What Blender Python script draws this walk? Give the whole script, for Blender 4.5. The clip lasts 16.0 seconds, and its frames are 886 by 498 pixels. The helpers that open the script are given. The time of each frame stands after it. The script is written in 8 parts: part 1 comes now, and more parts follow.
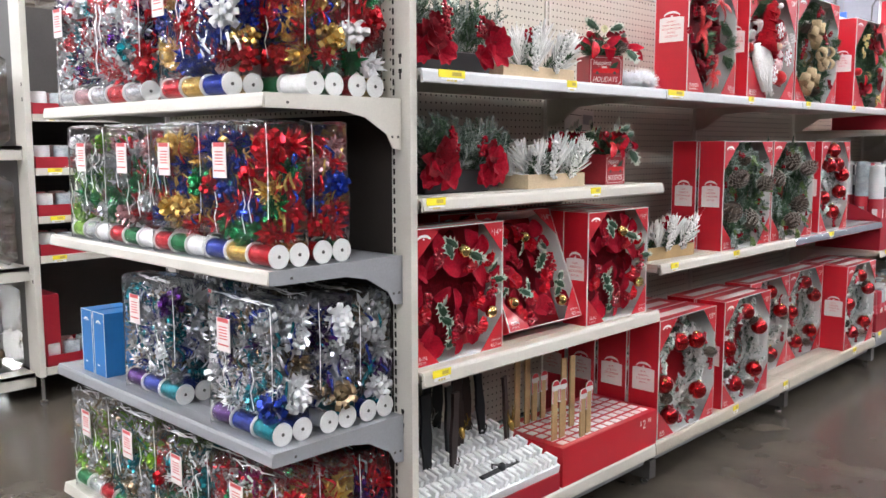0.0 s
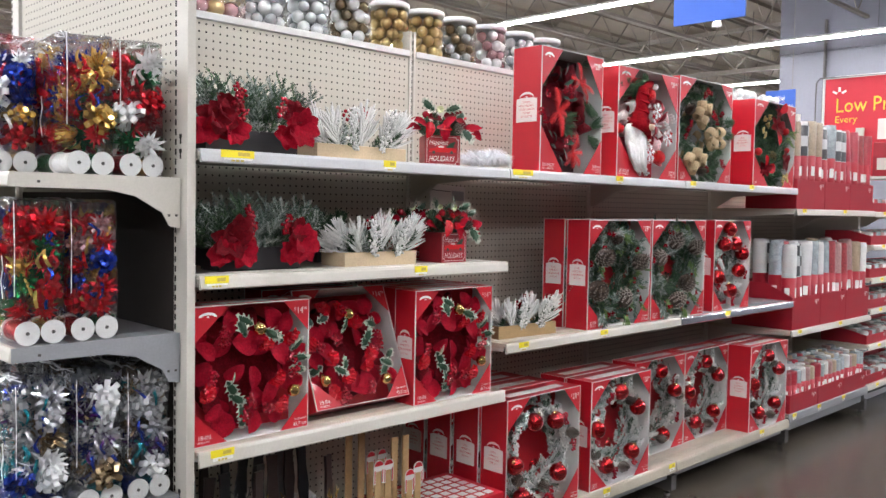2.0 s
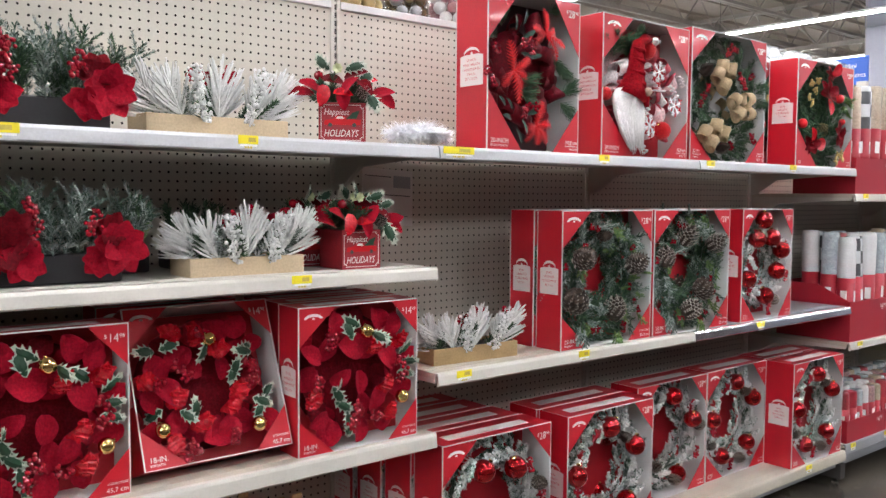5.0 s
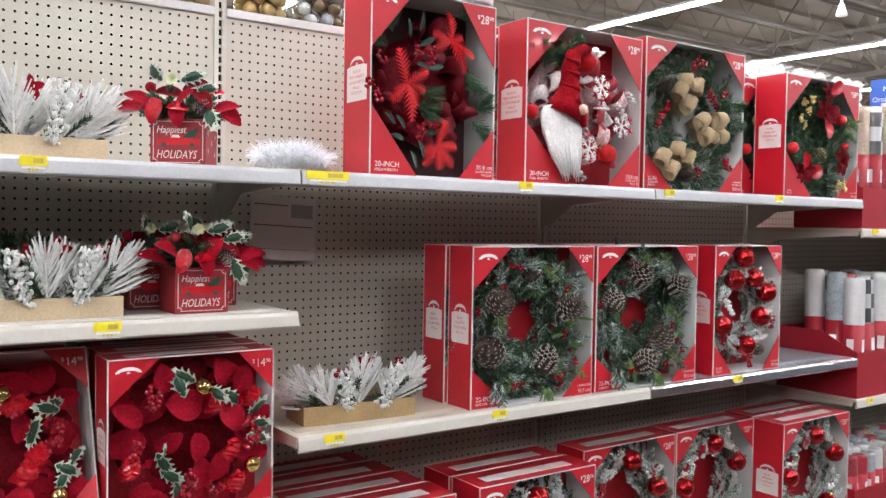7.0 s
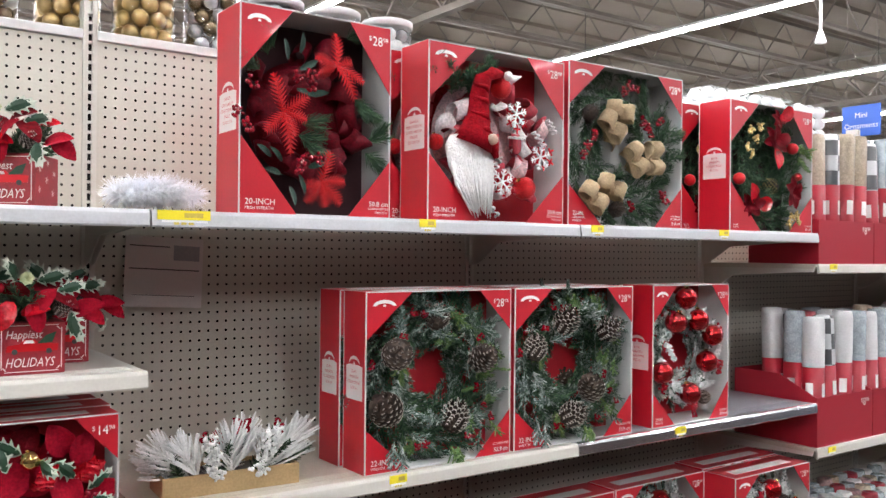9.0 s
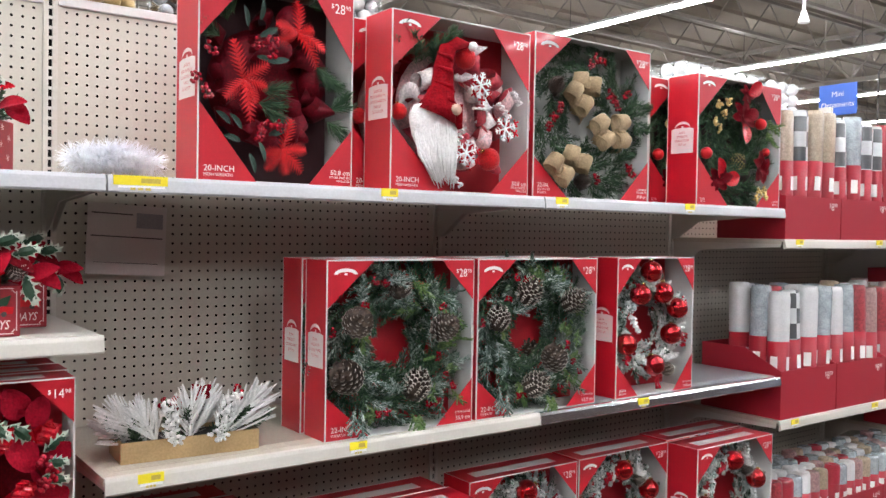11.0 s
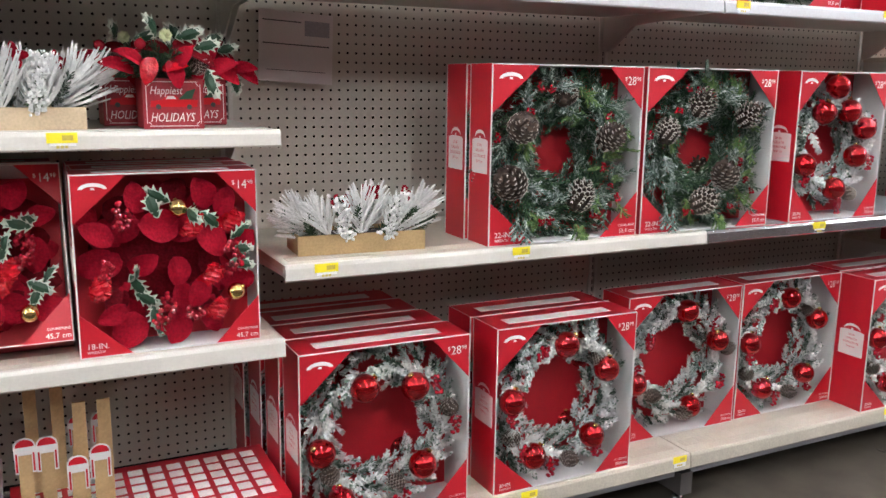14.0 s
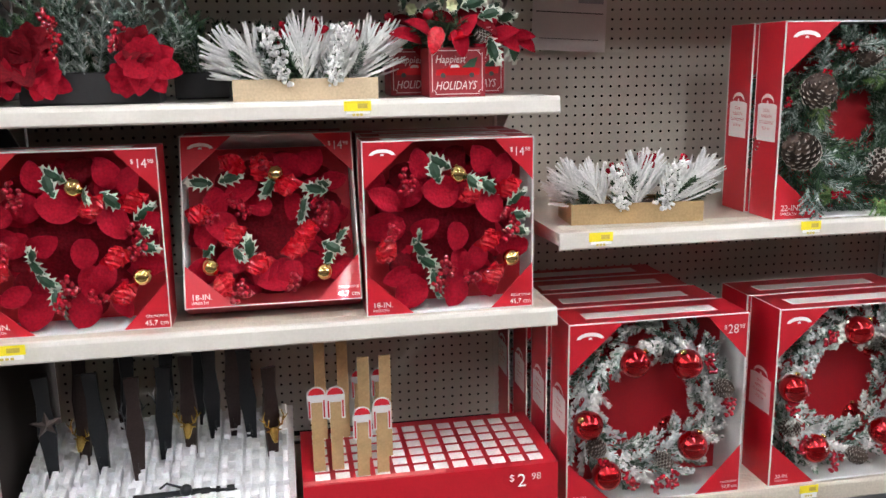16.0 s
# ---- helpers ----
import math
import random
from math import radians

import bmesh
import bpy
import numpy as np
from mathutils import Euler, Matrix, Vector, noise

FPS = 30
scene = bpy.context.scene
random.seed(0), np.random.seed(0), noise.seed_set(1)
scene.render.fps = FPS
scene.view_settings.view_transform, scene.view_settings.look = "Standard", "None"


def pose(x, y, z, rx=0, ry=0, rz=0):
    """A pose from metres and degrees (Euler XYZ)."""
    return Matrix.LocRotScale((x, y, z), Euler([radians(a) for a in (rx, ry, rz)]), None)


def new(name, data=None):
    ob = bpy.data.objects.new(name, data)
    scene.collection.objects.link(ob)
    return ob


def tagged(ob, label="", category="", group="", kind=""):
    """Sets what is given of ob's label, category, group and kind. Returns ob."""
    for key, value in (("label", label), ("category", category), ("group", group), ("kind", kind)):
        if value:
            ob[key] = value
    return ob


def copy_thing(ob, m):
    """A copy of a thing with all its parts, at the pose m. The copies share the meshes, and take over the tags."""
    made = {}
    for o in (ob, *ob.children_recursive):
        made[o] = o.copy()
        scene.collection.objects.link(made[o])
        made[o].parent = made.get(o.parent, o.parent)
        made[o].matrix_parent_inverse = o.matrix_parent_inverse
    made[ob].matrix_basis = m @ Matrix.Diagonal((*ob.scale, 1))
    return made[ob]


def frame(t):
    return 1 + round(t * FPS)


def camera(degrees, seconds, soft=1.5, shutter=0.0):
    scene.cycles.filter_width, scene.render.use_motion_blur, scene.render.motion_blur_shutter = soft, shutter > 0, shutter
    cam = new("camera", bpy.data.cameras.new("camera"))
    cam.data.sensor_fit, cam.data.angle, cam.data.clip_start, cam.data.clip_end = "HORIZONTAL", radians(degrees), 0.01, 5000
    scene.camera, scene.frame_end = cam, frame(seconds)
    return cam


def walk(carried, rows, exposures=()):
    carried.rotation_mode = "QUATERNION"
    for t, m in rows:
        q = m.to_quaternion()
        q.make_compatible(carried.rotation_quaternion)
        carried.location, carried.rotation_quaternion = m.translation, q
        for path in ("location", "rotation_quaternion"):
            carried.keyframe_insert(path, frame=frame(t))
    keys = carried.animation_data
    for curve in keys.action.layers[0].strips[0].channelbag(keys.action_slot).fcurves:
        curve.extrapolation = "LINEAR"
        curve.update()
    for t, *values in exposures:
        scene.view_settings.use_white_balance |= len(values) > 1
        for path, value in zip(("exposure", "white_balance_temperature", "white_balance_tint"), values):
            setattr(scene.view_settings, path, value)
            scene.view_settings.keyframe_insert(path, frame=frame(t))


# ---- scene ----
cam = camera(54.6, 16.0)
METRES, EYE, TILT, LEAN, TURN = 2.83, 1.27, 0.0, 0.0, 44.0
ROWS = [
    (0.0, 0.0, 0.0, 0.0, -0.01, -6.92, 0.1),
    (0.5, 0.0587, -0.0004, 0.0042, 1.79, -5.43, -0.28),
    (1.0, 0.1153, 0.0152, 0.0114, 2.25, -4.07, -0.59),
    (1.5, 0.1634, 0.0139, 0.0181, 1.67, -3.08, -0.56),
    (2.0, 0.2197, 0.0041, 0.0193, 1.29, -2.81, -1.06),
    (2.5, 0.2536, 0.0037, 0.019, 0.77, -2.82, -0.38),
    (3.0, 0.2794, 0.0452, 0.0156, 0.5, -2.64, -0.28),
    (5.5, 0.4043, 0.3076, 0.0228, 7.79, -3.26, -0.11),
    (6.0, 0.4376, 0.345, 0.0246, 8.35, -2.18, 0.16),
    (6.5, 0.4877, 0.3814, 0.0306, 9.87, -1.67, -0.72),
    (7.0, 0.5266, 0.4172, 0.0278, 10.82, -1.81, -0.96),
    (7.5, 0.5577, 0.4666, 0.0337, 10.75, -0.87, -1.51),
    (8.0, 0.5767, 0.4951, 0.0403, 10.31, 0.3, -0.28),
    (10.5, 0.6184, 0.5181, 0.0361, 10.98, -0.33, -1.08),
    (11.0, 0.6236, 0.5171, 0.0326, 9.68, -1.27, -1.0),
    (11.5, 0.6271, 0.5198, 0.0262, 7.42, -2.49, -1.05),
    (12.0, 0.6288, 0.519, 0.0159, 7.22, -4.64, -1.03),
    (12.5, 0.6273, 0.52, 0.008, 8.75, -6.92, -1.06),
    (13.0, 0.6208, 0.5177, 0.0016, 12.71, -8.51, -1.39),
    (13.5, 0.6153, 0.5177, -0.0041, 16.66, -10.01, -1.09),
    (14.0, 0.6121, 0.5167, -0.0103, 19.7, -11.11, -0.81),
    (14.5, 0.6063, 0.5152, -0.0185, 23.6, -12.06, -0.89),
    (15.0, 0.5997, 0.5142, -0.024, 27.82, -12.76, 0.23),
    (15.5, 0.5917, 0.512, -0.0234, 31.6, -12.73, 0.78),
    (16.0, 0.5833, 0.5087, -0.0214, 35.37, -12.37, 0.91),
]
EXPOSURES = [(0.0, 1.82), (1.5, 1.70), (3.0, 1.65), (7.0, 1.72), (11.0, 1.78), (13.0, 1.92), (14.5, 1.98), (16.0, 2.0)]
walk(cam, [(t, pose(0, 0, EYE, TILT, LEAN, TURN) @ pose(METRES * x, METRES * y, METRES * z, 90 + pitch, roll, yaw)) for t, x, y, z, yaw, pitch, roll in ROWS], EXPOSURES)

# ---- light and exposure ----
world = bpy.data.worlds.new("world")
world.use_nodes = True
scene.world = world
world.node_tree.nodes["Background"].inputs[0].default_value = (0.75, 0.78, 0.85, 1)
world.node_tree.nodes["Background"].inputs[1].default_value = 0.3
LAMP = 30.0

# ---- plan, in metres ----
FX = -1.572                      # front of the shelf lips
BX = -2.10                       # face of the pegboard
Y0, BAY = 1.545, 1.2192
YJ = [Y0 + BAY * k for k in range(7)]
Z_TOP, Z_LM, Z_LL, Z_RM, Z_BASE = 1.464, 1.133, 0.670, 0.835, 0.166
PEG_TOP = 1.925

# ---- materials ----
MATS = {}


def mat(name, color, rough=0.5, metal=0.0, vary=0.12, scale=6.0, bump=0.0, bscale=60.0, island=None, obj=None,
        coat=0.0, emit=0.0, sheen=0.0, spec=0.5, fine=180.0):
    """A surface with colour that varies at two scales; island: a second colour picked per loose piece."""
    if name in MATS:
        return MATS[name]
    m = bpy.data.materials.new(name)
    m.use_nodes = True
    nt = m.node_tree
    N, L = nt.nodes, nt.links
    b = N["Principled BSDF"]
    tc = N.new("ShaderNodeTexCoord")
    n1, n2 = N.new("ShaderNodeTexNoise"), N.new("ShaderNodeTexNoise")
    n1.inputs["Scale"].default_value, n2.inputs["Scale"].default_value = scale, fine
    n1.inputs["Detail"].default_value, n2.inputs["Detail"].default_value = 4, 3
    for n in (n1, n2):
        L.new(tc.outputs["Object"], n.inputs["Vector"])
    base = None
    if island:
        g = N.new("ShaderNodeNewGeometry")
        ramp = N.new("ShaderNodeValToRGB")
        ramp.color_ramp.elements[0].position, ramp.color_ramp.elements[1].position = island[1], island[2]
        ramp.color_ramp.elements[0].color, ramp.color_ramp.elements[1].color = (*color, 1), (*island[0], 1)
        L.new(g.outputs["Random Per Island"], ramp.inputs[0])
        base = ramp.outputs[0]
    if obj:
        oi = N.new("ShaderNodeObjectInfo")
        ramp = N.new("ShaderNodeValToRGB")
        els = ramp.color_ramp.elements
        ramp.color_ramp.interpolation = "CONSTANT"
        cols = [color] + list(obj)
        while len(els) < len(cols):
            els.new(0.5)
        for k, c in enumerate(cols):
            els[k].position, els[k].color = k / len(cols), (*c, 1)
        L.new(oi.outputs["Random"], ramp.inputs[0])
        base = ramp.outputs[0]
    add = N.new("ShaderNodeMath")
    add.operation = "ADD"
    L.new(n1.outputs["Fac"], add.inputs[0])
    L.new(n2.outputs["Fac"], add.inputs[1])
    rng = N.new("ShaderNodeMapRange")
    rng.inputs[1].default_value, rng.inputs[2].default_value = 0.7, 1.3
    rng.inputs[3].default_value, rng.inputs[4].default_value = 1 - vary, 1 + vary
    L.new(add.outputs[0], rng.inputs[0])
    mul = N.new("ShaderNodeVectorMath")
    mul.operation = "SCALE"
    if base:
        L.new(base, mul.inputs[0])
    else:
        mul.inputs[0].default_value = color
    L.new(rng.outputs[0], mul.inputs["Scale"])
    L.new(mul.outputs[0], b.inputs["Base Color"])
    r2 = N.new("ShaderNodeMapRange")
    r2.inputs[3].default_value, r2.inputs[4].default_value = max(0.02, rough * 0.85), min(1, rough * 1.15)
    L.new(n1.outputs["Fac"], r2.inputs[0])
    L.new(r2.outputs[0], b.inputs["Roughness"])
    b.inputs["Metallic"].default_value = metal
    b.inputs["Coat Weight"].default_value = coat
    b.inputs["Specular IOR Level"].default_value = spec
    if sheen:
        b.inputs["Sheen Weight"].default_value = sheen
        b.inputs["Sheen Roughness"].default_value = 0.4
    if emit:
        b.inputs["Emission Color"].default_value = (0.96, 0.965, 1.0, 1)
        b.inputs["Emission Strength"].default_value = emit
    if bump:
        bp = N.new("ShaderNodeBump")
        nb = N.new("ShaderNodeTexNoise")
        nb.inputs["Scale"].default_value = bscale
        L.new(tc.outputs["Object"], nb.inputs["Vector"])
        L.new(nb.outputs["Fac"], bp.inputs["Height"])
        bp.inputs["Strength"].default_value, bp.inputs["Distance"].default_value = bump, 0.004
        L.new(bp.outputs[0], b.inputs["Normal"])
    MATS[name] = m
    return m


def film(name, tint, gloss=0.12, bump=0.6, most=0.6, haze=0.0):
    """Clear plastic film: see-through, with glints on its creases."""
    m = bpy.data.materials.new(name)
    m.use_nodes = True
    N, L = m.node_tree.nodes, m.node_tree.links
    N.remove(N["Principled BSDF"])
    out = N["Material Output"]
    tr, gl, mx, fr = (N.new("ShaderNode" + s) for s in ("BsdfTransparent", "BsdfGlossy", "MixShader", "Fresnel"))
    tr.inputs[0].default_value = (*tint, 1)
    gl.inputs["Roughness"].default_value = gloss
    tc, nz, bp = (N.new("ShaderNode" + s) for s in ("TexCoord", "TexNoise", "Bump"))
    nz.inputs["Scale"].default_value = 14
    nz.inputs["Distortion"].default_value = 1.5
    bp.inputs["Strength"].default_value, bp.inputs["Distance"].default_value = bump, 0.01
    L.new(tc.outputs["Object"], nz.inputs["Vector"])
    L.new(nz.outputs["Fac"], bp.inputs["Height"])
    for n in (gl, fr):
        L.new(bp.outputs[0], n.inputs["Normal"])
    fr.inputs["IOR"].default_value = 1.45
    lim = N.new("ShaderNodeMath")
    lim.operation = "MULTIPLY"
    lim.inputs[1].default_value = most
    L.new(fr.outputs[0], lim.inputs[0])
    L.new(lim.outputs[0], mx.inputs[0])
    L.new(tr.outputs[0], mx.inputs[1])
    L.new(gl.outputs[0], mx.inputs[2])
    if haze:
        df, m2 = N.new("ShaderNodeBsdfDiffuse"), N.new("ShaderNodeMixShader")
        df.inputs[0].default_value = (0.8, 0.8, 0.8, 1)
        m2.inputs[0].default_value = haze
        L.new(mx.outputs[0], m2.inputs[1])
        L.new(df.outputs[0], m2.inputs[2])
        mx = m2
    L.new(mx.outputs[0], out.inputs["Surface"])
    MATS[name] = m
    return m


RED = mat("red_card", (0.53, 0.010, 0.024), 0.42, vary=0.07, scale=3, coat=0.15)
REDIN = mat("red_card_inner", (0.50, 0.010, 0.022), 0.6, vary=0.08)
REDTRAY = mat("red_corrugated_card", (0.36, 0.010, 0.025), 0.5, vary=0.08)
WHITE = mat("white_card", (0.66, 0.66, 0.65), 0.6, vary=0.05)
INK = mat("white_print", (0.85, 0.84, 0.82), 0.5, vary=0.02)
LABEL = mat("pale_label", (0.82, 0.74, 0.72), 0.6, vary=0.03)
REDINK = mat("red_print", (0.62, 0.10, 0.11), 0.6, vary=0.05)
# Near-black card: the shade inside two wreath boxes is put into its colour.
SHADEIN = mat("shaded_card_inner", (0.045, 0.012, 0.016), 0.8)
CREAM = mat("cream_enamel_steel", (0.60, 0.575, 0.52), 0.38, vary=0.05, scale=2.5, bump=0.05)
CREAM2 = mat("worn_cream_steel", (0.52, 0.475, 0.395), 0.5, vary=0.14, scale=5, bump=0.1)
GREYM = mat("grey_enamel_steel", (0.28, 0.29, 0.31), 0.4, vary=0.07, scale=3)
LIPG = mat("pale_grey_rail", (0.52, 0.53, 0.55), 0.32, vary=0.08, scale=3)
CHROME = mat("bright_steel_rail", (0.62, 0.63, 0.65), 0.18, 1.0, vary=0.15, scale=3)
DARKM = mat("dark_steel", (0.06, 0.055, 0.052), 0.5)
PEG = mat("cream_pegboard", (0.56, 0.53, 0.46), 0.55, vary=0.05, scale=1.2)
# Near-black for sheets and marks that stand for shade in holes and slots.
HOLLOW_SHADE = mat("hollow_shade_black", (0.012, 0.010, 0.009), 0.9)
YELLOW = mat("yellow_tag", (0.90, 0.76, 0.03), 0.5, vary=0.04)
TAGWHITE = mat("tag_white", (0.85, 0.85, 0.85), 0.5, vary=0.03)
OCHRE = mat("ochre_print", (0.60, 0.47, 0.08), 0.6)
GREYINK = mat("grey_print", (0.32, 0.32, 0.34), 0.6)
PAPER = mat("paper_sheet", (0.66, 0.62, 0.60), 0.7, vary=0.04)
FLOOR = mat("polished_concrete", (0.082, 0.070, 0.057), 0.26, vary=0.28, scale=0.7, bump=0.02, bscale=3, fine=5, spec=0.6)
CEIL = mat("ceiling_deck", (0.25, 0.205, 0.165), 0.8, vary=0.15, scale=1)
JOIST = mat("painted_steel_joist", (0.20, 0.172, 0.146), 0.6, vary=0.1)
WALL = mat("lilac_grey_wall", (0.175, 0.175, 0.21), 0.7, vary=0.05, scale=0.5, fine=20)
WALLD = mat("darker_wall_band", (0.13, 0.13, 0.16), 0.7, vary=0.05)
LIGHTM = mat("lamp_tube", (0.9, 0.9, 0.9), 0.5, emit=LAMP)
PINE = mat("green_pine_needles", (0.022, 0.062, 0.034), 0.6, vary=0.3, scale=30, island=((0.09, 0.17, 0.08), 0.3, 0.9))
PINEL = mat("light_green_needles", (0.10, 0.20, 0.06), 0.6, vary=0.3, scale=30, island=((0.24, 0.33, 0.12), 0.3, 0.9))
FROST = mat("lightly_frosted_needles", (0.035, 0.075, 0.048), 0.65, vary=0.25, scale=40, island=((0.46, 0.52, 0.48), 0.40, 0.98))
SNOW = mat("snowy_needles", (0.16, 0.24, 0.19), 0.75, vary=0.2, scale=40, island=((0.74, 0.77, 0.77), 0.15, 0.5))
FLOCK = mat("white_flocked_needles", (0.66, 0.67, 0.66), 0.85, vary=0.15, scale=60, island=((0.82, 0.82, 0.81), 0.1, 0.6))
# Darker copy of the petal velvet: own deep red, and painted shade on petals.
VELVET_DEEP_SHADE = mat("deep_crimson_shade_velvet", (0.13, 0.003, 0.008), 0.75, vary=0.4, scale=28, spec=0.1, bump=0.5, bscale=90)
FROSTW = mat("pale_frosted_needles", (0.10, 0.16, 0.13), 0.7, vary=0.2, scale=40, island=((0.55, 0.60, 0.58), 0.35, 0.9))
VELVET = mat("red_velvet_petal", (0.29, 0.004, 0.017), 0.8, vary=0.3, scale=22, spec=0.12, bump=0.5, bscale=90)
SATIN = mat("bright_red_satin_petal", (0.47, 0.004, 0.014), 0.25, vary=0.3, scale=50, bump=0.8, bscale=120)
GLIT = mat("red_glitter_petal", (0.66, 0.008, 0.014), 0.35, 0.25, vary=0.5, scale=300, bump=0.9, bscale=700, fine=900)
CRIMSONM = mat("crimson_mesh_ribbon", (0.13, 0.002, 0.010), 0.5, spec=0.2, vary=0.35, scale=90, bump=0.4, bscale=400)
CREAMP = mat("cream_green_petal", (0.62, 0.66, 0.40), 0.6)
BURG = mat("burgundy_mesh_ribbon", (0.12, 0.002, 0.008), 0.55, spec=0.12, vary=0.3, scale=90, bump=0.4, bscale=400)
BERRY = mat("red_berries", (0.30, 0.006, 0.018), 0.22, vary=0.2, coat=0.6)
BAUBLE = mat("glossy_red_bauble", (0.42, 0.005, 0.010), 0.07, 0.85, vary=0.03, coat=0.5)
MATTEB = mat("satin_red_bauble", (0.62, 0.012, 0.02), 0.35, 0.3, vary=0.03)
GOLD = mat("gold_bauble", (0.80, 0.58, 0.22), 0.12, 1.0, vary=0.05)
GOLDB = mat("gold_berries", (0.72, 0.55, 0.24), 0.3, 0.9, vary=0.15)
CONE = mat("pine_cone_scales", (0.028, 0.017, 0.012), 0.7, vary=0.3, scale=90, island=((0.085, 0.055, 0.040), 0.0, 1.0))
CONEF = mat("frosted_cone_tips", (0.44, 0.39, 0.35), 0.8, vary=0.2)
HOLLY = mat("holly_green", (0.012, 0.050, 0.024), 0.45, vary=0.2, scale=40)
HOLLYW = mat("holly_cream_edge", (0.46, 0.50, 0.42), 0.55, vary=0.1)
DLEAF = mat("dark_glitter_leaf", (0.016, 0.045, 0.032), 0.35, 0.2, vary=0.5, scale=200, bump=0.5, bscale=500)
BURLAP = mat("tan_burlap", (0.46, 0.34, 0.20), 0.85, vary=0.2, scale=200, bump=0.7, bscale=500)
WOOD = mat("pale_wood", (0.60, 0.47, 0.31), 0.6, vary=0.15, scale=9, bump=0.1)
WOODD = mat("golden_wood", (0.42, 0.29, 0.14), 0.55, vary=0.2, scale=12, bump=0.1)
BLACKP = mat("black_pot", (0.02, 0.02, 0.022), 0.5)
STEM = mat("dark_stem", (0.06, 0.05, 0.03), 0.8)
WHITEF = mat("white_faux_fur", (0.90, 0.89, 0.88), 0.85, vary=0.1, scale=80, bump=0.8, bscale=150)
PINKM = mat("pink_white_mesh_ribbon", (0.66, 0.30, 0.32), 0.5, vary=0.35, scale=120, island=((0.80, 0.62, 0.62), 0.2, 0.8))
SNOWFL = mat("white_snowflake", (0.85, 0.86, 0.88), 0.5, vary=0.03)
MESHW = mat("white_mesh_ribbon", (0.72, 0.66, 0.66), 0.45, vary=0.3, scale=150)
MESHR = mat("red_mesh_ribbon", (0.42, 0.03, 0.05), 0.5, vary=0.4, scale=150)
FELT = mat("red_felt", (0.26, 0.004, 0.010), 0.9, spec=0.1, vary=0.35, scale=60, bump=0.8, bscale=90)
TANFELT = mat("tan_felt", (0.62, 0.42, 0.32), 0.8)
TINSEL = mat("white_tinsel", (0.80, 0.83, 0.88), 0.35, 0.0, vary=0.2, scale=60, island=((0.86, 0.88, 0.92), 0.0, 0.7))
BLUEC = mat("blue_card", (0.02, 0.18, 0.50), 0.5, vary=0.06)
BLUES = mat("blue_sign", (0.03, 0.12, 0.55), 0.45, vary=0.04)
SIGNRED = mat("red_sign", (0.68, 0.02, 0.045), 0.5, vary=0.04)
SIGNY = mat("yellow_print", (0.88, 0.66, 0.06), 0.5, vary=0.03)
FILM = film("clear_film", (0.95, 0.955, 0.955), 0.08, 0.4, 0.8, 0.012)
JARM = film("clear_jar_plastic", (0.92, 0.93, 0.92), 0.06, 0.1)
# Near-white for film folds, with glint streaks put into the colour.
SEAM_GLINT = mat("film_fold_glint", (0.80, 0.81, 0.82), 0.15, coat=1.0)
CELLW = mat("bright_white_cell", (0.82, 0.83, 0.82), 0.5)
FOIL = {}
for fn, fc in (("red", (0.62, 0.015, 0.03)), ("green", (0.02, 0.26, 0.09)), ("blue", (0.015, 0.045, 0.36)), ("gold", (0.75, 0.50, 0.14)),
               ("silver", (0.66, 0.67, 0.70)), ("white", (0.75, 0.75, 0.76)), ("teal", (0.01, 0.26, 0.32)), ("purple", (0.09, 0.015, 0.19)),
               ("lime", (0.28, 0.55, 0.05)), ("pink", (0.62, 0.36, 0.38)), ("magenta", (0.5, 0.02, 0.24)), ("bronze", (0.30, 0.22, 0.13))):
    FOIL[fn] = mat("foil_" + fn, fc, 0.5 if fn == "white" else 0.22, 0.0 if fn == "white" else 0.72, vary=0.15, scale=60)


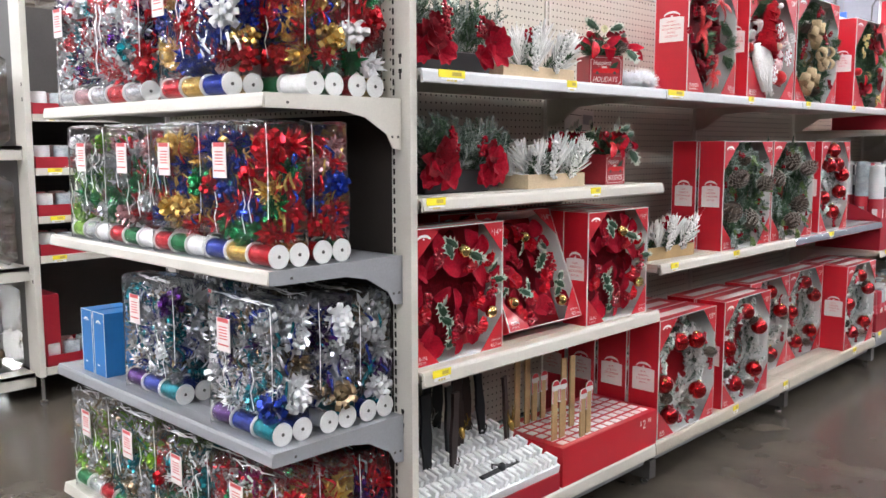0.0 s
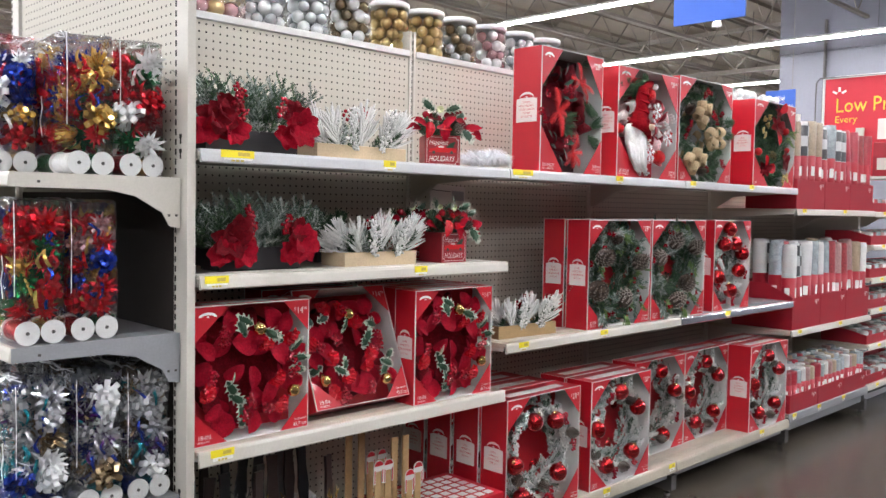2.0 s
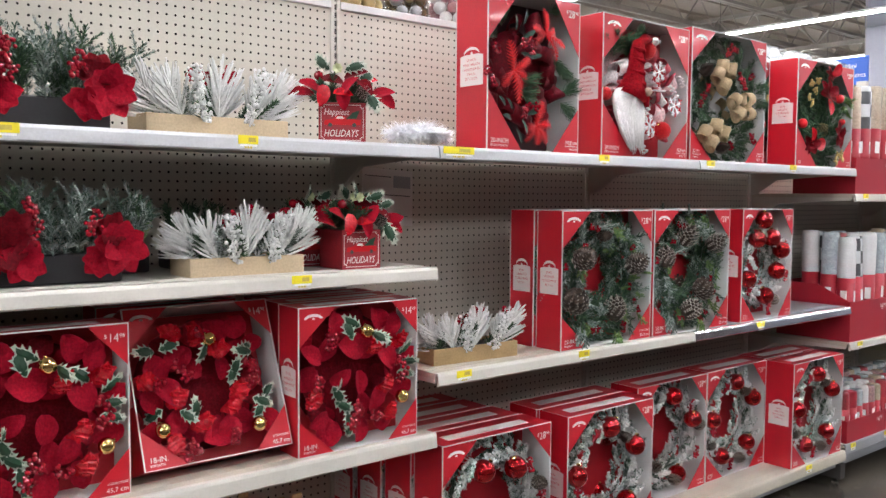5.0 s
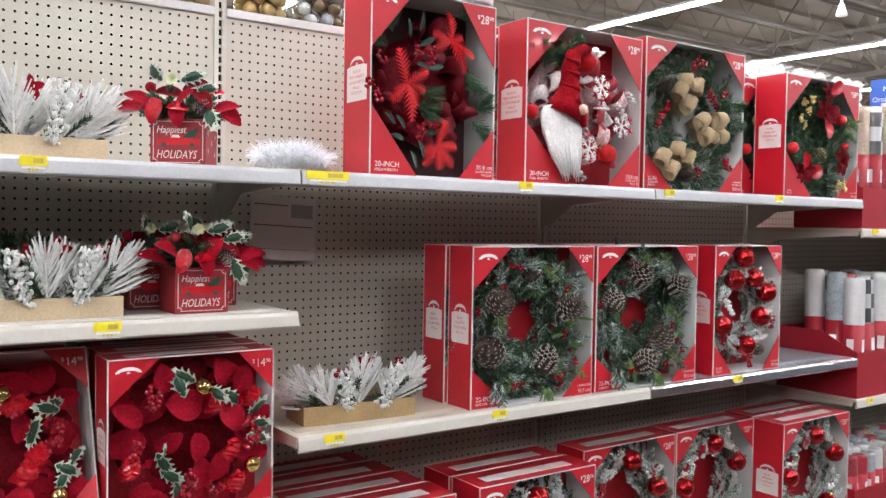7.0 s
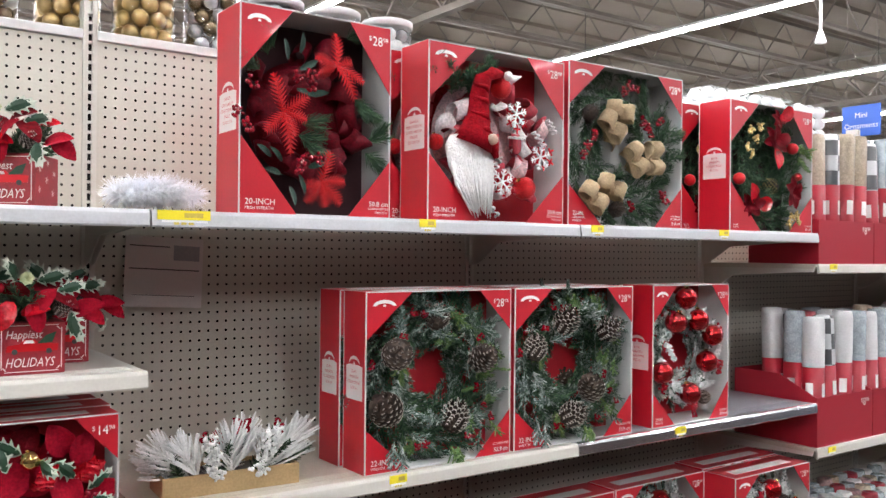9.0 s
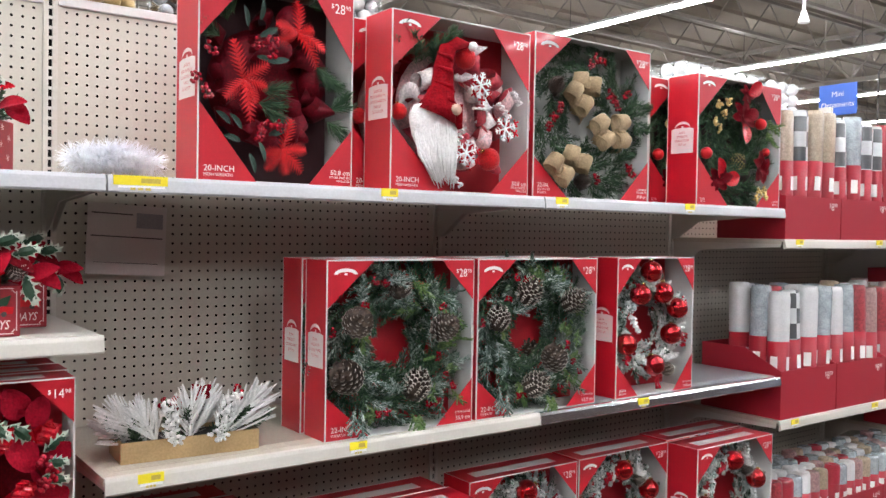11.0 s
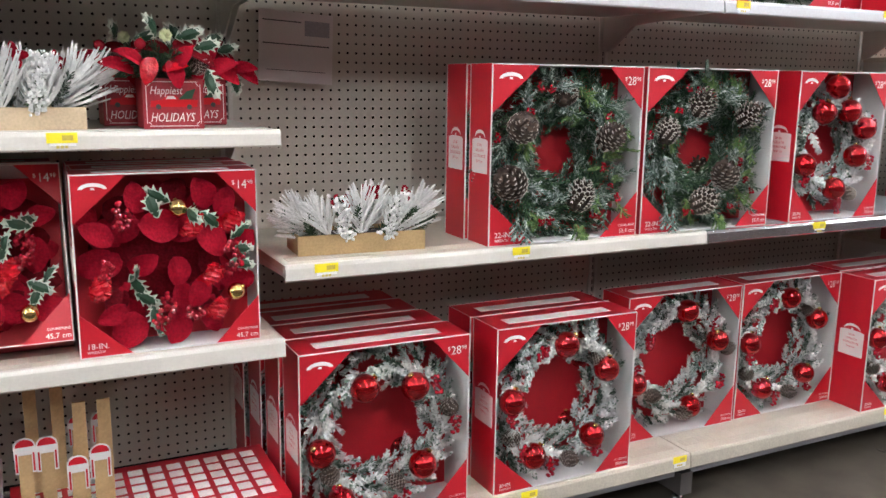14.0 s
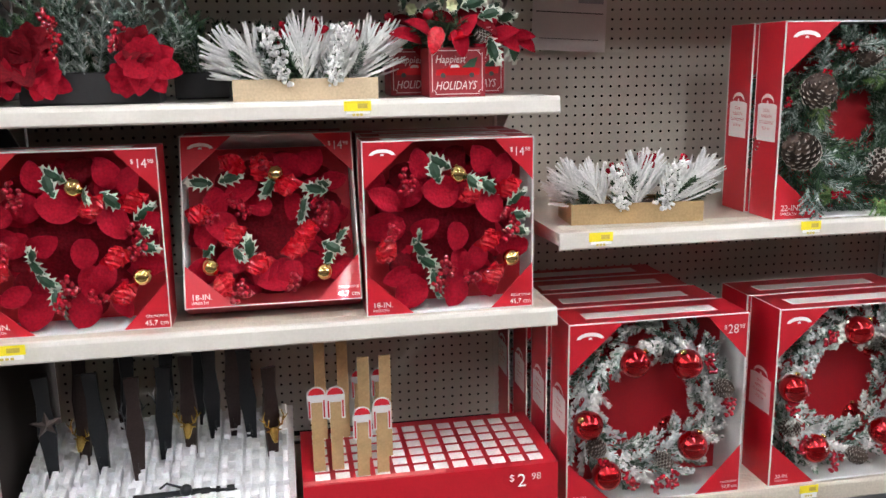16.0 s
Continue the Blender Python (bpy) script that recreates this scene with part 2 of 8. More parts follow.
# ---- meshes ----
class Geo:
    """Collects vertices and faces of one mesh."""

    def __init__(self):
        self.v, self.f, self.m, self.n = [], [], [], 0

    def add(self, v, f, mi=0, M=None):
        v = np.asarray(v, float).reshape(-1, 3)
        if M is not None:
            A = np.array(M)
            v = v @ A[:3, :3].T + A[:3, 3]
        self.v.append(v)
        self.f += [tuple(i + self.n for i in q) for q in f]
        self.m += [mi] * len(f) if isinstance(mi, int) else list(mi)
        self.n += len(v)
        return self

    def box(self, a, b, mi=0, M=None, bevel=0.0):
        (x0, y0, z0), (x1, y1, z1) = a, b
        if bevel:
            e = bevel
            v, f = [], []
            for z, d in ((z0, e), (z0 + e, 0), (z1 - e, 0), (z1, e)):
                v += [(x0 + d, y0 + d, z), (x1 - d, y0 + d, z), (x1 - d, y1 - d, z), (x0 + d, y1 - d, z)]
            for k in range(3):
                for j in range(4):
                    f.append((4 * k + j, 4 * k + (j + 1) % 4, 4 * k + 4 + (j + 1) % 4, 4 * k + 4 + j))
            f += [(3, 2, 1, 0), (12, 13, 14, 15)]
            return self.add(v, f, mi, M)
        v = [(x, y, z) for z in (z0, z1) for x, y in ((x0, y0), (x1, y0), (x1, y1), (x0, y1))]
        return self.add(v, [(3, 2, 1, 0), (4, 5, 6, 7), (0, 1, 5, 4), (1, 2, 6, 5), (2, 3, 7, 6), (3, 0, 4, 7)], mi, M)

    def plate(self, pts, y0, y1, mi=0, M=None):
        """A flat shape of (x, z) corners, from depth y0 (front) to y1."""
        n = len(pts)
        v = [(x, y0, z) for x, z in pts] + [(x, y1, z) for x, z in pts]
        f = [tuple(range(n)), tuple(range(2 * n - 1, n - 1, -1))] + [(i, n + i, n + (i + 1) % n, (i + 1) % n) for i in range(n)]
        return self.add(v, f, mi, M)

    def lathe(self, prof, n=16, mi=0, M=None):
        """Turned round z: (r, z) pairs."""
        a = np.linspace(0, 2 * math.pi, n, endpoint=False)
        v = [(r * math.cos(t), r * math.sin(t), z) for r, z in prof for t in a]
        f = [(k * n + j, k * n + (j + 1) % n, (k + 1) * n + (j + 1) % n, (k + 1) * n + j) for k in range(len(prof) - 1) for j in range(n)]
        if prof[0][0] > 1e-4:
            f.append(tuple(range(n - 1, -1, -1)))
        if prof[-1][0] > 1e-4:
            f.append(tuple((len(prof) - 1) * n + j for j in range(n)))
        return self.add(v, f, mi, M)

    def ball(self, c, r, n=10, k=6, mi=0):
        pr = [(max(1e-5, r * math.sin(math.pi * i / k)), -r * math.cos(math.pi * i / k)) for i in range(k + 1)]
        return self.lathe(pr, n, mi, Matrix.Translation(c))

    def tube(self, pts, r, n=6, mi=0):
        pts = [Vector(p) for p in pts]
        v, f = [], []
        for i, p in enumerate(pts):
            d = (pts[min(i + 1, len(pts) - 1)] - pts[max(i - 1, 0)]).normalized()
            s = d.orthogonal().normalized()
            t = d.cross(s)
            rr = r[i] if isinstance(r, (list, tuple)) else r
            v += [p + rr * (math.cos(2 * math.pi * j / n) * s + math.sin(2 * math.pi * j / n) * t) for j in range(n)]
        for i in range(len(pts) - 1):
            f += [(i * n + j, i * n + (j + 1) % n, (i + 1) * n + (j + 1) % n, (i + 1) * n + j) for j in range(n)]
        f += [tuple(range(n - 1, -1, -1)), tuple((len(pts) - 1) * n + j for j in range(n))]
        return self.add(v, f, mi)

    def weld(self, c, rad):
        """Joins all that lies within rad of c into one point."""
        v = np.concatenate(self.v)
        near = np.linalg.norm(v - np.array(tuple(c)), axis=1) < rad
        if near.any():
            k = int(np.argmax(near))
            v[k] = tuple(c)
            idx = np.where(near, k, np.arange(len(v)))
            f, m = [], []
            for q, mi in zip(self.f, self.m):
                q = tuple(dict.fromkeys(int(idx[i]) for i in q))
                if len(q) > 2:
                    f.append(q)
                    m.append(mi)
            used = sorted({i for q in f for i in q})
            back = {i: j for j, i in enumerate(used)}
            self.v, self.f, self.m, self.n = [v[used]], [tuple(back[i] for i in q) for q in f], m, len(used)
        return self

    def mesh(self, name, mats, smooth=False):
        me = bpy.data.meshes.new(name)
        v = np.concatenate(self.v) if self.v else np.zeros((0, 3))
        me.from_pydata(v.tolist(), [], self.f)
        for m in (mats if isinstance(mats, (list, tuple)) else [mats]):
            me.materials.append(m)
        me.polygons.foreach_set("material_index", np.array(self.m, dtype=np.int32))
        if smooth:
            me.polygons.foreach_set("use_smooth", np.ones(len(self.f), dtype=bool))
        me.update()
        return me


def part(name, geo, mats, parent=None, label="", M=None, smooth=False):
    """One mesh object, under its thing."""
    me = geo if isinstance(geo, bpy.types.Mesh) else geo.mesh(name, mats, smooth)
    ob = new(name, me)
    if parent:
        ob.parent = parent
    if M is not None:
        ob.matrix_basis = M
    return tagged(ob, label)


def thing(name, M, label, category, group=""):
    e = new(name)
    e.empty_display_size = 0.05
    e.matrix_basis = M
    return tagged(e, label, category, group)


def solid(name, geo, mats, label="", M=None, smooth=False):
    """A part of the setting."""
    return tagged(part(name, geo, mats, None, label, M, smooth), kind="structure")


GLYPH = {}


def glyphs(strings):
    todo = []
    for s in strings:
        c = bpy.data.curves.new("text", "FONT")
        c.body, c.size, c.extrude, c.resolution_u = s, 1.0, 0.0, 2
        todo.append((s, new("text", c)))
    dg = bpy.context.evaluated_depsgraph_get()
    for s, ob in todo:
        me = bpy.data.meshes.new_from_object(ob.evaluated_get(dg))
        v = np.array([tuple(p.co) for p in me.vertices]).reshape(-1, 3)
        GLYPH[s] = (v, [tuple(p.vertices) for p in me.polygons])
        cu = ob.data
        bpy.data.objects.remove(ob)
        bpy.data.curves.remove(cu)
        bpy.data.meshes.remove(me)


def write(g, s, x, z, size, y=0.0, mi=0, right=False, M=None, wide=1.0, slant=0.0):
    """Writes s on a surface that faces -y: baseline start (or end) at x, z. size: the height of its capitals."""
    v, f = GLYPH[s]
    k = size / 0.7
    w = v[:, 0].max() * k * wide
    o = np.stack([(v[:, 0] + slant * v[:, 1]) * k * wide + x - (w if right else 0), np.full(len(v), y), v[:, 1] * k + z], 1)
    return g.add(o, f, mi, M)


glyphs(["$", "28", "98", "14", "8", "2", "4", "20-INCH", "MESH WREATH", "50.8 cm", "COURONNE EN", "MAILLE DE", "22-IN.", "DECORATED", "WREATH",
        "COURONNE", "D\u00c9COR\u00c9E DE", "55,8 cm", "24-IN.", "60,9 cm", "55,9 cm", "20-IN.", "50,8 cm", "18-IN.", "45,7 cm", "Happiest", "HOLIDAYS",
        "Low Prices", "Every", "Mini", "Ornaments", "Decor Wreaths", "MAILLE", "DE 50,8 CM"])


# ---- the building ----
def building():
    g = Geo().box((-40, -30, -0.2), (30, 42, 0))
    solid("floor", g, FLOOR, "polished grey-brown concrete shop floor with fine cracks")
    g = Geo().box((-40, -30, 6.2), (30, 42, 6.35))
    for k in range(60):
        x = -38 + k * 1.15
        g.box((x, -29, 6.12), (x + 0.5, 41, 6.2))
    tagged(part("ceiling", g, CEIL, None, "dull brown-grey corrugated metal roof deck"), kind="structure")
    solid("wall_north", Geo().box((-7.9, 19.0, 0), (30, 19.3, 6.2)), WALL, "plain lilac-grey painted store wall")
    solid("trim", Geo().box((-7.9, 18.97, 4.75), (30, 18.996, 6.2)), WALLD, "darker grey band along the top of the wall")
    solid("wall_north_far", Geo().box((-40, 41.7, 0), (30, 42, 6.2)), WALL, "distant pale store wall")
    solid("wall_west", Geo().box((-40, -29.7, 0), (-39.7, 41.7, 6.2)), WALL, "distant pale store wall")
    # Two unseen blocks added to keep low-angle lamp light from under the shelves.
    solid("wall_aisle", Geo().box((1.55, -2.5, 0), (2.5, 9.0, 2.10)), mat("light_block_brown", (0.07, 0.05, 0.045), 0.7), "unseen plain block added to cut low light from the aisle side")
    solid("wall_aisle_end", Geo().box((-6.0, -3.2, 0), (1.55, -3.0, 2.10)), MATS["light_block_brown"], "unseen plain block added to cut low light from behind the viewer")
    g = Geo()
    for p, q in (((-1.05, 2.7), (0.4, 3.6)), ((-1.9, 6.4), (0.6, 6.9)), ((-0.9, 1.2), (-0.2, 4.9))):
        dx, dy = q[0] - p[0], q[1] - p[1]
        L = math.hypot(dx, dy)
        g.box((0, -0.0015, 0.0), (L, 0.0015, 0.0004), 0, pose(p[0], p[1], 0, 0, 0, math.degrees(math.atan2(dy, dx))))
    solid("floor_crack", g, DARKM, "thin dark cracks in the concrete")
    solid("wall_east", Geo().box((29.7, -29.7, 0), (30, 19.0, 6.2)), WALL, "distant pale store wall")
    solid("wall_south", Geo().box((-40, -30, 0), (30, -29.7, 6.2)), WALL, "distant pale store wall")
    g = Geo().tube([(-6.9, 18.93, 0), (-6.9, 18.93, 5.4)], 0.035, 8)
    solid("conduit", g, DARKM, "thin dark vertical conduit on the wall")


def joists():
    """Open web joists along y, with two girders along x."""
    g = Geo()
    for k in range(22):
        x = -27 + k * 1.9
        for z in (5.35, 6.05):
            g.box((x - 0.04, -20, z - 0.03), (x + 0.04, 41.5, z + 0.03))
        y, up = -20.0, True
        while y < 41:
            z0, z1 = (5.37, 6.03) if up else (6.03, 5.37)
            g.tube([(x, y, z0), (x, y + 0.6, z1)], 0.014, 4)
            y, up = y + 0.6, not up
    j = part("roof_joists", g, JOIST, None, "pale painted open-web steel roof joists")
    tagged(j, category="roof beam", kind="structure")
    for y in (9.6, 21.5):
        g = Geo()
        for z in (4.95, 6.0):
            g.box((-39, y - 0.07, z - 0.05), (29, y + 0.07, z + 0.05))
        x, up = -39.0, True
        while x < 28:
            z0, z1 = (5.0, 5.95) if up else (5.95, 5.0)
            g.tube([(x, y, z0), (x + 0.9, y, z1)], 0.03, 4)
            x, up = x + 0.9, not up
        tagged(part("roof_girder", g, JOIST, None, "pale painted steel truss girder", None), category="roof beam", kind="structure")


def strip_lights():
    """Rows of long lamps hung under the joists."""
    for y in (-11.9, -7.0, -2.1, 2.8, 7.7, 12.6, 17.5, 22.4, 27.3, 32.2):
        row = thing("strip_light", pose(-13.0 if y < 18 else -18.0, y, 4.75), "long row of bright white linear ceiling lamps on thin rods", "ceiling light", "rows of ceiling lights")
        n = 24 if y < 18 else 20
        body = Geo().box((0, -0.06, 0.0), (2.42, 0.06, 0.05), bevel=0.01).mesh("housing", TAGWHITE)
        tube = Geo().box((0.02, -0.05, -0.03), (2.40, 0.05, -0.002)).mesh("diffuser", LIGHTM)
        rod = Geo().tube([(0.3, 0, 0.05), (0.3, 0, 0.7)], 0.006, 4).mesh("rod", DARKM)
        for k in range(n):
            x = (k - n / 2) * 2.44
            if row.location.x + x > 8 or (y > 18 and row.location.x + x > -8.5):
                continue
            part("housing", body, None, row, "", pose(x, 0, 0))
            part("diffuser", tube, None, row, "glowing white lens", pose(x, 0, 0))
            part("rod", rod, None, row, "", pose(x, 0, 0))


def sprinkler():
    s = thing("ceiling_pendant", pose(-6.18, 12.9, 4.2), "small white conical pendant hanging from the roof on a thin rod", "pendant")
    part("cone", Geo().lathe([(0.0, -0.02), (0.075, 0.0), (0.07, 0.03), (0.04, 0.12), (0.03, 0.16)], 14), TAGWHITE, s, smooth=True)
    part("stem", Geo().tube([(0, 0, 0.15), (0, 0, 1.8)], 0.018, 6), TAGWHITE, s)


def holed(y0, y1, z0, z1, x, pitch=0.0254, r=0.0037):
    """A board with a round hole every inch, at depth x."""
    ny, nz = int(round((y1 - y0) / pitch)), int(round((z1 - z0) / pitch))
    py, pz = (y1 - y0) / ny, (z1 - z0) / nz
    a = np.arange(8) * math.pi / 4 + math.pi / 8
    cell = [(0, 0), (1, 0), (1, 1), (0, 1)]
    loc = np.array([(py * u, pz * v) for u, v in cell] + [(py / 2 + r * math.cos(t), pz / 2 + r * math.sin(t)) for t in a])
    I, J = np.meshgrid(np.arange(ny), np.arange(nz))
    off = np.stack([y0 + I.ravel() * py, z0 + J.ravel() * pz], 1)
    P = (off[:, None, :] + loc[None]).reshape(-1, 2)
    v = np.column_stack([np.full(len(P), x), P])
    # corner k sits beside hole points 5+2k, 4+2k (mod 8)
    one = [(0, 1, 10, 9), (1, 2, 4, 11), (2, 3, 6, 5), (3, 0, 8, 7), (0, 9, 8), (1, 11, 10), (2, 5, 4), (3, 7, 6)]
    f = []
    for k in range(ny * nz):
        b = 12 * k
        f += [tuple(b + i for i in q) for q in one]
    return v, f


def peg_bay(k):
    y0, y1 = YJ[k] + 0.018, YJ[k + 1] - 0.018
    v, f = holed(y0 + 0.008, y1 - 0.008, 0.20, PEG_TOP - 0.012, BX)
    g = Geo().add(v, f)
    for a, b in (((BX - 0.004, y0, 0.18), (BX, y0 + 0.008, PEG_TOP)), ((BX - 0.004, y1 - 0.008, 0.18), (BX, y1, PEG_TOP))):
        g.box(a, b)
    e = thing("pegboard_panel", pose(0, 0, 0), "cream perforated metal pegboard back panel of the shelving", "pegboard", "pegboard backs of the shelving")
    part("board", g, PEG, e)
    # Near-black sheet paints the shade seen through the peg holes.
    part("cavity", Geo().box((BX - 0.03, y0, 0.18), (BX - 0.012, y1, PEG_TOP - 0.002)), HOLLOW_SHADE, e, "near-black sheet standing for the shade behind the holes")
    part("top_rail", Geo().box((BX - 0.028, y0, PEG_TOP - 0.010), (BX + 0.008, y1, PEG_TOP + 0.014), bevel=0.002), WHITE, e, "white top rail")


def upright(k):
    """A slotted post between two bays, with its foot."""
    y = YJ[k]
    e = thing("shelving_upright", pose(0, 0, 0), "cream slotted steel upright post between shelving bays", "shelving post", "uprights of the shelving")
    g = Geo()
    g.box((BX - 0.05, y - 0.018, 0.0), (BX - 0.004, y + 0.018, PEG_TOP + 0.09))
    for s in (-1, 1):
        g.box((BX - 0.004, y + s * 0.011 - 0.006, 0.02), (BX + 0.006, y + s * 0.011 + 0.006, PEG_TOP + 0.09))
    for j in range(int((PEG_TOP + 0.05) / 0.0254)):
        z = 0.05 + j * 0.0254
        g.box((BX - 0.004, y - 0.005, z), (BX + 0.005, y + 0.005, z + 0.007))
    part("post", g, CREAM, e)
    # Near-black strip stands for the shade inside the slots.
    part("slot_channel", Geo().box((BX - 0.0035, y - 0.0045, 0.05), (BX - 0.002, y + 0.0045, PEG_TOP + 0.05)), HOLLOW_SHADE, e, "near-black marks standing for the shaded slots")
    g = Geo().box((BX + 0.01, y - 0.022, 0.03), (FX - 0.01, y + 0.022, 0.10))
    part("base_foot", g, DARKM, e)
    g = Geo().lathe([(0.014, 0.0), (0.016, 0.012), (0.008, 0.02), (0.007, 0.06)], 10, 0, pose(FX - 0.045, y, 0))
    part("levelling_foot", g, CHROME, e, "small steel levelling foot")


def price_tag(parent, y, z, w=0.05, lipx=FX):
    """A yellow and white label in the price rail."""
    t = part("price_tag", Geo().box((0, -w / 2, 0.006), (0.0015, w / 2, 0.026)), YELLOW, parent, "yellow price tag", pose(lipx + 0.002, y, z))
    part("tag_strip", Geo().box((0, -w * 0.42, -0.008), (0.0012, w * 0.45, 0.0055)), TAGWHITE, t, "white lower half of the tag")
    g = Geo()
    for k in range(3):
        g.box((0.0013, -w * 0.2 + k * w * 0.14, -0.004), (0.0018, -w * 0.1 + k * w * 0.14, 0.001))
    g.box((0.0016, w * 0.0, 0.011), (0.002, w * 0.36, 0.021))
    part("tag_print", g, OCHRE, t)


def shelf(y0, y1, ztop, lipmat, deckmat, label, tags=(), depth=None, lip=0.036, brackets=True, fx=FX, side=CREAM):
    """A steel shelf with its lip, ribbed deck and brackets."""
    bx = BX + 0.012
    e = thing("gondola_shelf", pose(fx, (y0 + y1) / 2, ztop), label, "shelf", "shelves of the shelving")
    h = (y1 - y0) / 2 - 0.002
    L = fx - bx
    g = Geo().box((-L, -h, -0.018), (-0.014, h, -0.001))
    deck = part("deck", g, deckmat, e)
    rib = Geo().box((-0.0035, -h + 0.02, -0.001), (0, h - 0.02, 0.0004)).mesh("rib", deckmat)
    for j in range(6):
        part("rib", rib, None, deck, "", pose(-0.05 - j * 0.007, 0, 0))
    prof = [(0, -lip), (0.004, -lip + 0.004), (0.001, -0.008), (-0.003, 0.0), (-0.014, 0.0005), (-0.014, -0.006), (-0.006, -0.010), (-0.005, -lip)]
    v = [(x, -h, z) for x, z in prof] + [(x, h, z) for x, z in prof]
    n = len(prof)
    f = [tuple(range(n)), tuple(range(2 * n - 1, n - 1, -1))] + [(i, (i + 1) % n, n + (i + 1) % n, n + i) for i in range(n)]
    part("price_rail", Geo().add(v, f), lipmat, e, "price rail along the front edge")
    if brackets:
        for s in (-1, 1):
            yy = s * (h - 0.006)
            pts = [(-L, -0.002), (-0.02, -0.002), (-0.02, -0.03), (-0.16, -0.036), (-L + 0.14, -0.05), (-L + 0.04, -0.115), (-L, -0.125)]
            M = Matrix(((1, 0, 0, 0), (0, 1, 0, yy), (0, 0, 1, 0), (0, 0, 0, 1)))
            part("bracket", Geo().plate(pts, -0.0015, 0.0015, 0, M), side, e, "steel side bracket")
    for y, w in tags:
        price_tag(e, y - (y0 + y1) / 2, -0.026, w, 0.0)
    return e


def kick(k):
    """The base deck's closing strip, and a dark panel painted as the shade under it."""
    y0, y1 = YJ[k], YJ[k + 1]
    e = thing("base_plinth", pose(0, 0, 0), "steel runner and dark panel standing for the shaded recess under the base shelf", "plinth")
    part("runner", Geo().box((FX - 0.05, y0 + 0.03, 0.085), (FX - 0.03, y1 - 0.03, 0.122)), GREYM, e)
    # Dark panel paints the shade of the recess below the deck.
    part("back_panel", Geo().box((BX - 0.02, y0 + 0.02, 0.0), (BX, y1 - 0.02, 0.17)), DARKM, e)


# ---- packaged wreaths ----
def arch(g, x, z, w, h, mi=0, M=None, thick=0.55, y=0.0):
    """A small arched mark with rounded ends."""
    n = 9
    out = [(x + w / 2 * math.cos(a), z + h * math.sin(a)) for a in np.linspace(math.pi * 0.97, math.pi * 0.03, n)]
    inn = [(x + w / 2 * thick * 1.15 * math.cos(a), z + h * thick * 0.75 * math.sin(a)) for a in np.linspace(math.pi * 0.06, math.pi * 0.94, n)]
    v = [(p, y, q) for p, q in out + inn[::-1]]
    g.add(v, [(i, i + 1, n + i + 1, n + i) for i in range(n - 1)], mi, M)
    return g.add([(x - w * 0.07, y, z), (x + w * 0.07, y, z), (x + w * 0.06, y, z + h * 0.24), (x, y, z + h * 0.34), (x - w * 0.06, y, z + h * 0.24)],
                 [(0, 1, 2, 3, 4)], mi, M)


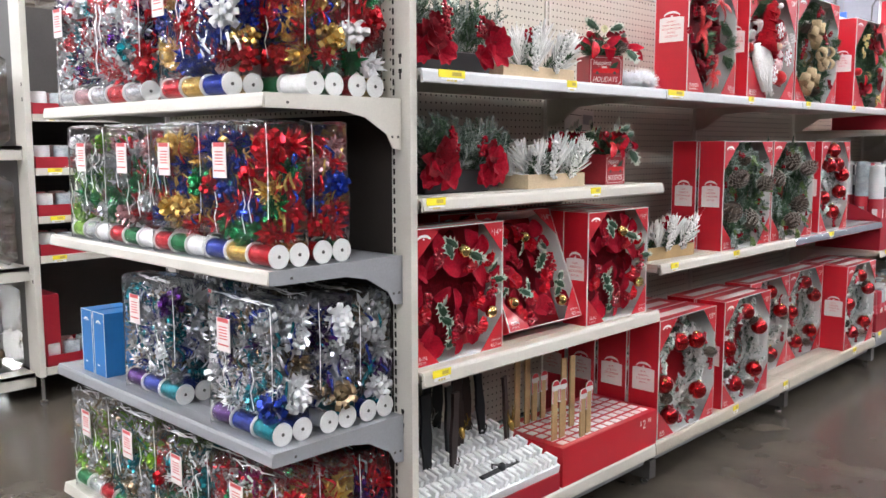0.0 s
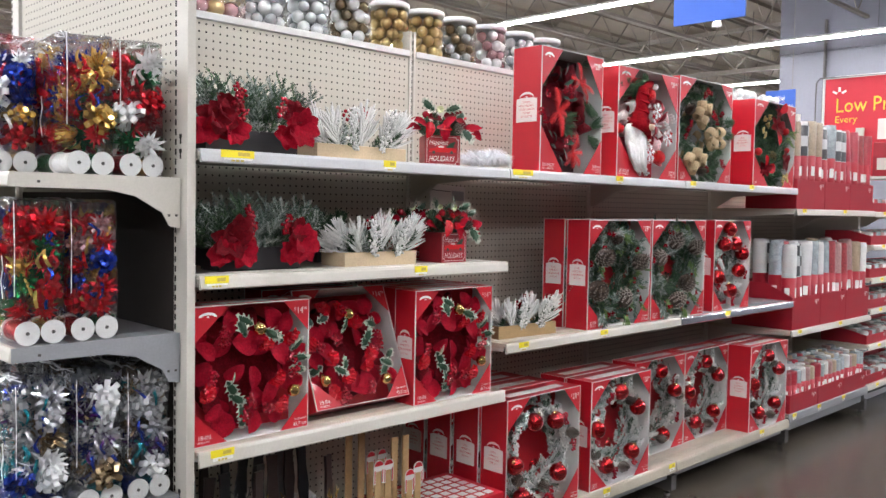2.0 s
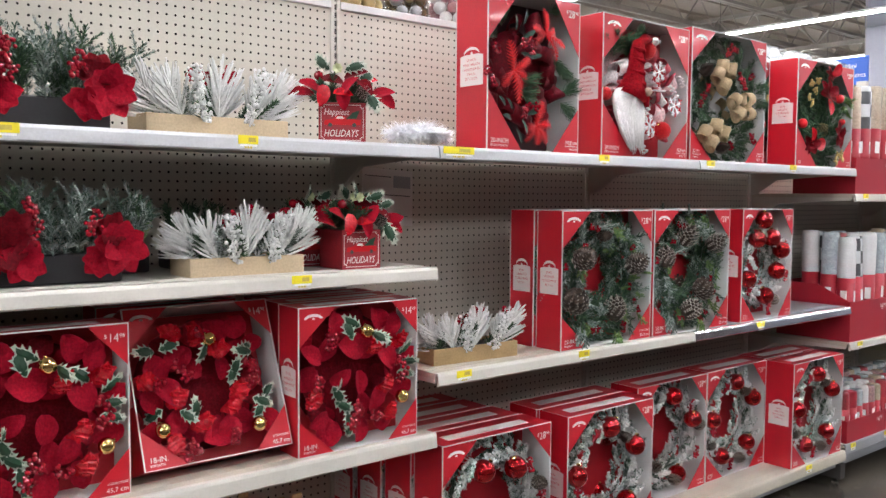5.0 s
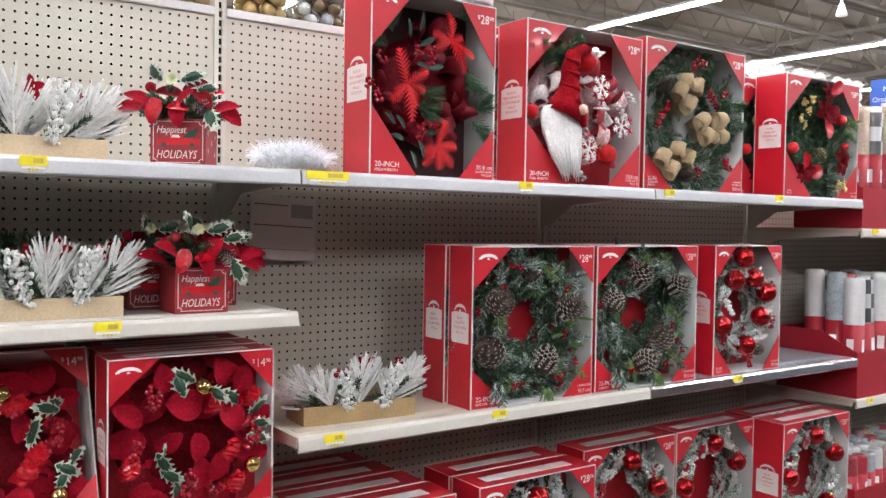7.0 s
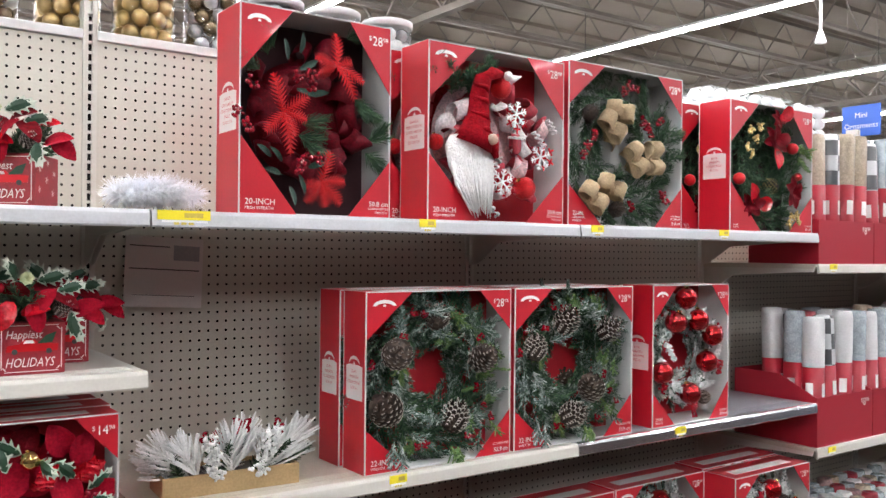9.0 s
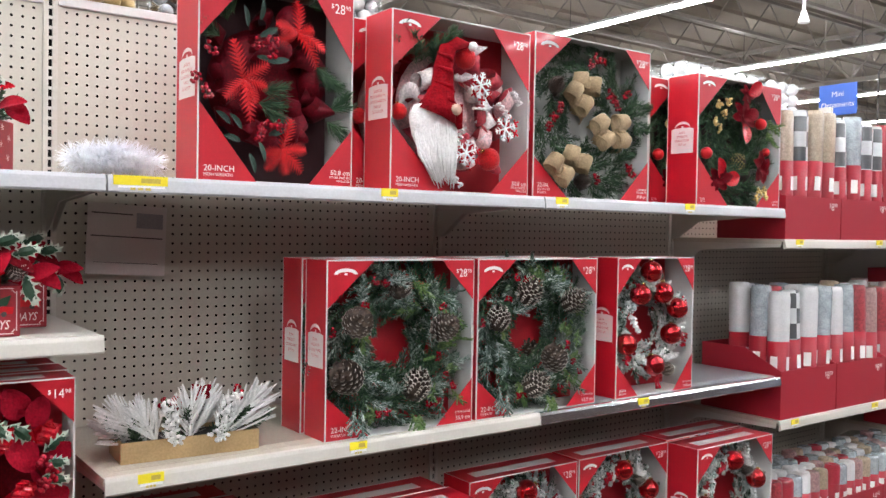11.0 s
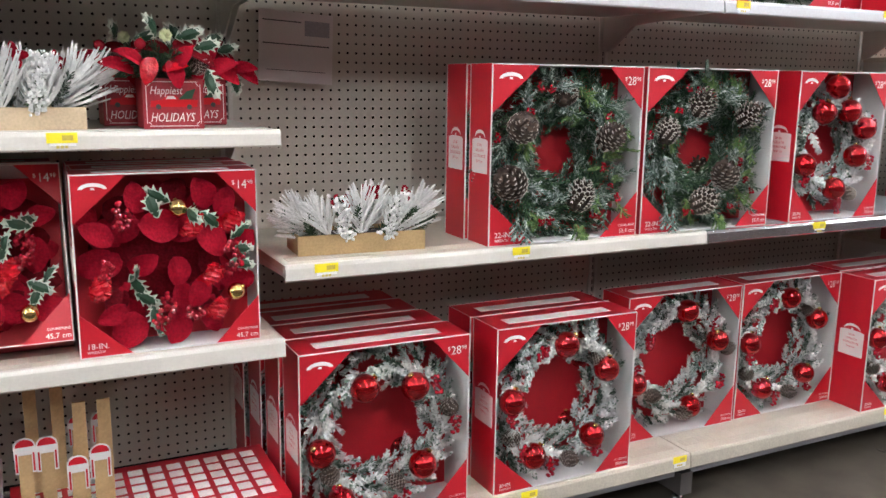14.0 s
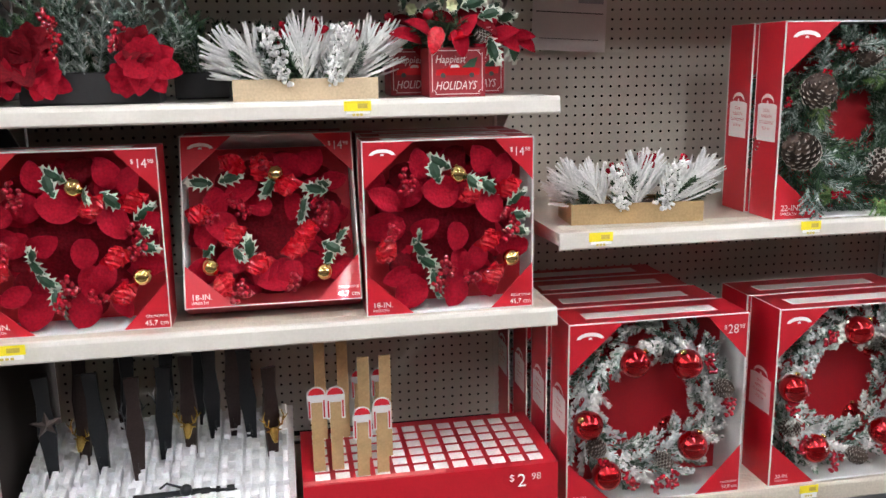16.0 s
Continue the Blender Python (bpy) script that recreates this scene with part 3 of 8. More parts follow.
def wreath_box(W, H, D, cuts, left_text, right_text, price, back, side_lines, label, inner=WHITE):
    e = thing("boxed_wreath", pose(0, 0, 0), label, "boxed wreath", "boxed wreaths on the shelves")
    t, y0 = 0.003, 0.002
    o = [(0, 0), (W, 0), (W, H), (0, H)]
    i_ = [(t, t), (W - t, t), (W - t, H - t), (t, H - t)]
    v = [(x, y0, z) for x, z in o] + [(x, D, z) for x, z in o] + [(x, y0, z) for x, z in i_] + [(x, D - t, z) for x, z in i_]
    f, mi = [(7, 6, 5, 4)], [0]
    for k in range(4):
        j = (k + 1) % 4
        f += [(k, j, 4 + j, 4 + k), (8 + j, 8 + k, 12 + k, 12 + j), (j, k, 8 + k, 8 + j)]
        mi += [0, 1, 1]
    f.append((12, 13, 14, 15))
    mi.append(1)
    part("carton", Geo().add(v, f, mi), [RED, inner], e, "red carton with a pale inside")
    u = t
    part("backing", Geo().box((u + 0.002, D - 0.008, u + 0.002), (W - u - 0.002, D - 0.005, H - u - 0.002)), back, e, "card behind the wreath")
    (a, b), (c, d), (p, q), (r, s) = cuts
    for tri, nm in (([(0, H), (0, H - b * H), (a * W, H)], "top"), ([(W, H), (W - c * W, H), (W, H - d * H)], "top"),
                    ([(0, 0), (p * W, 0), (0, q * H)], "base"), ([(W, 0), (W, s * H), (W - r * W, 0)], "base")):
        part("corner_panel", Geo().plate(tri, 0, 0.0018), RED, e)
    g = Geo()
    for aa, bb in (((0, -0.0008, 0), (0.0022, 0, H)), ((W - 0.0022, -0.0008, 0), (W, 0, H)), ((0.0022, -0.0008, H - 0.0022), (W - 0.0022, 0, H)),
                   ((0.0022, -0.0008, 0), (W - 0.0022, 0, 0.0016)), ((-0.0008, 0, 0), (0, 0.0022, H)), ((-0.0008, D - 0.0025, 0), (0, D, H)),
                   ((0, 0, H), (W, 0.0022, H + 0.0008)), ((0, D - 0.0025, H), (W, D, H + 0.0008)), ((0, 0.0022, H), (0.0022, D - 0.0025, H + 0.0008))):
        g.box(aa, bb)
    g.box((W * 0.12, D * 0.28, H), (W * 0.86, D * 0.62, H + 0.0009))
    part("edge_trim", g, WHITE, e, "white paper edges")
    g = Geo()
    arch(g, W * 0.115, H * 0.918, W * 0.15, H * 0.038, y=-0.0006, thick=0.62)
    part("brand_mark", g, INK, e, "white arched mark")
    g = Geo()
    x, k = W * 0.985, H / 0.455
    n2 = 0.0145 * k
    z = H * 0.895
    write(g, "98", x - 0.003, z + n2 * 0.75, n2 * 0.72, -0.0008, right=True)
    w98 = (GLYPH["98"][0][:, 0].max()) * n2 * 0.72 / 0.7
    write(g, price, x - 0.004 - w98, z, n2 * 1.55, -0.0008, right=True, wide=0.9)
    wp = GLYPH[price][0][:, 0].max() * n2 * 1.55 / 0.7 * 0.9
    write(g, "$", x - 0.006 - w98 - wp, z + n2 * 0.75, n2 * 0.75, -0.0008, right=True)
    zz = H * 0.022
    for i, (s_, h_) in enumerate(reversed(left_text)):
        write(g, s_, W * 0.035, zz, h_, -0.0008)
        zz += h_ * 1.6
    zz = H * 0.022
    for s_, h_ in reversed(right_text):
        write(g, s_, W * 0.985, zz, h_, -0.0008, right=True)
        zz += h_ * 1.6
    part("print", g, INK, e, "white price and size print")
    M = pose(-0.0004, D / 2, 0, 0, 0, -90)
    g = Geo()
    lw, l0, l1 = D * 0.72, H * 0.40, H * 0.585
    g.plate([(-lw / 2, l0), (lw / 2, l0), (lw / 2, l1), (lw * 0.3, l1 + 0.004), (-lw * 0.3, l1 + 0.004), (-lw / 2, l1)], 0, 0.0004, 0, M)
    arch(g, 0, l1 + 0.004, lw * 0.7, 0.022, 0, M, 0.8, 0.0)
    lab = part("side_label", g, LABEL, e, "white label with small red print")
    g = Geo()
    z = l1 - 0.016
    for s_ in side_lines:
        vv = GLYPH[s_][0]
        hh = min(0.0075, lw * 0.85 / (vv[:, 0].max() / 0.7))
        w_ = vv[:, 0].max() * hh / 0.7
        write(g, s_, -w_ / 2, z, hh, -0.0010, M=M)
        z -= 0.0135
    part("label_print", g, REDINK, lab)
    return e


def tuck(e, W, H, D):
    """Presses what would poke through the card back inside the carton; only the open front may be passed."""
    for ob in e.children_recursive:
        me = ob.data
        if not me or me.users > 1 or ob.name.split(".")[0] in ("carton", "backing", "corner_panel", "edge_trim", "brand_mark", "print", "side_label", "label_print"):
            continue
        M = ob.matrix_basis.copy()
        q = ob.parent
        while q != e:
            M = q.matrix_basis @ M
            q = q.parent
        co = np.empty(len(me.vertices) * 3)
        me.vertices.foreach_get("co", co)
        A = np.array(M)
        p = co.reshape(-1, 3) @ A[:3, :3].T + A[:3, 3]
        back = p[:, 1] > -0.004
        front = ~back & (p[:, 2] < H * 0.5)
        p[back, 0] = np.clip(p[back, 0], 0.005, W - 0.005)
        p[back, 2] = np.clip(p[back, 2], 0.005, H - 0.005)
        p[front, 2] = np.maximum(p[front, 2], -0.03)
        p[:, 1] = np.minimum(p[:, 1], D - 0.009)
        B = np.linalg.inv(A)
        me.vertices.foreach_set("co", (p @ B[:3, :3].T + B[:3, 3]).ravel())
        me.update()


BIGCUT = ((0.33, 0.33), (0.30, 0.36), (0.36, 0.38), (0.30, 0.30))
MIDCUT = ((0.30, 0.27), (0.24, 0.25), (0.28, 0.25), (0.26, 0.27))
T20 = ([("20-INCH", 0.0135), ("MESH WREATH", 0.007)], [("50.8 cm", 0.012), ("COURONNE EN", 0.0055), ("MAILLE DE", 0.0055)])
T20W = ([("20-IN.", 0.010), ("WREATH", 0.006)], [("COURONNE", 0.0055), ("50,8 cm", 0.009)])
T22 = ([("22-IN.", 0.0135), ("WREATH", 0.007)], [("COURONNE", 0.0065), ("55,9 cm", 0.011)])
T22D = ([("22-IN.", 0.0125), ("DECORATED", 0.006), ("WREATH", 0.006)], [("COURONNE", 0.0055), ("D\u00c9COR\u00c9E DE", 0.0055), ("55,8 cm", 0.010)])
T24 = ([("24-IN.", 0.008), ("WREATH", 0.005)], [("COURONNE", 0.005), ("60,9 cm", 0.008)])
T18 = ([("18-IN.", 0.012), ("WREATH", 0.006)], [("COURONNE", 0.0055), ("45,7 cm", 0.0105)])


# ---- greenery and ornaments ----
R = random.Random(7)


def frame_of(d):
    d = Vector(d).normalized()
    s = d.orthogonal().normalized()
    return d, s, d.cross(s)


def sprig(g, base, d, L=0.09, n=46, nl=0.028, w=0.0012, mi=0, rnd=R, droop=0.0, stem=True, spread=0.75):
    """A twig with thin needles all round it."""
    d, s, t = frame_of(d)
    base = Vector(base)
    v, f = [], []
    for i in range(n):
        u = (i + rnd.random()) / n
        a = i * 2.4 + rnd.random()
        p = base + d * (L * u) + Vector((0, 0, -droop * u * u))
        side = math.cos(a) * s + math.sin(a) * t
        k = nl * (1.05 - 0.55 * u) * (0.75 + 0.5 * rnd.random())
        dirn = side * spread + d * (0.55 + 0.5 * u)
        e = p + dirn * k
        q = d.cross(side) * w if i % 3 else dirn.cross(d.cross(side)).normalized() * w
        j = len(v)
        v += [p - q * 0.7, p + q * 0.7, p + dirn * (k * 0.75) + q, e, p + dirn * (k * 0.75) - q]
        f.append((j, j + 1, j + 2, j + 3, j + 4))
    g.add(v, f, mi)
    if stem:
        g.tube([base, base + d * (L * 0.5) + Vector((0, 0, -droop * 0.25)), base + d * L + Vector((0, 0, -droop))], w * 1.3, 3, mi)


def ring_greens(g, cx, cy, cz, Rr, depth, n=60, L=0.09, mats=1, rnd=R, nl=0.026, w=0.0012, needles=40, spreadout=0.5):
    """Sprigs laid round a ring that stands in the x-z plane and faces -y."""
    for i in range(n):
        a = 2 * math.pi * (i + rnd.random()) / n
        rr = Rr * (0.86 + 0.28 * rnd.random())
        p = (cx + rr * math.cos(a), cy + depth * (rnd.random() - 0.35), cz + rr * math.sin(a))
        tang = Vector((-math.sin(a), 0, math.cos(a)))
        out = Vector((math.cos(a), 0, math.sin(a)))
        d = tang * (0.9 if rnd.random() < 0.75 else -0.7) + out * (rnd.uniform(-0.75, 0.8) * spreadout * 2) + Vector((0, -rnd.uniform(0.0, 0.55), 0))
        sprig(g, p, d, L * rnd.uniform(0.7, 1.15), needles, nl, w, rnd.randrange(mats), rnd)


def petal(g, base, d, up, L, W, mi=0, cup=0.2, n=5, tip=0.0, crinkle=0.0):
    """A leaf-like petal with a fold along its middle; crinkle pleats it across."""
    base, d, up = Vector(base), Vector(d).normalized(), Vector(up).normalized()
    side = d.cross(up).normalized()
    up = side.cross(d).normalized()
    v, f = [], []
    for i in range(n + 1):
        u = i / n
        wid = W * 0.5 * (math.sin(math.pi * min(1, (u * 0.94 + 0.05) ** 0.9)) ** 0.62)
        c = base + d * (L * u) + up * (cup * L * math.sin(math.pi * u * 0.8) - tip * L * u * u + (crinkle * L * math.sin(i * 2.6 + L * 900) if crinkle else 0))
        wid *= 1 + crinkle * 5 * math.sin(i * 3.9 + L * 500)
        sl = d * (crinkle * L * 1.6 * math.sin(i * 1.7))
        v += [c - side * wid + up * (0.14 * wid) + sl, c - side * wid * 0.5 + up * 0.02 * wid + sl * 0.5, c - up * (0.16 * wid), c + side * wid * 0.5 + up * 0.02 * wid + sl * 0.5,
              c + side * wid + up * (0.14 * wid) + sl]
    for i in range(n):
        for j in range(4):
            a = i * 5 + j
            f.append((a, a + 1, a + 6, a + 5))
    g.add(v, f, mi)


def fern_petal(g, base, d, up, L, W, mi=0, curl=0.2, barbs=9):
    """A pointed petal cut into forward-slanting barbs on both sides of a rib."""
    base, d, up = Vector(base), Vector(d).normalized(), Vector(up).normalized()
    side = d.cross(up).normalized()
    up = side.cross(d).normalized()

    def mid(u):
        return base + d * (L * u) + up * (L * (0.10 * math.sin(math.pi * u) - curl * u * u))

    for i in range(barbs):
        u0, u1 = i / barbs * 0.93, (i + 1.0) / barbs * 0.93
        w = W * 0.5 * math.sin(math.pi * min(1.0, 0.14 + 0.84 * (u0 + u1) / 2)) ** 0.75
        for s in (-1, 1):
            a, b = mid(u0), mid(u1)
            e = (a + b) / 2 + d * (w * 0.75) + side * (s * w) - up * (w * 0.28)
            m0 = a + (e - a) * 0.55 + up * 0.0012
            m1 = b + (e - b) * 0.42 + up * 0.0012
            g.add([a, b, m1, e, m0], [(0, 1, 2, 4), (4, 2, 3)], mi)
    a, b = mid(0.86), mid(1.0)
    g.add([a - side * W * 0.09, b, a + side * W * 0.09, a + up * 0.002], [(0, 3, 1), (3, 2, 1)], mi)


def poinsettia(g, c, r, mi=0, face=(0, -1, 0), rnd=R, petals=6, inner=True, W=0.42):
    d, s, t = frame_of(face)
    rot = rnd.random() * 6.28
    for layer, (k, rr, lift) in enumerate(((petals, r, 0.15), (petals - 1, r * 0.62, 0.45))):
        if layer and not inner:
            break
        for i in range(k):
            a = rot + 2 * math.pi * i / k + rnd.uniform(-0.12, 0.12) + layer * 0.5
            out = math.cos(a) * s + math.sin(a) * t
            petal(g, Vector(c) + d * (0.004 * layer), out + d * lift, d, rr * rnd.uniform(0.88, 1.08), rr * W * 1.6, mi, 0.12, 5, rnd.uniform(0, 0.2))


def cluster(g, c, r, n, mi=0, rnd=R, br=0.005, flat=0.6):
    for i in range(n):
        a, b = rnd.random() * 6.28, rnd.random() ** 0.6 * r
        g.ball((c[0] + b * math.cos(a), c[1] - rnd.random() * r * flat, c[2] + b * math.sin(a)), br * rnd.uniform(0.8, 1.15), 7, 5, mi)


def cone_geo(L=0.055, r=0.0235, rows=12, frost=False):
    """A pine cone along +z: spiralled curved scales on a core."""
    g = Geo()
    g.lathe([(0.004, 0), (r * 0.62, L * 0.2), (r * 0.55, L * 0.6), (0.002, L * 0.98)], 8, 0)
    for k in range(rows):
        u = (k + 0.5) / rows
        rr = r * (math.sin(math.pi * (0.16 + 0.78 * u)) ** 0.75)
        n = max(5, int(11 * rr / r))
        for j in range(n):
            a = 2 * math.pi * (j + 0.5 * (k % 2)) / n
            o, t_ = Vector((math.cos(a), math.sin(a), 0)), Vector((-math.sin(a), math.cos(a), 0))
            z = L * u
            w = rr * 0.27
            b, m, e = o * rr * 0.4 + Vector((0, 0, z)), o * rr * 0.85 + Vector((0, 0, z + L * 0.015)), o * rr * 1.05 + Vector((0, 0, z + L * 0.07))
            v = [b - t_ * w * 0.5, b + t_ * w * 0.5, m - t_ * w, m + t_ * w, e - t_ * w * 0.55, e + t_ * w * 0.55, e + o * 0.001 - Vector((0, 0, L * 0.03))]
            g.add(v, [(0, 1, 3, 2), (2, 3, 5, 4)], 0)
            g.add([v[4], v[5], v[6], m + o * 0.001 - t_ * w * 0.6 - Vector((0, 0, 0.001)), m + o * 0.001 + t_ * w * 0.6 - Vector((0, 0, 0.001))], [(0, 1, 2), (3, 0, 2), (2, 1, 4)], 1)
    return g


CONE_ME = cone_geo().mesh("pine_cone", [CONE, CONEF])
CONE_PLAIN = cone_geo().mesh("pine_cone", [CONE, CONE])
CONE_GOLD = cone_geo().mesh("pine_cone", [CONE, GOLDB])
BALL_ME = {}


def bauble(parent, x, y, z, r, m=BAUBLE, label=""):
    key = (m.name, round(r, 4))
    if key not in BALL_ME:
        g = Geo().ball((0, 0, 0), r, 20, 12, 0)
        g.lathe([(r * 0.2, r * 0.96), (r * 0.2, r * 1.14), (0.0001, r * 1.15)], 10, 1)
        BALL_ME[key] = g.mesh("bauble", [m, GOLD], True)
    return part("bauble", BALL_ME[key], None, parent, label, pose(x, y, z, R.uniform(-30, 30), R.uniform(-60, 60), 0))


def pine_cone(parent, x, y, z, s=1.0, me=None, rot=None):
    rx, ry = rot or (R.uniform(50, 120), R.uniform(-50, 50))
    ob = part("pine_cone", me or CONE_ME, None, parent, "", pose(x, y, z, rx, ry, R.uniform(0, 360)) @ Matrix.Diagonal((s, s, s, 1)))
    return ob


def holly(g, c, d, L, rnd=R, face=(0, -1, 0)):
    """A spiky leaf: cream edge behind, green middle in front."""
    d = Vector(d).normalized()
    up = Vector(face)
    side = d.cross(up).normalized()
    c = Vector(c)
    prof = [(0, 0.02), (0.07, 0.09), (0.22, 0.25), (0.21, 0.14), (0.29, 0.16), (0.46, 0.33), (0.44, 0.18), (0.52, 0.18), (0.68, 0.29), (0.66, 0.15), (0.73, 0.13), (0.86, 0.17), (0.84, 0.07), (1.0, 0.0)]
    for lift, mi in ((0.0, 1), (0.022, 0)):
        v, f = [], []
        for i, (u, w) in enumerate(prof):
            t = i / (len(prof) - 1)
            if not mi:
                u, w = 0.47 + (u - 0.5) * 0.86, w * (0.52 if i in (2, 5, 8, 11) else 0.86)
            mu = 0.47 + (t - 0.5) * 0.86 if not mi else t
            arch_ = 0.16 * math.sin(t * 3)
            m = c + d * L * mu + up * (lift + L * arch_)
            e = c + d * L * u + up * (lift + L * arch_)
            v += [e - side * w * L - up * w * L * 0.25, m, e + side * w * L - up * w * L * 0.25]
        for i in range(len(prof) - 1):
            f += [(3 * i, 3 * i + 1, 3 * i + 4, 3 * i + 3), (3 * i + 1, 3 * i + 2, 3 * i + 5, 3 * i + 4)]
        g.add(v, f, mi)


def ribbon(g, pts, w, axis, mi=0, n=14, thick=0.0008):
    """A smooth band through the points, as wide as w along axis."""
    pts = [Vector(p) for p in pts]
    ax = Vector(axis).normalized() * (w / 2)
    P = []
    m = len(pts)
    for i in range(n + 1):
        u = i / n * (m - 1)
        k = min(int(u), m - 2)
        a, b, c, d = pts[max(k - 1, 0)], pts[k], pts[k + 1], pts[min(k + 2, m - 1)]
        x = u - k
        P.append(0.5 * ((2 * b) + (c - a) * x + (2 * a - 5 * b + 4 * c - d) * x * x + (3 * b - a - 3 * c + d) * x ** 3))
    v, f = [], []
    for i, p in enumerate(P):
        nrm = (P[min(i + 1, n)] - P[max(i - 1, 0)]).cross(ax)
        nrm = nrm.normalized() * thick if nrm.length > 1e-9 else Vector((0, 0, thick))
        v += [p - ax - nrm, p - nrm * 2.2, p + ax - nrm, p + ax + nrm, p, p - ax + nrm]
    for i in range(n):
        for j in range(6):
            f.append((i * 6 + j, i * 6 + (j + 1) % 6, i * 6 + 6 + (j + 1) % 6, i * 6 + 6 + j))
    g.add(v, f, mi)


def loop(g, c, d, L, w, axis, mi=0, fat=0.5):
    """A ribbon loop that leaves c along d and comes back."""
    c, d = Vector(c), Vector(d).normalized()
    s = d.cross(Vector(axis)).normalized()
    ribbon(g, [c, c + d * L * 0.45 + s * L * fat * 0.55, c + d * L * 0.95 + s * L * fat * 0.25, c + d * L * 0.95 - s * L * fat * 0.25,
               c + d * L * 0.45 - s * L * fat * 0.5, c], w, axis, mi)


def snowflake(parent, x, y, z, r, m=SNOWFL):
    g = Geo()
    for k in range(6):
        M = pose(x, y, z) @ pose(0, 0, 0, 0, k * 60 + 12, 0)
        g.box((-0.055 * r, 0, 0), (0.055 * r, 0.0025, r), 0, M)
        for h in (0.5, 0.78):
            for s in (-1, 1):
                g.box((-0.04 * r, 0.0001, 0), (0.04 * r, 0.0024, r * (0.36 if h < 0.6 else 0.26)), 0, M @ pose(0, 0, h * r, 0, s * 50, 0))
    part("snowflake", g, m, parent)


# small pieces that are used again and again
CL = []
for k_ in range(3):
    g_ = Geo()
    cluster(g_, (0, 0, 0), 0.016, 11, 0, random.Random(k_), 0.0052)
    CL.append(g_.mesh("berry", BERRY, True))
CLG = []
for k_ in range(2):
    g_ = Geo()
    cluster(g_, (0, 0, 0), 0.018, 10, 0, random.Random(k_ + 9), 0.0058)
    CLG.append(g_.mesh("berry", GOLDB, True))
LEAF = Geo()
holly(LEAF, (0, 0, 0), (0, 0, 1), 1.0)
LEAF = LEAF.mesh("holly_leaf", [HOLLY, HOLLYW])


def berries(w, spots, s=1.0, meshes=None, label=""):
    for i, (x, y, z) in enumerate(spots):
        m = (meshes or CL)[i % len(meshes or CL)]
        tagged(part("berry", m, None, w, label, pose(x, y, z, 0, i * 77, 0) @ Matrix.Diagonal((s, s, s, 1))), kind="stuff")


def leaf(w, x, y, z, dx, dz, L):
    part("holly_leaf", LEAF, None, w, "", pose(x, y, z, R.uniform(-30, 30), math.degrees(math.atan2(dx, dz)), R.uniform(-50, 50)) @ Matrix.Diagonal((L, L, L, 1)))


def bloom(w, x, y, z, r, m, rnd, petals=5, name="bloom", W=0.62, inner=True, label="", face=None):
    g = Geo()
    for layer, (k, rr, lift) in enumerate(((petals, r, 0.10), (petals - 1, r * 0.6, 0.5))):
        if layer and not inner:
            break
        rot = rnd.random() * 6.28
        for i in range(k):
            a = rot + 2 * math.pi * i / k + rnd.uniform(-0.15, 0.15)
            petal(g, (0, -0.0002 * layer, 0), (math.cos(a), -lift - rnd.uniform(-0.1, 0.25), math.sin(a)), (0, -1, 0), rr * rnd.uniform(0.8, 1.08), rr * W * rnd.uniform(0.85, 1.2), 0, rnd.uniform(0.02, 0.2), 6, rnd.uniform(-0.1, 0.3))
    g.weld((0, 0, 0), 0.13 * r)
    fx, fz = face or (rnd.uniform(-14, 14), rnd.uniform(-22, 22))
    return part(name, g, m, w, label, pose(x, y, z, fx, 0, fz), smooth=True)


def bushy(g, cx, cy, cz, Rr, tube, n, L, mats, r, nl, w, needles):
    """A thick ring of overlapping sprigs that comb round it one way."""
    for i in range(n):
        a = 2 * math.pi * (i + r.random()) / n
        t = r.uniform(-1, 1)
        rr = Rr + tube * t
        y = cy - tube * 0.75 * math.sqrt(max(0, 1 - t * t)) * r.uniform(0.2, 1.0)
        tang, out = Vector((-math.sin(a), 0, math.cos(a))), Vector((math.cos(a), 0, math.sin(a)))
        d = tang * r.uniform(0.5, 1.0) + out * (t * 0.9 + r.uniform(-0.45, 0.45)) + Vector((0, -r.uniform(0.0, 0.4), 0))
        sprig(g, (cx + rr * math.cos(a), y, cz + rr * math.sin(a)), d, L * r.uniform(0.7, 1.15), needles, nl, w, r.randrange(mats), r)


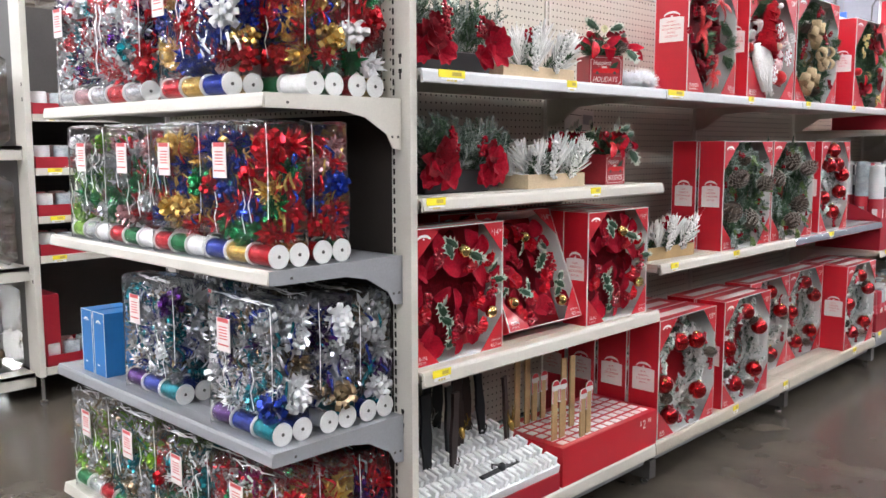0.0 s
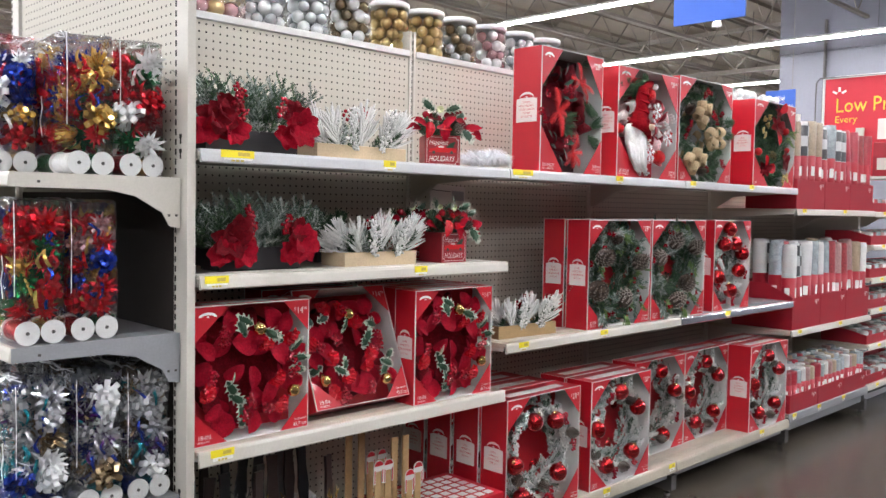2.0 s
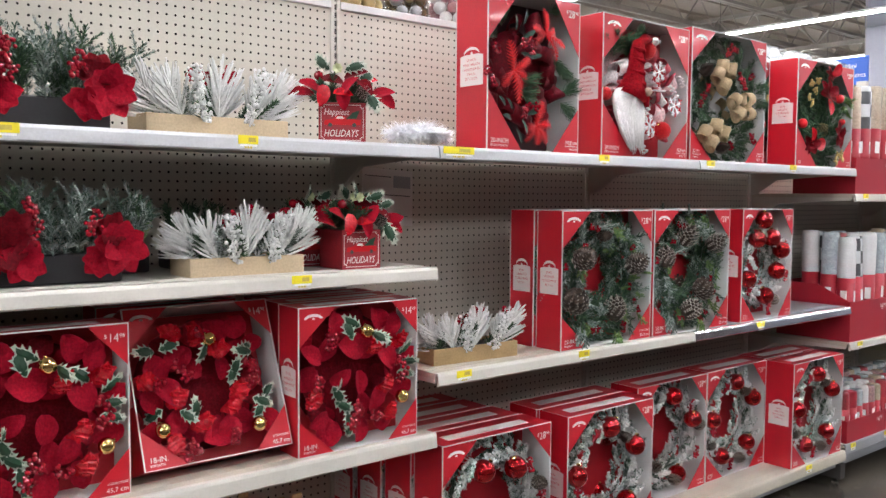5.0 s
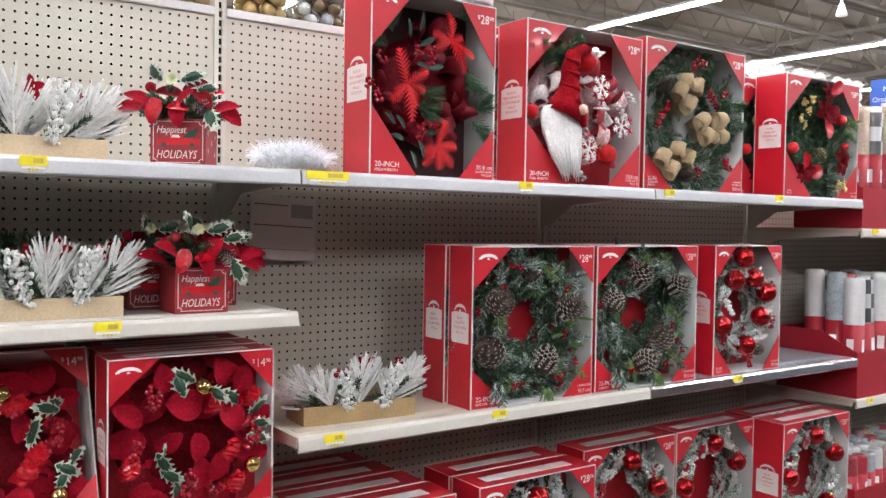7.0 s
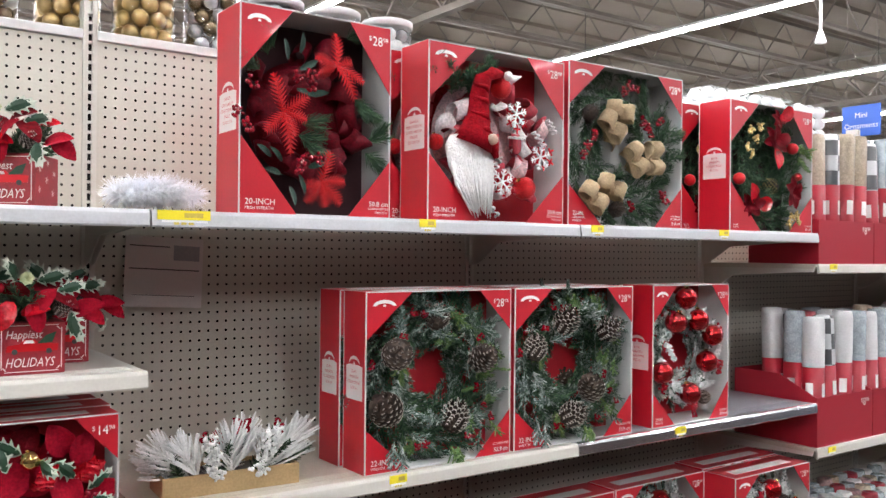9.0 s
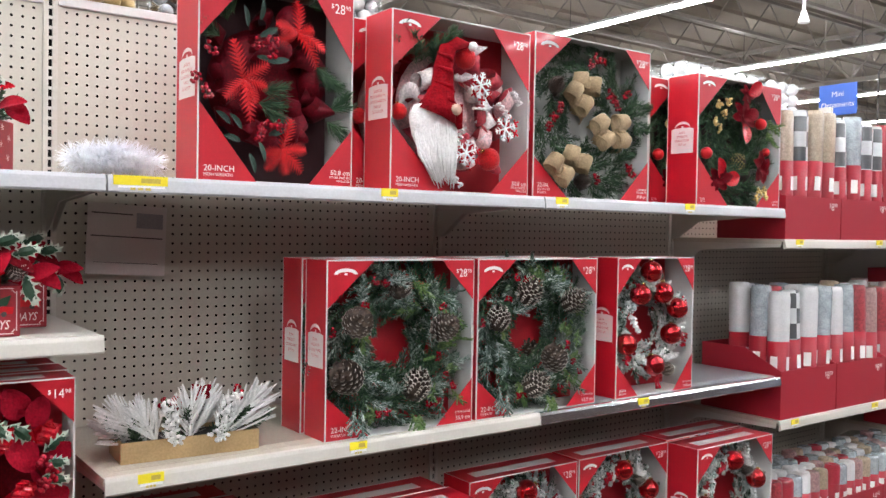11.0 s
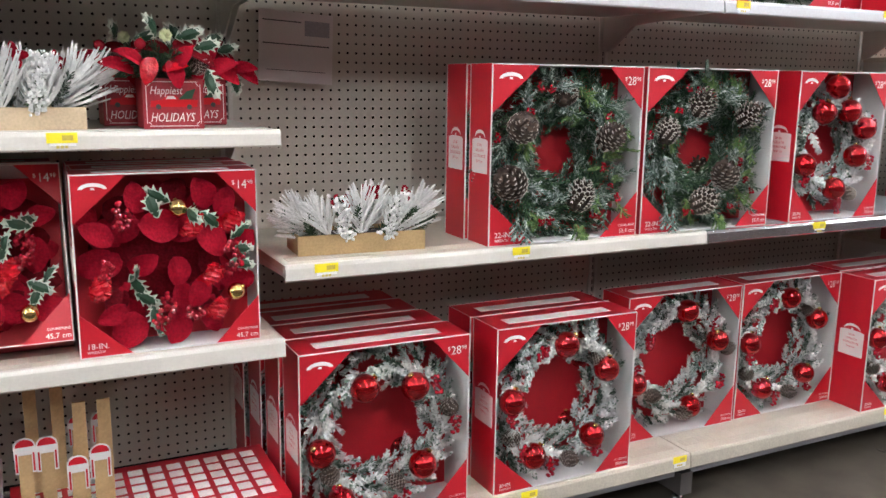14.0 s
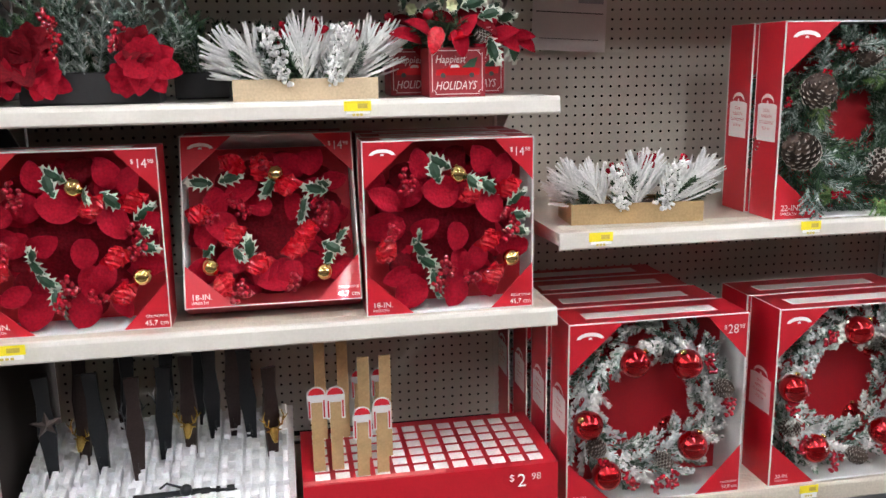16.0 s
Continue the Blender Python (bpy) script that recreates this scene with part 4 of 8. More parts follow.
def frosted_cone_wreath(e, W, H, D, seed):
    r = random.Random(seed)
    g = Geo()
    bushy(g, W / 2, D * 0.75, H / 2, W * 0.335, W * 0.130, 470, 0.060, 4, r, 0.020, 0.0013, 50)
    w = part("wreath", g, [FROST, PINE, FROST, PINE], e, "round green pine wreath lightly dusted with frost")
    # frosted branches that sweep round the ring in all directions
    for k in range(34):
        a = k * 0.2417 + r.uniform(-0.1, 0.1)
        rr = W * r.uniform(0.24, 0.40)
        s = 1 if r.random() < 0.6 else -1
        d = Vector((-math.sin(a) * s + r.uniform(-.8, .8), -0.15, math.cos(a) * s + r.uniform(-.8, .8))).normalized()
        p = Vector((W / 2 + rr * math.cos(a), D * 0.17, H / 2 + rr * math.sin(a)))
        g = Geo()
        sprig(g, p, d, 0.072, 120, 0.021, 0.0012, 0, r, spread=0.7)
        for j in (-1, 1):
            sprig(g, p + d * 0.022, d + Vector((d.z, 0, -d.x)) * (0.8 * j), 0.035, 44, 0.013, 0.0011, 0, r, spread=0.8)
        part("frosted_tip", g, (FROST, FROSTW, PINE, FROSTW, PINEL, FROST, FROSTW)[k % 7], w)
    # cedar fronds hanging over the lower edge
    for px, pz, dx, dz, L in ((0.22, 0.14, 0.0, -1, 0.075), (0.55, 0.10, 0.45, -0.9, 0.075), (0.17, 0.16, -0.2, -0.9, 0.06), (0.60, 0.09, 0.1, -0.9, 0.05)):
        g = Geo()
        p, d = Vector((px * W, -D * 0.09, pz * H)), Vector((dx, -0.10, dz)).normalized()
        sprig(g, p, d, L, 70, 0.010, 0.0018, 0, r)
        for j in range(7):
            s = 1 if j % 2 else -1
            sprig(g, p + d * L * (0.15 + 0.11 * j), d + Vector((0.9 * s, 0, 0.1)), L * (0.48 - 0.04 * j), 22, 0.006, 0.0017, 0, r)
        part("loose_sprig", g, PINEL if px > 0.5 else FROSTW, w)
    for k in range(13):
        g = Geo()
        p, d = Vector(((0.80 + 0.07 * math.sin(k * 2.1)) * W, D * 0.10, (0.16 + 0.052 * k) * H)), Vector((r.uniform(-.5, .6), -0.2, r.uniform(-1, 0.3))).normalized()
        sprig(g, p, d, 0.055, 60, 0.008, 0.0015, 0, r)
        for j in range(4):
            sprig(g, p + d * (0.012 + 0.009 * j), d + Vector((0.9 if j % 2 else -0.9, 0, 0.2)), 0.022, 16, 0.006, 0.0015, 0, r)
        part("light_sprig", g, PINEL if k % 3 else FROST, w)
    cones = ((0.46, 0.83, 1.25), (0.17, 0.64, 1.45), (0.72, 0.58, 1.4), (0.18, 0.33, 1.6), (0.56, 0.21, 1.5)) if seed == 2 else ((0.36, 0.74, 1.45), (0.70, 0.70, 1.4), (0.15, 0.58, 1.3), (0.64, 0.30, 1.5), (0.38, 0.17, 1.45))
    for px, pz, s in cones:
        pine_cone(w, px * W, D * 0.03, (pz - 0.03) * H, s * 1.08, CONE_ME, (r.uniform(25, 62), r.uniform(-14, 14)))
    berries(w, [(px * W, D * 0.04, pz * H) for px, pz in ((0.30, 0.88), (0.37, 0.87), (0.24, 0.74), (0.04, 0.60), (0.80, 0.30), (0.86, 0.24), (0.77, 0.72), (0.40, 0.13), (0.74, 0.42), (0.68, 0.14), (0.33, 0.12))], 0.72)


def snowy_bauble_wreath(e, W, H, D, seed, balls, narrow=0.33):
    r = random.Random(seed)
    g = Geo()
    bushy(g, W / 2, D * 0.7, H / 2, W * (narrow + 0.05), W * 0.09, 250, 0.050, 4, r, 0.017, 0.0024, 46)
    w = part("wreath", g, [SNOW, FLOCK, SNOW, FROST], e, "snow-flocked green pine wreath")
    for k in range(30):
        a = k * 0.286 + r.random() * 0.2
        rr = W * narrow * r.uniform(0.96, 1.22)
        g = Geo()
        d = Vector((-math.sin(a) + r.uniform(-.7, .7), -0.15, math.cos(a) + r.uniform(-.7, .7))).normalized()
        p = Vector((W / 2 + rr * math.cos(a), D * 0.18, H / 2 + rr * math.sin(a)))
        green = k % 6 == 4
        sprig(g, p, d, 0.062, 84, 0.017, 0.0016 if green else 0.0034, 0, r, spread=0.8)
        if not green:
            # clots of flock on the upper side
            for j in range(14):
                q = p + d * (0.062 * j / 14) + Vector((r.uniform(-.008, .008), -0.005, r.uniform(-.008, .008)))
                g.ball(q, r.uniform(0.0022, 0.0046), 5, 4, 1)
        part("flocked_tip", g, [(FLOCK, SNOW, SNOW, FLOCK, FROST, SNOW)[k % 6], FLOCK], w)
    for px, pz in balls:
        bauble(w, px * W, D * 0.06, pz * H, 0.036)
    sp = []
    for k in range(6):
        a = r.random() * 6.28
        for j in range(2):
            sp.append((W / 2 + W * 0.39 * math.cos(a) + r.uniform(-.012, .012), D * 0.04, H / 2 + H * 0.39 * math.sin(a) - 0.018 * j))
    berries(w, sp, 1.0)
    for k in range(3):
        a = (0.35, 4.85, 3.7)[k] + r.uniform(-.3, .3)
        pine_cone(w, W / 2 + W * 0.36 * math.cos(a), D * 0.10, H / 2 + H * 0.36 * math.sin(a), 0.95, CONE_ME, (70 + r.uniform(-20, 20), r.uniform(-40, 40)))


def velvet_wreath(e, W, H, D, seed):
    r = random.Random(seed)
    # The ring in darker velvet stands for the dark gaps between petals.
    w = part("wreath", Geo().lathe([(W * 0.25, 0), (W * 0.33, -0.02), (W * 0.42, 0.0), (W * 0.33, 0.02)], 26, 0, pose(W / 2, D * 0.85, H / 2, 90)), VELVET_DEEP_SHADE, e, "dark red velvet poinsettia wreath", smooth=True)
    # an under layer all round the ring; its darker petals paint shade in the gaps
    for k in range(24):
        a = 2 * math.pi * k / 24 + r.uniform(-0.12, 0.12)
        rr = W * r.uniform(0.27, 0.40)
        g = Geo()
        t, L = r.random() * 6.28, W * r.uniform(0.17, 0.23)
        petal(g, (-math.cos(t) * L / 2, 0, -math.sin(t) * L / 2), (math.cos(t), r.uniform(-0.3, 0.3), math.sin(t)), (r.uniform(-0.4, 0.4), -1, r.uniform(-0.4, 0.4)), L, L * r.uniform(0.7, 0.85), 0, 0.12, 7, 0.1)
        part("velvet_petal", g, VELVET_DEEP_SHADE if k % 2 else VELVET, w, "", pose(W / 2 + rr * math.cos(a), D * 0.62, H / 2 + rr * math.sin(a)), smooth=True)
    if seed == 1:
        vel = ((.34, .86, 100), (.12, .67, 150), (.10, .50, 200), (.27, .68, 250), (.36, .50, 20), (.71, .87, 120), (.83, .82, 70), (.74, .60, 300), (.55, .42, 265), (.60, .66, 200), (.18, .22, 200),
               (.52, .10, 255), (.74, .13, 280), (.66, .30, 250), (.27, .10, 230), (.90, .36, 0), (.45, .70, 170), (.57, .26, 270), (.06, .80, 120), (.93, .60, 20))
        sat = ((.13, .38, 60), (.73, .41, 200), (.76, .21, 30), (.85, .72, 15), (.63, .70, 40))
        hol = ((.45, .87, 150), (.42, .82, 110), (.68, .76, 340), (.74, .72, 320), (.90, .66, 45), (.93, .56, 10), (.91, .46, 350), (.27, .46, 120), (.32, .38, 300), (.37, .30, 330), (.40, .20, 270), (.42, .12, 250))
        ber = ((.25, .80), (.24, .74), (.86, .55), (.88, .49), (.85, .43), (.49, .28), (.46, .22), (.44, .17), (.15, .48), (.62, .20))
        gold = ((.555, .80), (.865, .30))
    else:
        vel = ((.19, .62, 95), (.34, .67, 40), (.63, .58, 260), (.62, .83, 150), (.12, .42, 120), (.26, .27, 200), (.50, .14, 190), (.60, .16, 250), (.72, .22, 330), (.84, .50, 270), (.76, .84, 60),
               (.42, .60, 160), (.88, .72, 20), (.45, .20, 230), (.08, .22, 200), (.90, .18, 330), (.22, .45, 300))
        sat = ((.29, .83, 150), (.45, .81, 80), (.61, .69, 10), (.28, .41, 30), (.63, .32, 200), (.71, .41, 30), (.09, .54, 170), (.22, .12, 250), (.42, .24, 10))
        hol = ((.10, .72, 180), (.28, .75, 20), (.50, .68, 250), (.80, .69, 20), (.76, .66, 170), (.68, .52, 240), (.72, .56, 60), (.85, .31, 330), (.82, .26, 240), (.90, .38, 60), (.10, .33, 200), (.33, .29, 320), (.36, .34, 100))
        ber = ((.30, .60), (.34, .55), (.79, .56), (.80, .50), (.78, .44), (.34, .10), (.30, .06), (.17, .52), (.60, .12), (.49, .80))
        gold = ((.54, .76), (.15, .23), (.79, .17))
    for k, (px, pz, a) in enumerate(vel):
        g = Geo()
        t = math.radians(a)
        L = W * r.uniform(0.17, 0.225)
        petal(g, (-math.cos(t) * L / 2, 0, -math.sin(t) * L / 2), (math.cos(t), r.uniform(-0.3, 0.25), math.sin(t)), (r.uniform(-0.45, 0.45), -1, r.uniform(-0.35, 0.45)), L, L * r.uniform(0.68, 0.86), 0, r.uniform(0.06, 0.2), 9, r.uniform(0, 0.2))
        part("velvet_petal", g, VELVET, w, "", pose(px * W, D * (0.32, 0.20, 0.42)[k % 3], max(pz * H, 0.03)), smooth=True)
    for px, pz, a in sat:
        for i in range(2):
            g = Geo()
            t, L = math.radians(a + 50 * i), W * (0.17 - 0.03 * i)
            petal(g, (-L * 0.5 * math.cos(t), 0, -L * 0.5 * math.sin(t)), (math.cos(t), -0.1, math.sin(t)), (r.uniform(-.3, .3), -1, r.uniform(-.5, .5)), L, L * 0.66, 0, 0.15, 12, 0.15, 0.028)
            part("satin_petal", g, SATIN, w, "crinkled bright red satin petal", pose(px * W, D * (0.12 - 0.07 * i), pz * H))
    for k, (px, pz, a) in enumerate(hol):
        t, L = math.radians(a), W * r.uniform(0.14, 0.185)
        leaf(w, px * W - math.cos(t) * L * 0.45, D * (0.13 - 0.03 * (k % 3)), pz * H - math.sin(t) * L * 0.45, math.cos(t), math.sin(t), L)
    berries(w, [(px * W, D * 0.04, pz * H) for px, pz in ber], 1.15)
    for px, pz in gold:
        bauble(w, px * W, D * 0.02, pz * H, 0.0185, GOLD, "small shiny gold bauble")


def poinsettia_mesh_wreath(e, W, H, D, seed=3):
    r = random.Random(seed)
    w = part("wreath", Geo().lathe([(W * 0.18, 0), (W * 0.27, -0.025), (W * 0.36, 0.0), (W * 0.27, 0.03)], 26, 0, pose(W / 2, D * 0.7, H / 2, 90)), BURG, e, "burgundy mesh ribbon wreath with glittered red poinsettias", smooth=True)
    for k in range(30):
        a = 2 * math.pi * k / 30 + r.uniform(-.15, .15)
        rr = W * r.uniform(0.22, 0.36)
        big = math.cos(a) > -0.1
        g = Geo()
        loop(g, (W / 2 + rr * math.cos(a), D * (0.66 if big else 0.74), H / 2 + rr * math.sin(a)), (r.uniform(-1, 1), -0.8, r.uniform(-1, 1)), 0.074 if big else 0.052, 0.058 if big else 0.036, (r.uniform(-1, 1), 0.2, r.uniform(-1, 1)), 0, 0.7)
        part("ribbon_loop", g, CRIMSONM if big and k % 2 else BURG, w, smooth=True)
    for px, pz, dx, dz in ((0.2, 0.78, -0.3, 0.8), (0.24, 0.82, -0.6, 0.6), (0.40, 0.40, 1, -0.3), (0.44, 0.36, 0.9, -0.6), (0.78, 0.62, 0.5, -0.8), (0.80, 0.56, 0.9, -0.3), (0.72, 0.92, 0.9, 0.3),
                           (0.88, 0.40, 0.6, 0.3), (0.15, 0.70, -0.6, 0.4), (0.86, 0.34, 0.7, -0.6), (0.42, 0.46, 0.8, 0.1)):
        for j in range(3):
            g = Geo()
            sprig(g, (px * W, D * 0.20, pz * H), (dx + r.uniform(-.3, .3), -0.2, dz + r.uniform(-.3, .3)), 0.05, 80, 0.046, 0.0007, 0, r, spread=0.42)
            part("pine_tip", g, PINE, w)
    for px, pz, rays in ((0.27, 0.50, ((112, .24), (35, .19), (350, .17), (278, .26), (228, .17), (300, .16))), (0.62, 0.76, ((88, .22), (165, .16), (205, .17), (305, .24), (330, .20), (20, .12))),
                         (0.52, 0.17, ((75, .20), (5, .16), (318, .20), (235, .16), (200, .12), (285, .16)))):
        for a, L in rays:
            g = Geo()
            t = math.radians(a)
            fern_petal(g, (0, 0, 0), (math.cos(t), r.uniform(-0.35, 0.1), math.sin(t)), (r.uniform(-.4, .4), -1, r.uniform(-.4, .4)), W * L, W * 0.105, 0, r.uniform(0, 0.25))
            part("glitter_petal", g, GLIT, w, "bright red glittered fern-edged petal", pose(px * W, D * 0.02, pz * H))
    for px, pz, a in ((.38, .80, 90), (.30, .76, 110), (.38, .72, 30), (.36, .62, 340), (.44, .60, 10), (.27, .26, 140), (.26, .20, 170), (.32, .14, 280), (.38, .20, 280), (.44, .24, 20), (.20, .28, 150)):
        g = Geo()
        t = math.radians(a)
        petal(g, (px * W, D * 0.04, pz * H), (math.cos(t), -0.2, math.sin(t)), (0.3, -1, 0.2), W * 0.12, W * 0.042, 0, 0.1)
        part("dark_leaf", g, DLEAF, w, "dark glittered leaf", smooth=True)
    berries(w, [(px * W, -D * 0.03, pz * H) for px, pz in ((0.06, 0.62), (0.34, 0.68), (0.44, 0.69), (0.44, 0.64), (-0.02, 0.47), (0.05, 0.42), (0.40, 0.28), (0.50, 0.29), (0.36, 0.24))], 1.0)


def gnome_wreath(e, W, H, D, seed=5):
    r = random.Random(seed)
    w = part("wreath", Geo().lathe([(W * 0.16, 0), (W * 0.27, -0.03), (W * 0.36, 0.0), (W * 0.27, 0.03)], 26, 0, pose(W / 2, D * 0.65, H / 2, 90)), PINKM, e, "pink and white striped mesh ribbon wreath", smooth=True)
    for k in range(44):
        a = 2 * math.pi * k / 44 + r.uniform(-.2, .2)
        rr = W * r.uniform(0.2, 0.36)
        g = Geo()
        loop(g, (W / 2 + rr * math.cos(a), D * 0.45, H / 2 + rr * math.sin(a)), (r.uniform(-1, 1), -0.8, r.uniform(-1, 1)), r.uniform(0.05, 0.075), 0.04, (r.uniform(-1, 1), 0.2, r.uniform(-1, 1)), 0, 0.8)
        part("ribbon_loop", g, (PINKM, MESHR, MESHW, MESHR)[k % 4], w, smooth=True)
    for k in range(22):
        g = Geo()
        sprig(g, (W * r.uniform(0.12, 0.5), D * 0.3, H * r.uniform(0.72, 0.84)), (r.uniform(-0.8, 0.6), -0.4, r.uniform(0.2, 1)), 0.07, 80, 0.028, 0.001, 0, r)
        part("pine_tip", g, PINE, w)
    # the felt figure is one plain mesh
    g = Geo()
    cx, cz = 0.29 * W, 0.32 * H
    g.lathe([(0.001, -0.135), (0.022, -0.12), (0.046, -0.07), (0.068, 0.0), (0.070, 0.05), (0.050, 0.075), (0.001, 0.08)], 16, 0, pose(cx - 0.004, 0.0, cz + 0.01, 0, -10, 0) @ Matrix.Diagonal((1, 0.42, 1, 1)))
    for k in range(130):
        x = r.uniform(-0.070, 0.066)
        z0 = cz + r.uniform(0.0, 0.065)
        g.tube([(cx + x, -0.028 + abs(x) * 0.3, z0), (cx + x * 0.92 + 0.002, -0.036 + abs(x) * 0.3, z0 - 0.06), (cx + x * 0.5 + 0.020, -0.024, z0 - 0.125 - r.random() * 0.02)], [0.004, 0.004, 0.0008], 4, 0)
    g.tube([(cx - 0.004, -0.006, cz + 0.052), (cx + 0.006, -0.010, cz + 0.085), (cx + 0.014, -0.014, cz + 0.13), (cx + 0.016, -0.014, cz + 0.185), (cx + 0.030, -0.012, cz + 0.228), (cx + 0.062, -0.012, cz + 0.250), (cx + 0.10, -0.012, cz + 0.250)],
           [0.060, 0.045, 0.031, 0.026, 0.024, 0.018, 0.007], 14, 1)
    for h_, q_ in ((0.095, 0.040), (0.13, 0.031), (0.17, 0.027), (0.205, 0.026)):
        g.tube([(cx + 0.012 - q_, -0.026, cz + h_ + 0.008), (cx + 0.014, -0.040 - q_ * 0.35, cz + h_ - 0.004), (cx + 0.014 + q_, -0.026, cz + h_ - 0.014)], [0.003, 0.007, 0.003], 7, 1)
    g.tube([(cx + 0.050, -0.02, cz + 0.080), (cx + 0.066, -0.026, cz + 0.02)], [0.024, 0.007], 8, 1)
    g.ball((cx + 0.030, -0.056, cz + 0.066), 0.0150, 12, 8, 2)
    g.ball((cx + 0.108, -0.022, cz + 0.246), 0.0135, 10, 6, 0)
    part("plush_figure", g, [WHITEF, FELT, TANFELT], w, "small plush figure with red hat and long white beard", smooth=True)
    for px, pz in ((0.60, 0.64), (0.79, 0.40), (0.50, 0.235)):
        snowflake(w, px * W, -0.014, pz * H, 0.036)
    for px, pz in ((0.83, 0.41), (0.62, 0.62), (0.54, 0.22)):
        g = Geo()
        for k in range(6):
            g.box((-0.003, 0, 0), (0.003, 0.002, 0.042), 0, pose(0, 0, 0, 0, k * 60, 0))
            g.box((-0.012, 0, 0.026), (0.012, 0.002, 0.032), 0, pose(0, 0.0005, 0, 0, k * 60, 0))
        part("red_snowflake", g, SATIN, w, "", pose(px * W, -0.006, pz * H))
    bauble(w, 0.51 * W, D * 0.06, 0.79 * H, 0.031, GLIT, "red glitter bauble")
    bauble(w, 0.70 * W, D * 0.05, 0.21 * H, 0.032, GLIT, "red glitter bauble")
    bauble(w, 0.07 * W, D * 0.12, 0.44 * H, 0.022, GLIT)
    for x0, z0, x1, z1 in ((0.36, 0.14, 0.47, 0.03), (0.73, 0.55, 0.82, 0.46), (0.55, 0.5, 0.66, 0.5), (0.84, 0.63, 0.9, 0.55), (0.48, 0.38, 0.42, 0.27)):
        pts = [((x0 + (x1 - x0) * i / 24) * W + 0.008 * math.cos(i * 0.9), -0.014 + 0.008 * math.sin(i * 0.9), (z0 + (z1 - z0) * i / 24) * H) for i in range(25)]
        part("curly_pick", Geo().tube(pts, 0.0036, 5), WHITEF, w, "white curled pipe pick", smooth=True)


def burlap_bow_wreath(e, W, H, D, seed=11):
    r = random.Random(seed)
    g = Geo()
    bushy(g, W / 2, D * 0.6, H / 2, W * 0.325, W * 0.135, 230, 0.078, 2, r, 0.025, 0.0011, 50)
    w = part("wreath", g, [PINE, PINE], e, "green pine wreath with burlap bows")
    for px, pz, rot in ((0.40, 0.72, 10), (0.33, 0.62, 40), (0.54, 0.43, 60), (0.70, 0.45, 85), (0.33, 0.24, 25), (0.18, 0.17, 40)):
        g = Geo()
        for s in (-1, 1):
            ribbon(g, [(0, -0.012, 0), (s * 0.024, -0.034, 0.004), (s * 0.050, -0.022, 0), (s * 0.048, 0.0, 0), (s * 0.02, 0.004, 0), (0, -0.002, 0)], 0.048, (0, 0, 1), 0, 12, 0.0012)
        g.box((-0.006, -0.020, -0.015), (0.006, -0.004, 0.015), 0, None, bevel=0.003)
        part("burlap_bow", g, BURLAP, w, "tan burlap ribbon bow", pose(px * W, -0.002, pz * H, 0, rot, 0), smooth=True)
    berries(w, [(px * W, D * 0.02, pz * H) for px, pz in ((0.50, 0.90), (0.45, 0.86), (0.55, 0.88), (0.62, 0.68), (0.66, 0.65), (0.70, 0.62), (0.78, 0.70), (0.16, 0.5), (0.2, 0.56), (0.83, 0.18), (0.80, 0.22), (0.42, 0.12), (0.52, 0.13), (0.12, 0.43))], 1.0)
    pine_cone(w, 0.15 * W, D * 0.1, 0.66 * H, 1.0, CONE_PLAIN)
    pine_cone(w, 0.36 * W, D * 0.1, 0.10 * H, 1.0, CONE_PLAIN)
    for k in range(6):
        g = Geo()
        sprig(g, (W * 0.88, D * 0.1, H * (0.45 + 0.04 * k)), (0.9, -0.3, r.uniform(-0.4, 0.4)), 0.06, 70, 0.028, 0.001, 0, r)
        part("loose_sprig", g, PINE, w)


def gold_berry_wreath(e, W, H, D, seed=13):
    r = random.Random(seed)
    g = Geo()
    bushy(g, W / 2, D * 0.6, H / 2, W * 0.27, W * 0.15, 240, 0.078, 2, r, 0.026, 0.0011, 48)
    w = part("wreath", g, [PINE, PINE], e, "deep green pine wreath")
    for px, pz, s in ((0.52, 0.72, 0.14), (0.55, 0.90, 0.08), (0.23, 0.20, 0.11), (0.74, 0.32, 0.13)):
        bloom(w, px * W, 0.0, pz * H, W * s, VELVET_DEEP_SHADE, r, 6, "poinsettia", 0.6, True, "dark red poinsettia")
    for px, pz, a in ((0.50, 0.66, -1.6), (0.28, 0.20, 0.2), (0.24, 0.22, 2.0), (0.55, 0.9, 0.6)):
        g = Geo()
        petal(g, (px * W, -0.012, pz * H), (math.cos(a), -0.1, math.sin(a)), (0, -1, 0), W * 0.15, W * 0.11, 0, 0.1)
        part("satin_petal", g, SATIN, w, smooth=True)
    berries(w, [(px * W, -0.003, pz * H) for px, pz in ((0.22, 0.78), (0.28, 0.72), (0.17, 0.65), (0.22, 0.6), (0.33, 0.82), (0.72, 0.12), (0.8, 0.09), (0.68, 0.06), (0.78, 0.15))], 0.9, CLG, "gold berries")
    bauble(w, 0.10 * W, 0.0, 0.40 * H, 0.021, MATTEB)
    bauble(w, 0.74 * W, 0.0, 0.68 * H, 0.021, MATTEB)
    bauble(w, 0.84 * W, 0.01, 0.46 * H, 0.016, MATTEB)
    pine_cone(w, 0.60 * W, 0.01, 0.37 * H, 1.25, CONE_GOLD, (90, 30))
    for k in range(5):
        g = Geo()
        sprig(g, (W * 0.86, D * 0.1, H * (0.6 + 0.03 * k)), (0.5, -0.3, r.uniform(-0.9, 0.9)), 0.06, 80, 0.018, 0.0012, 0, r)
        part("light_sprig", g, PINEL, w)


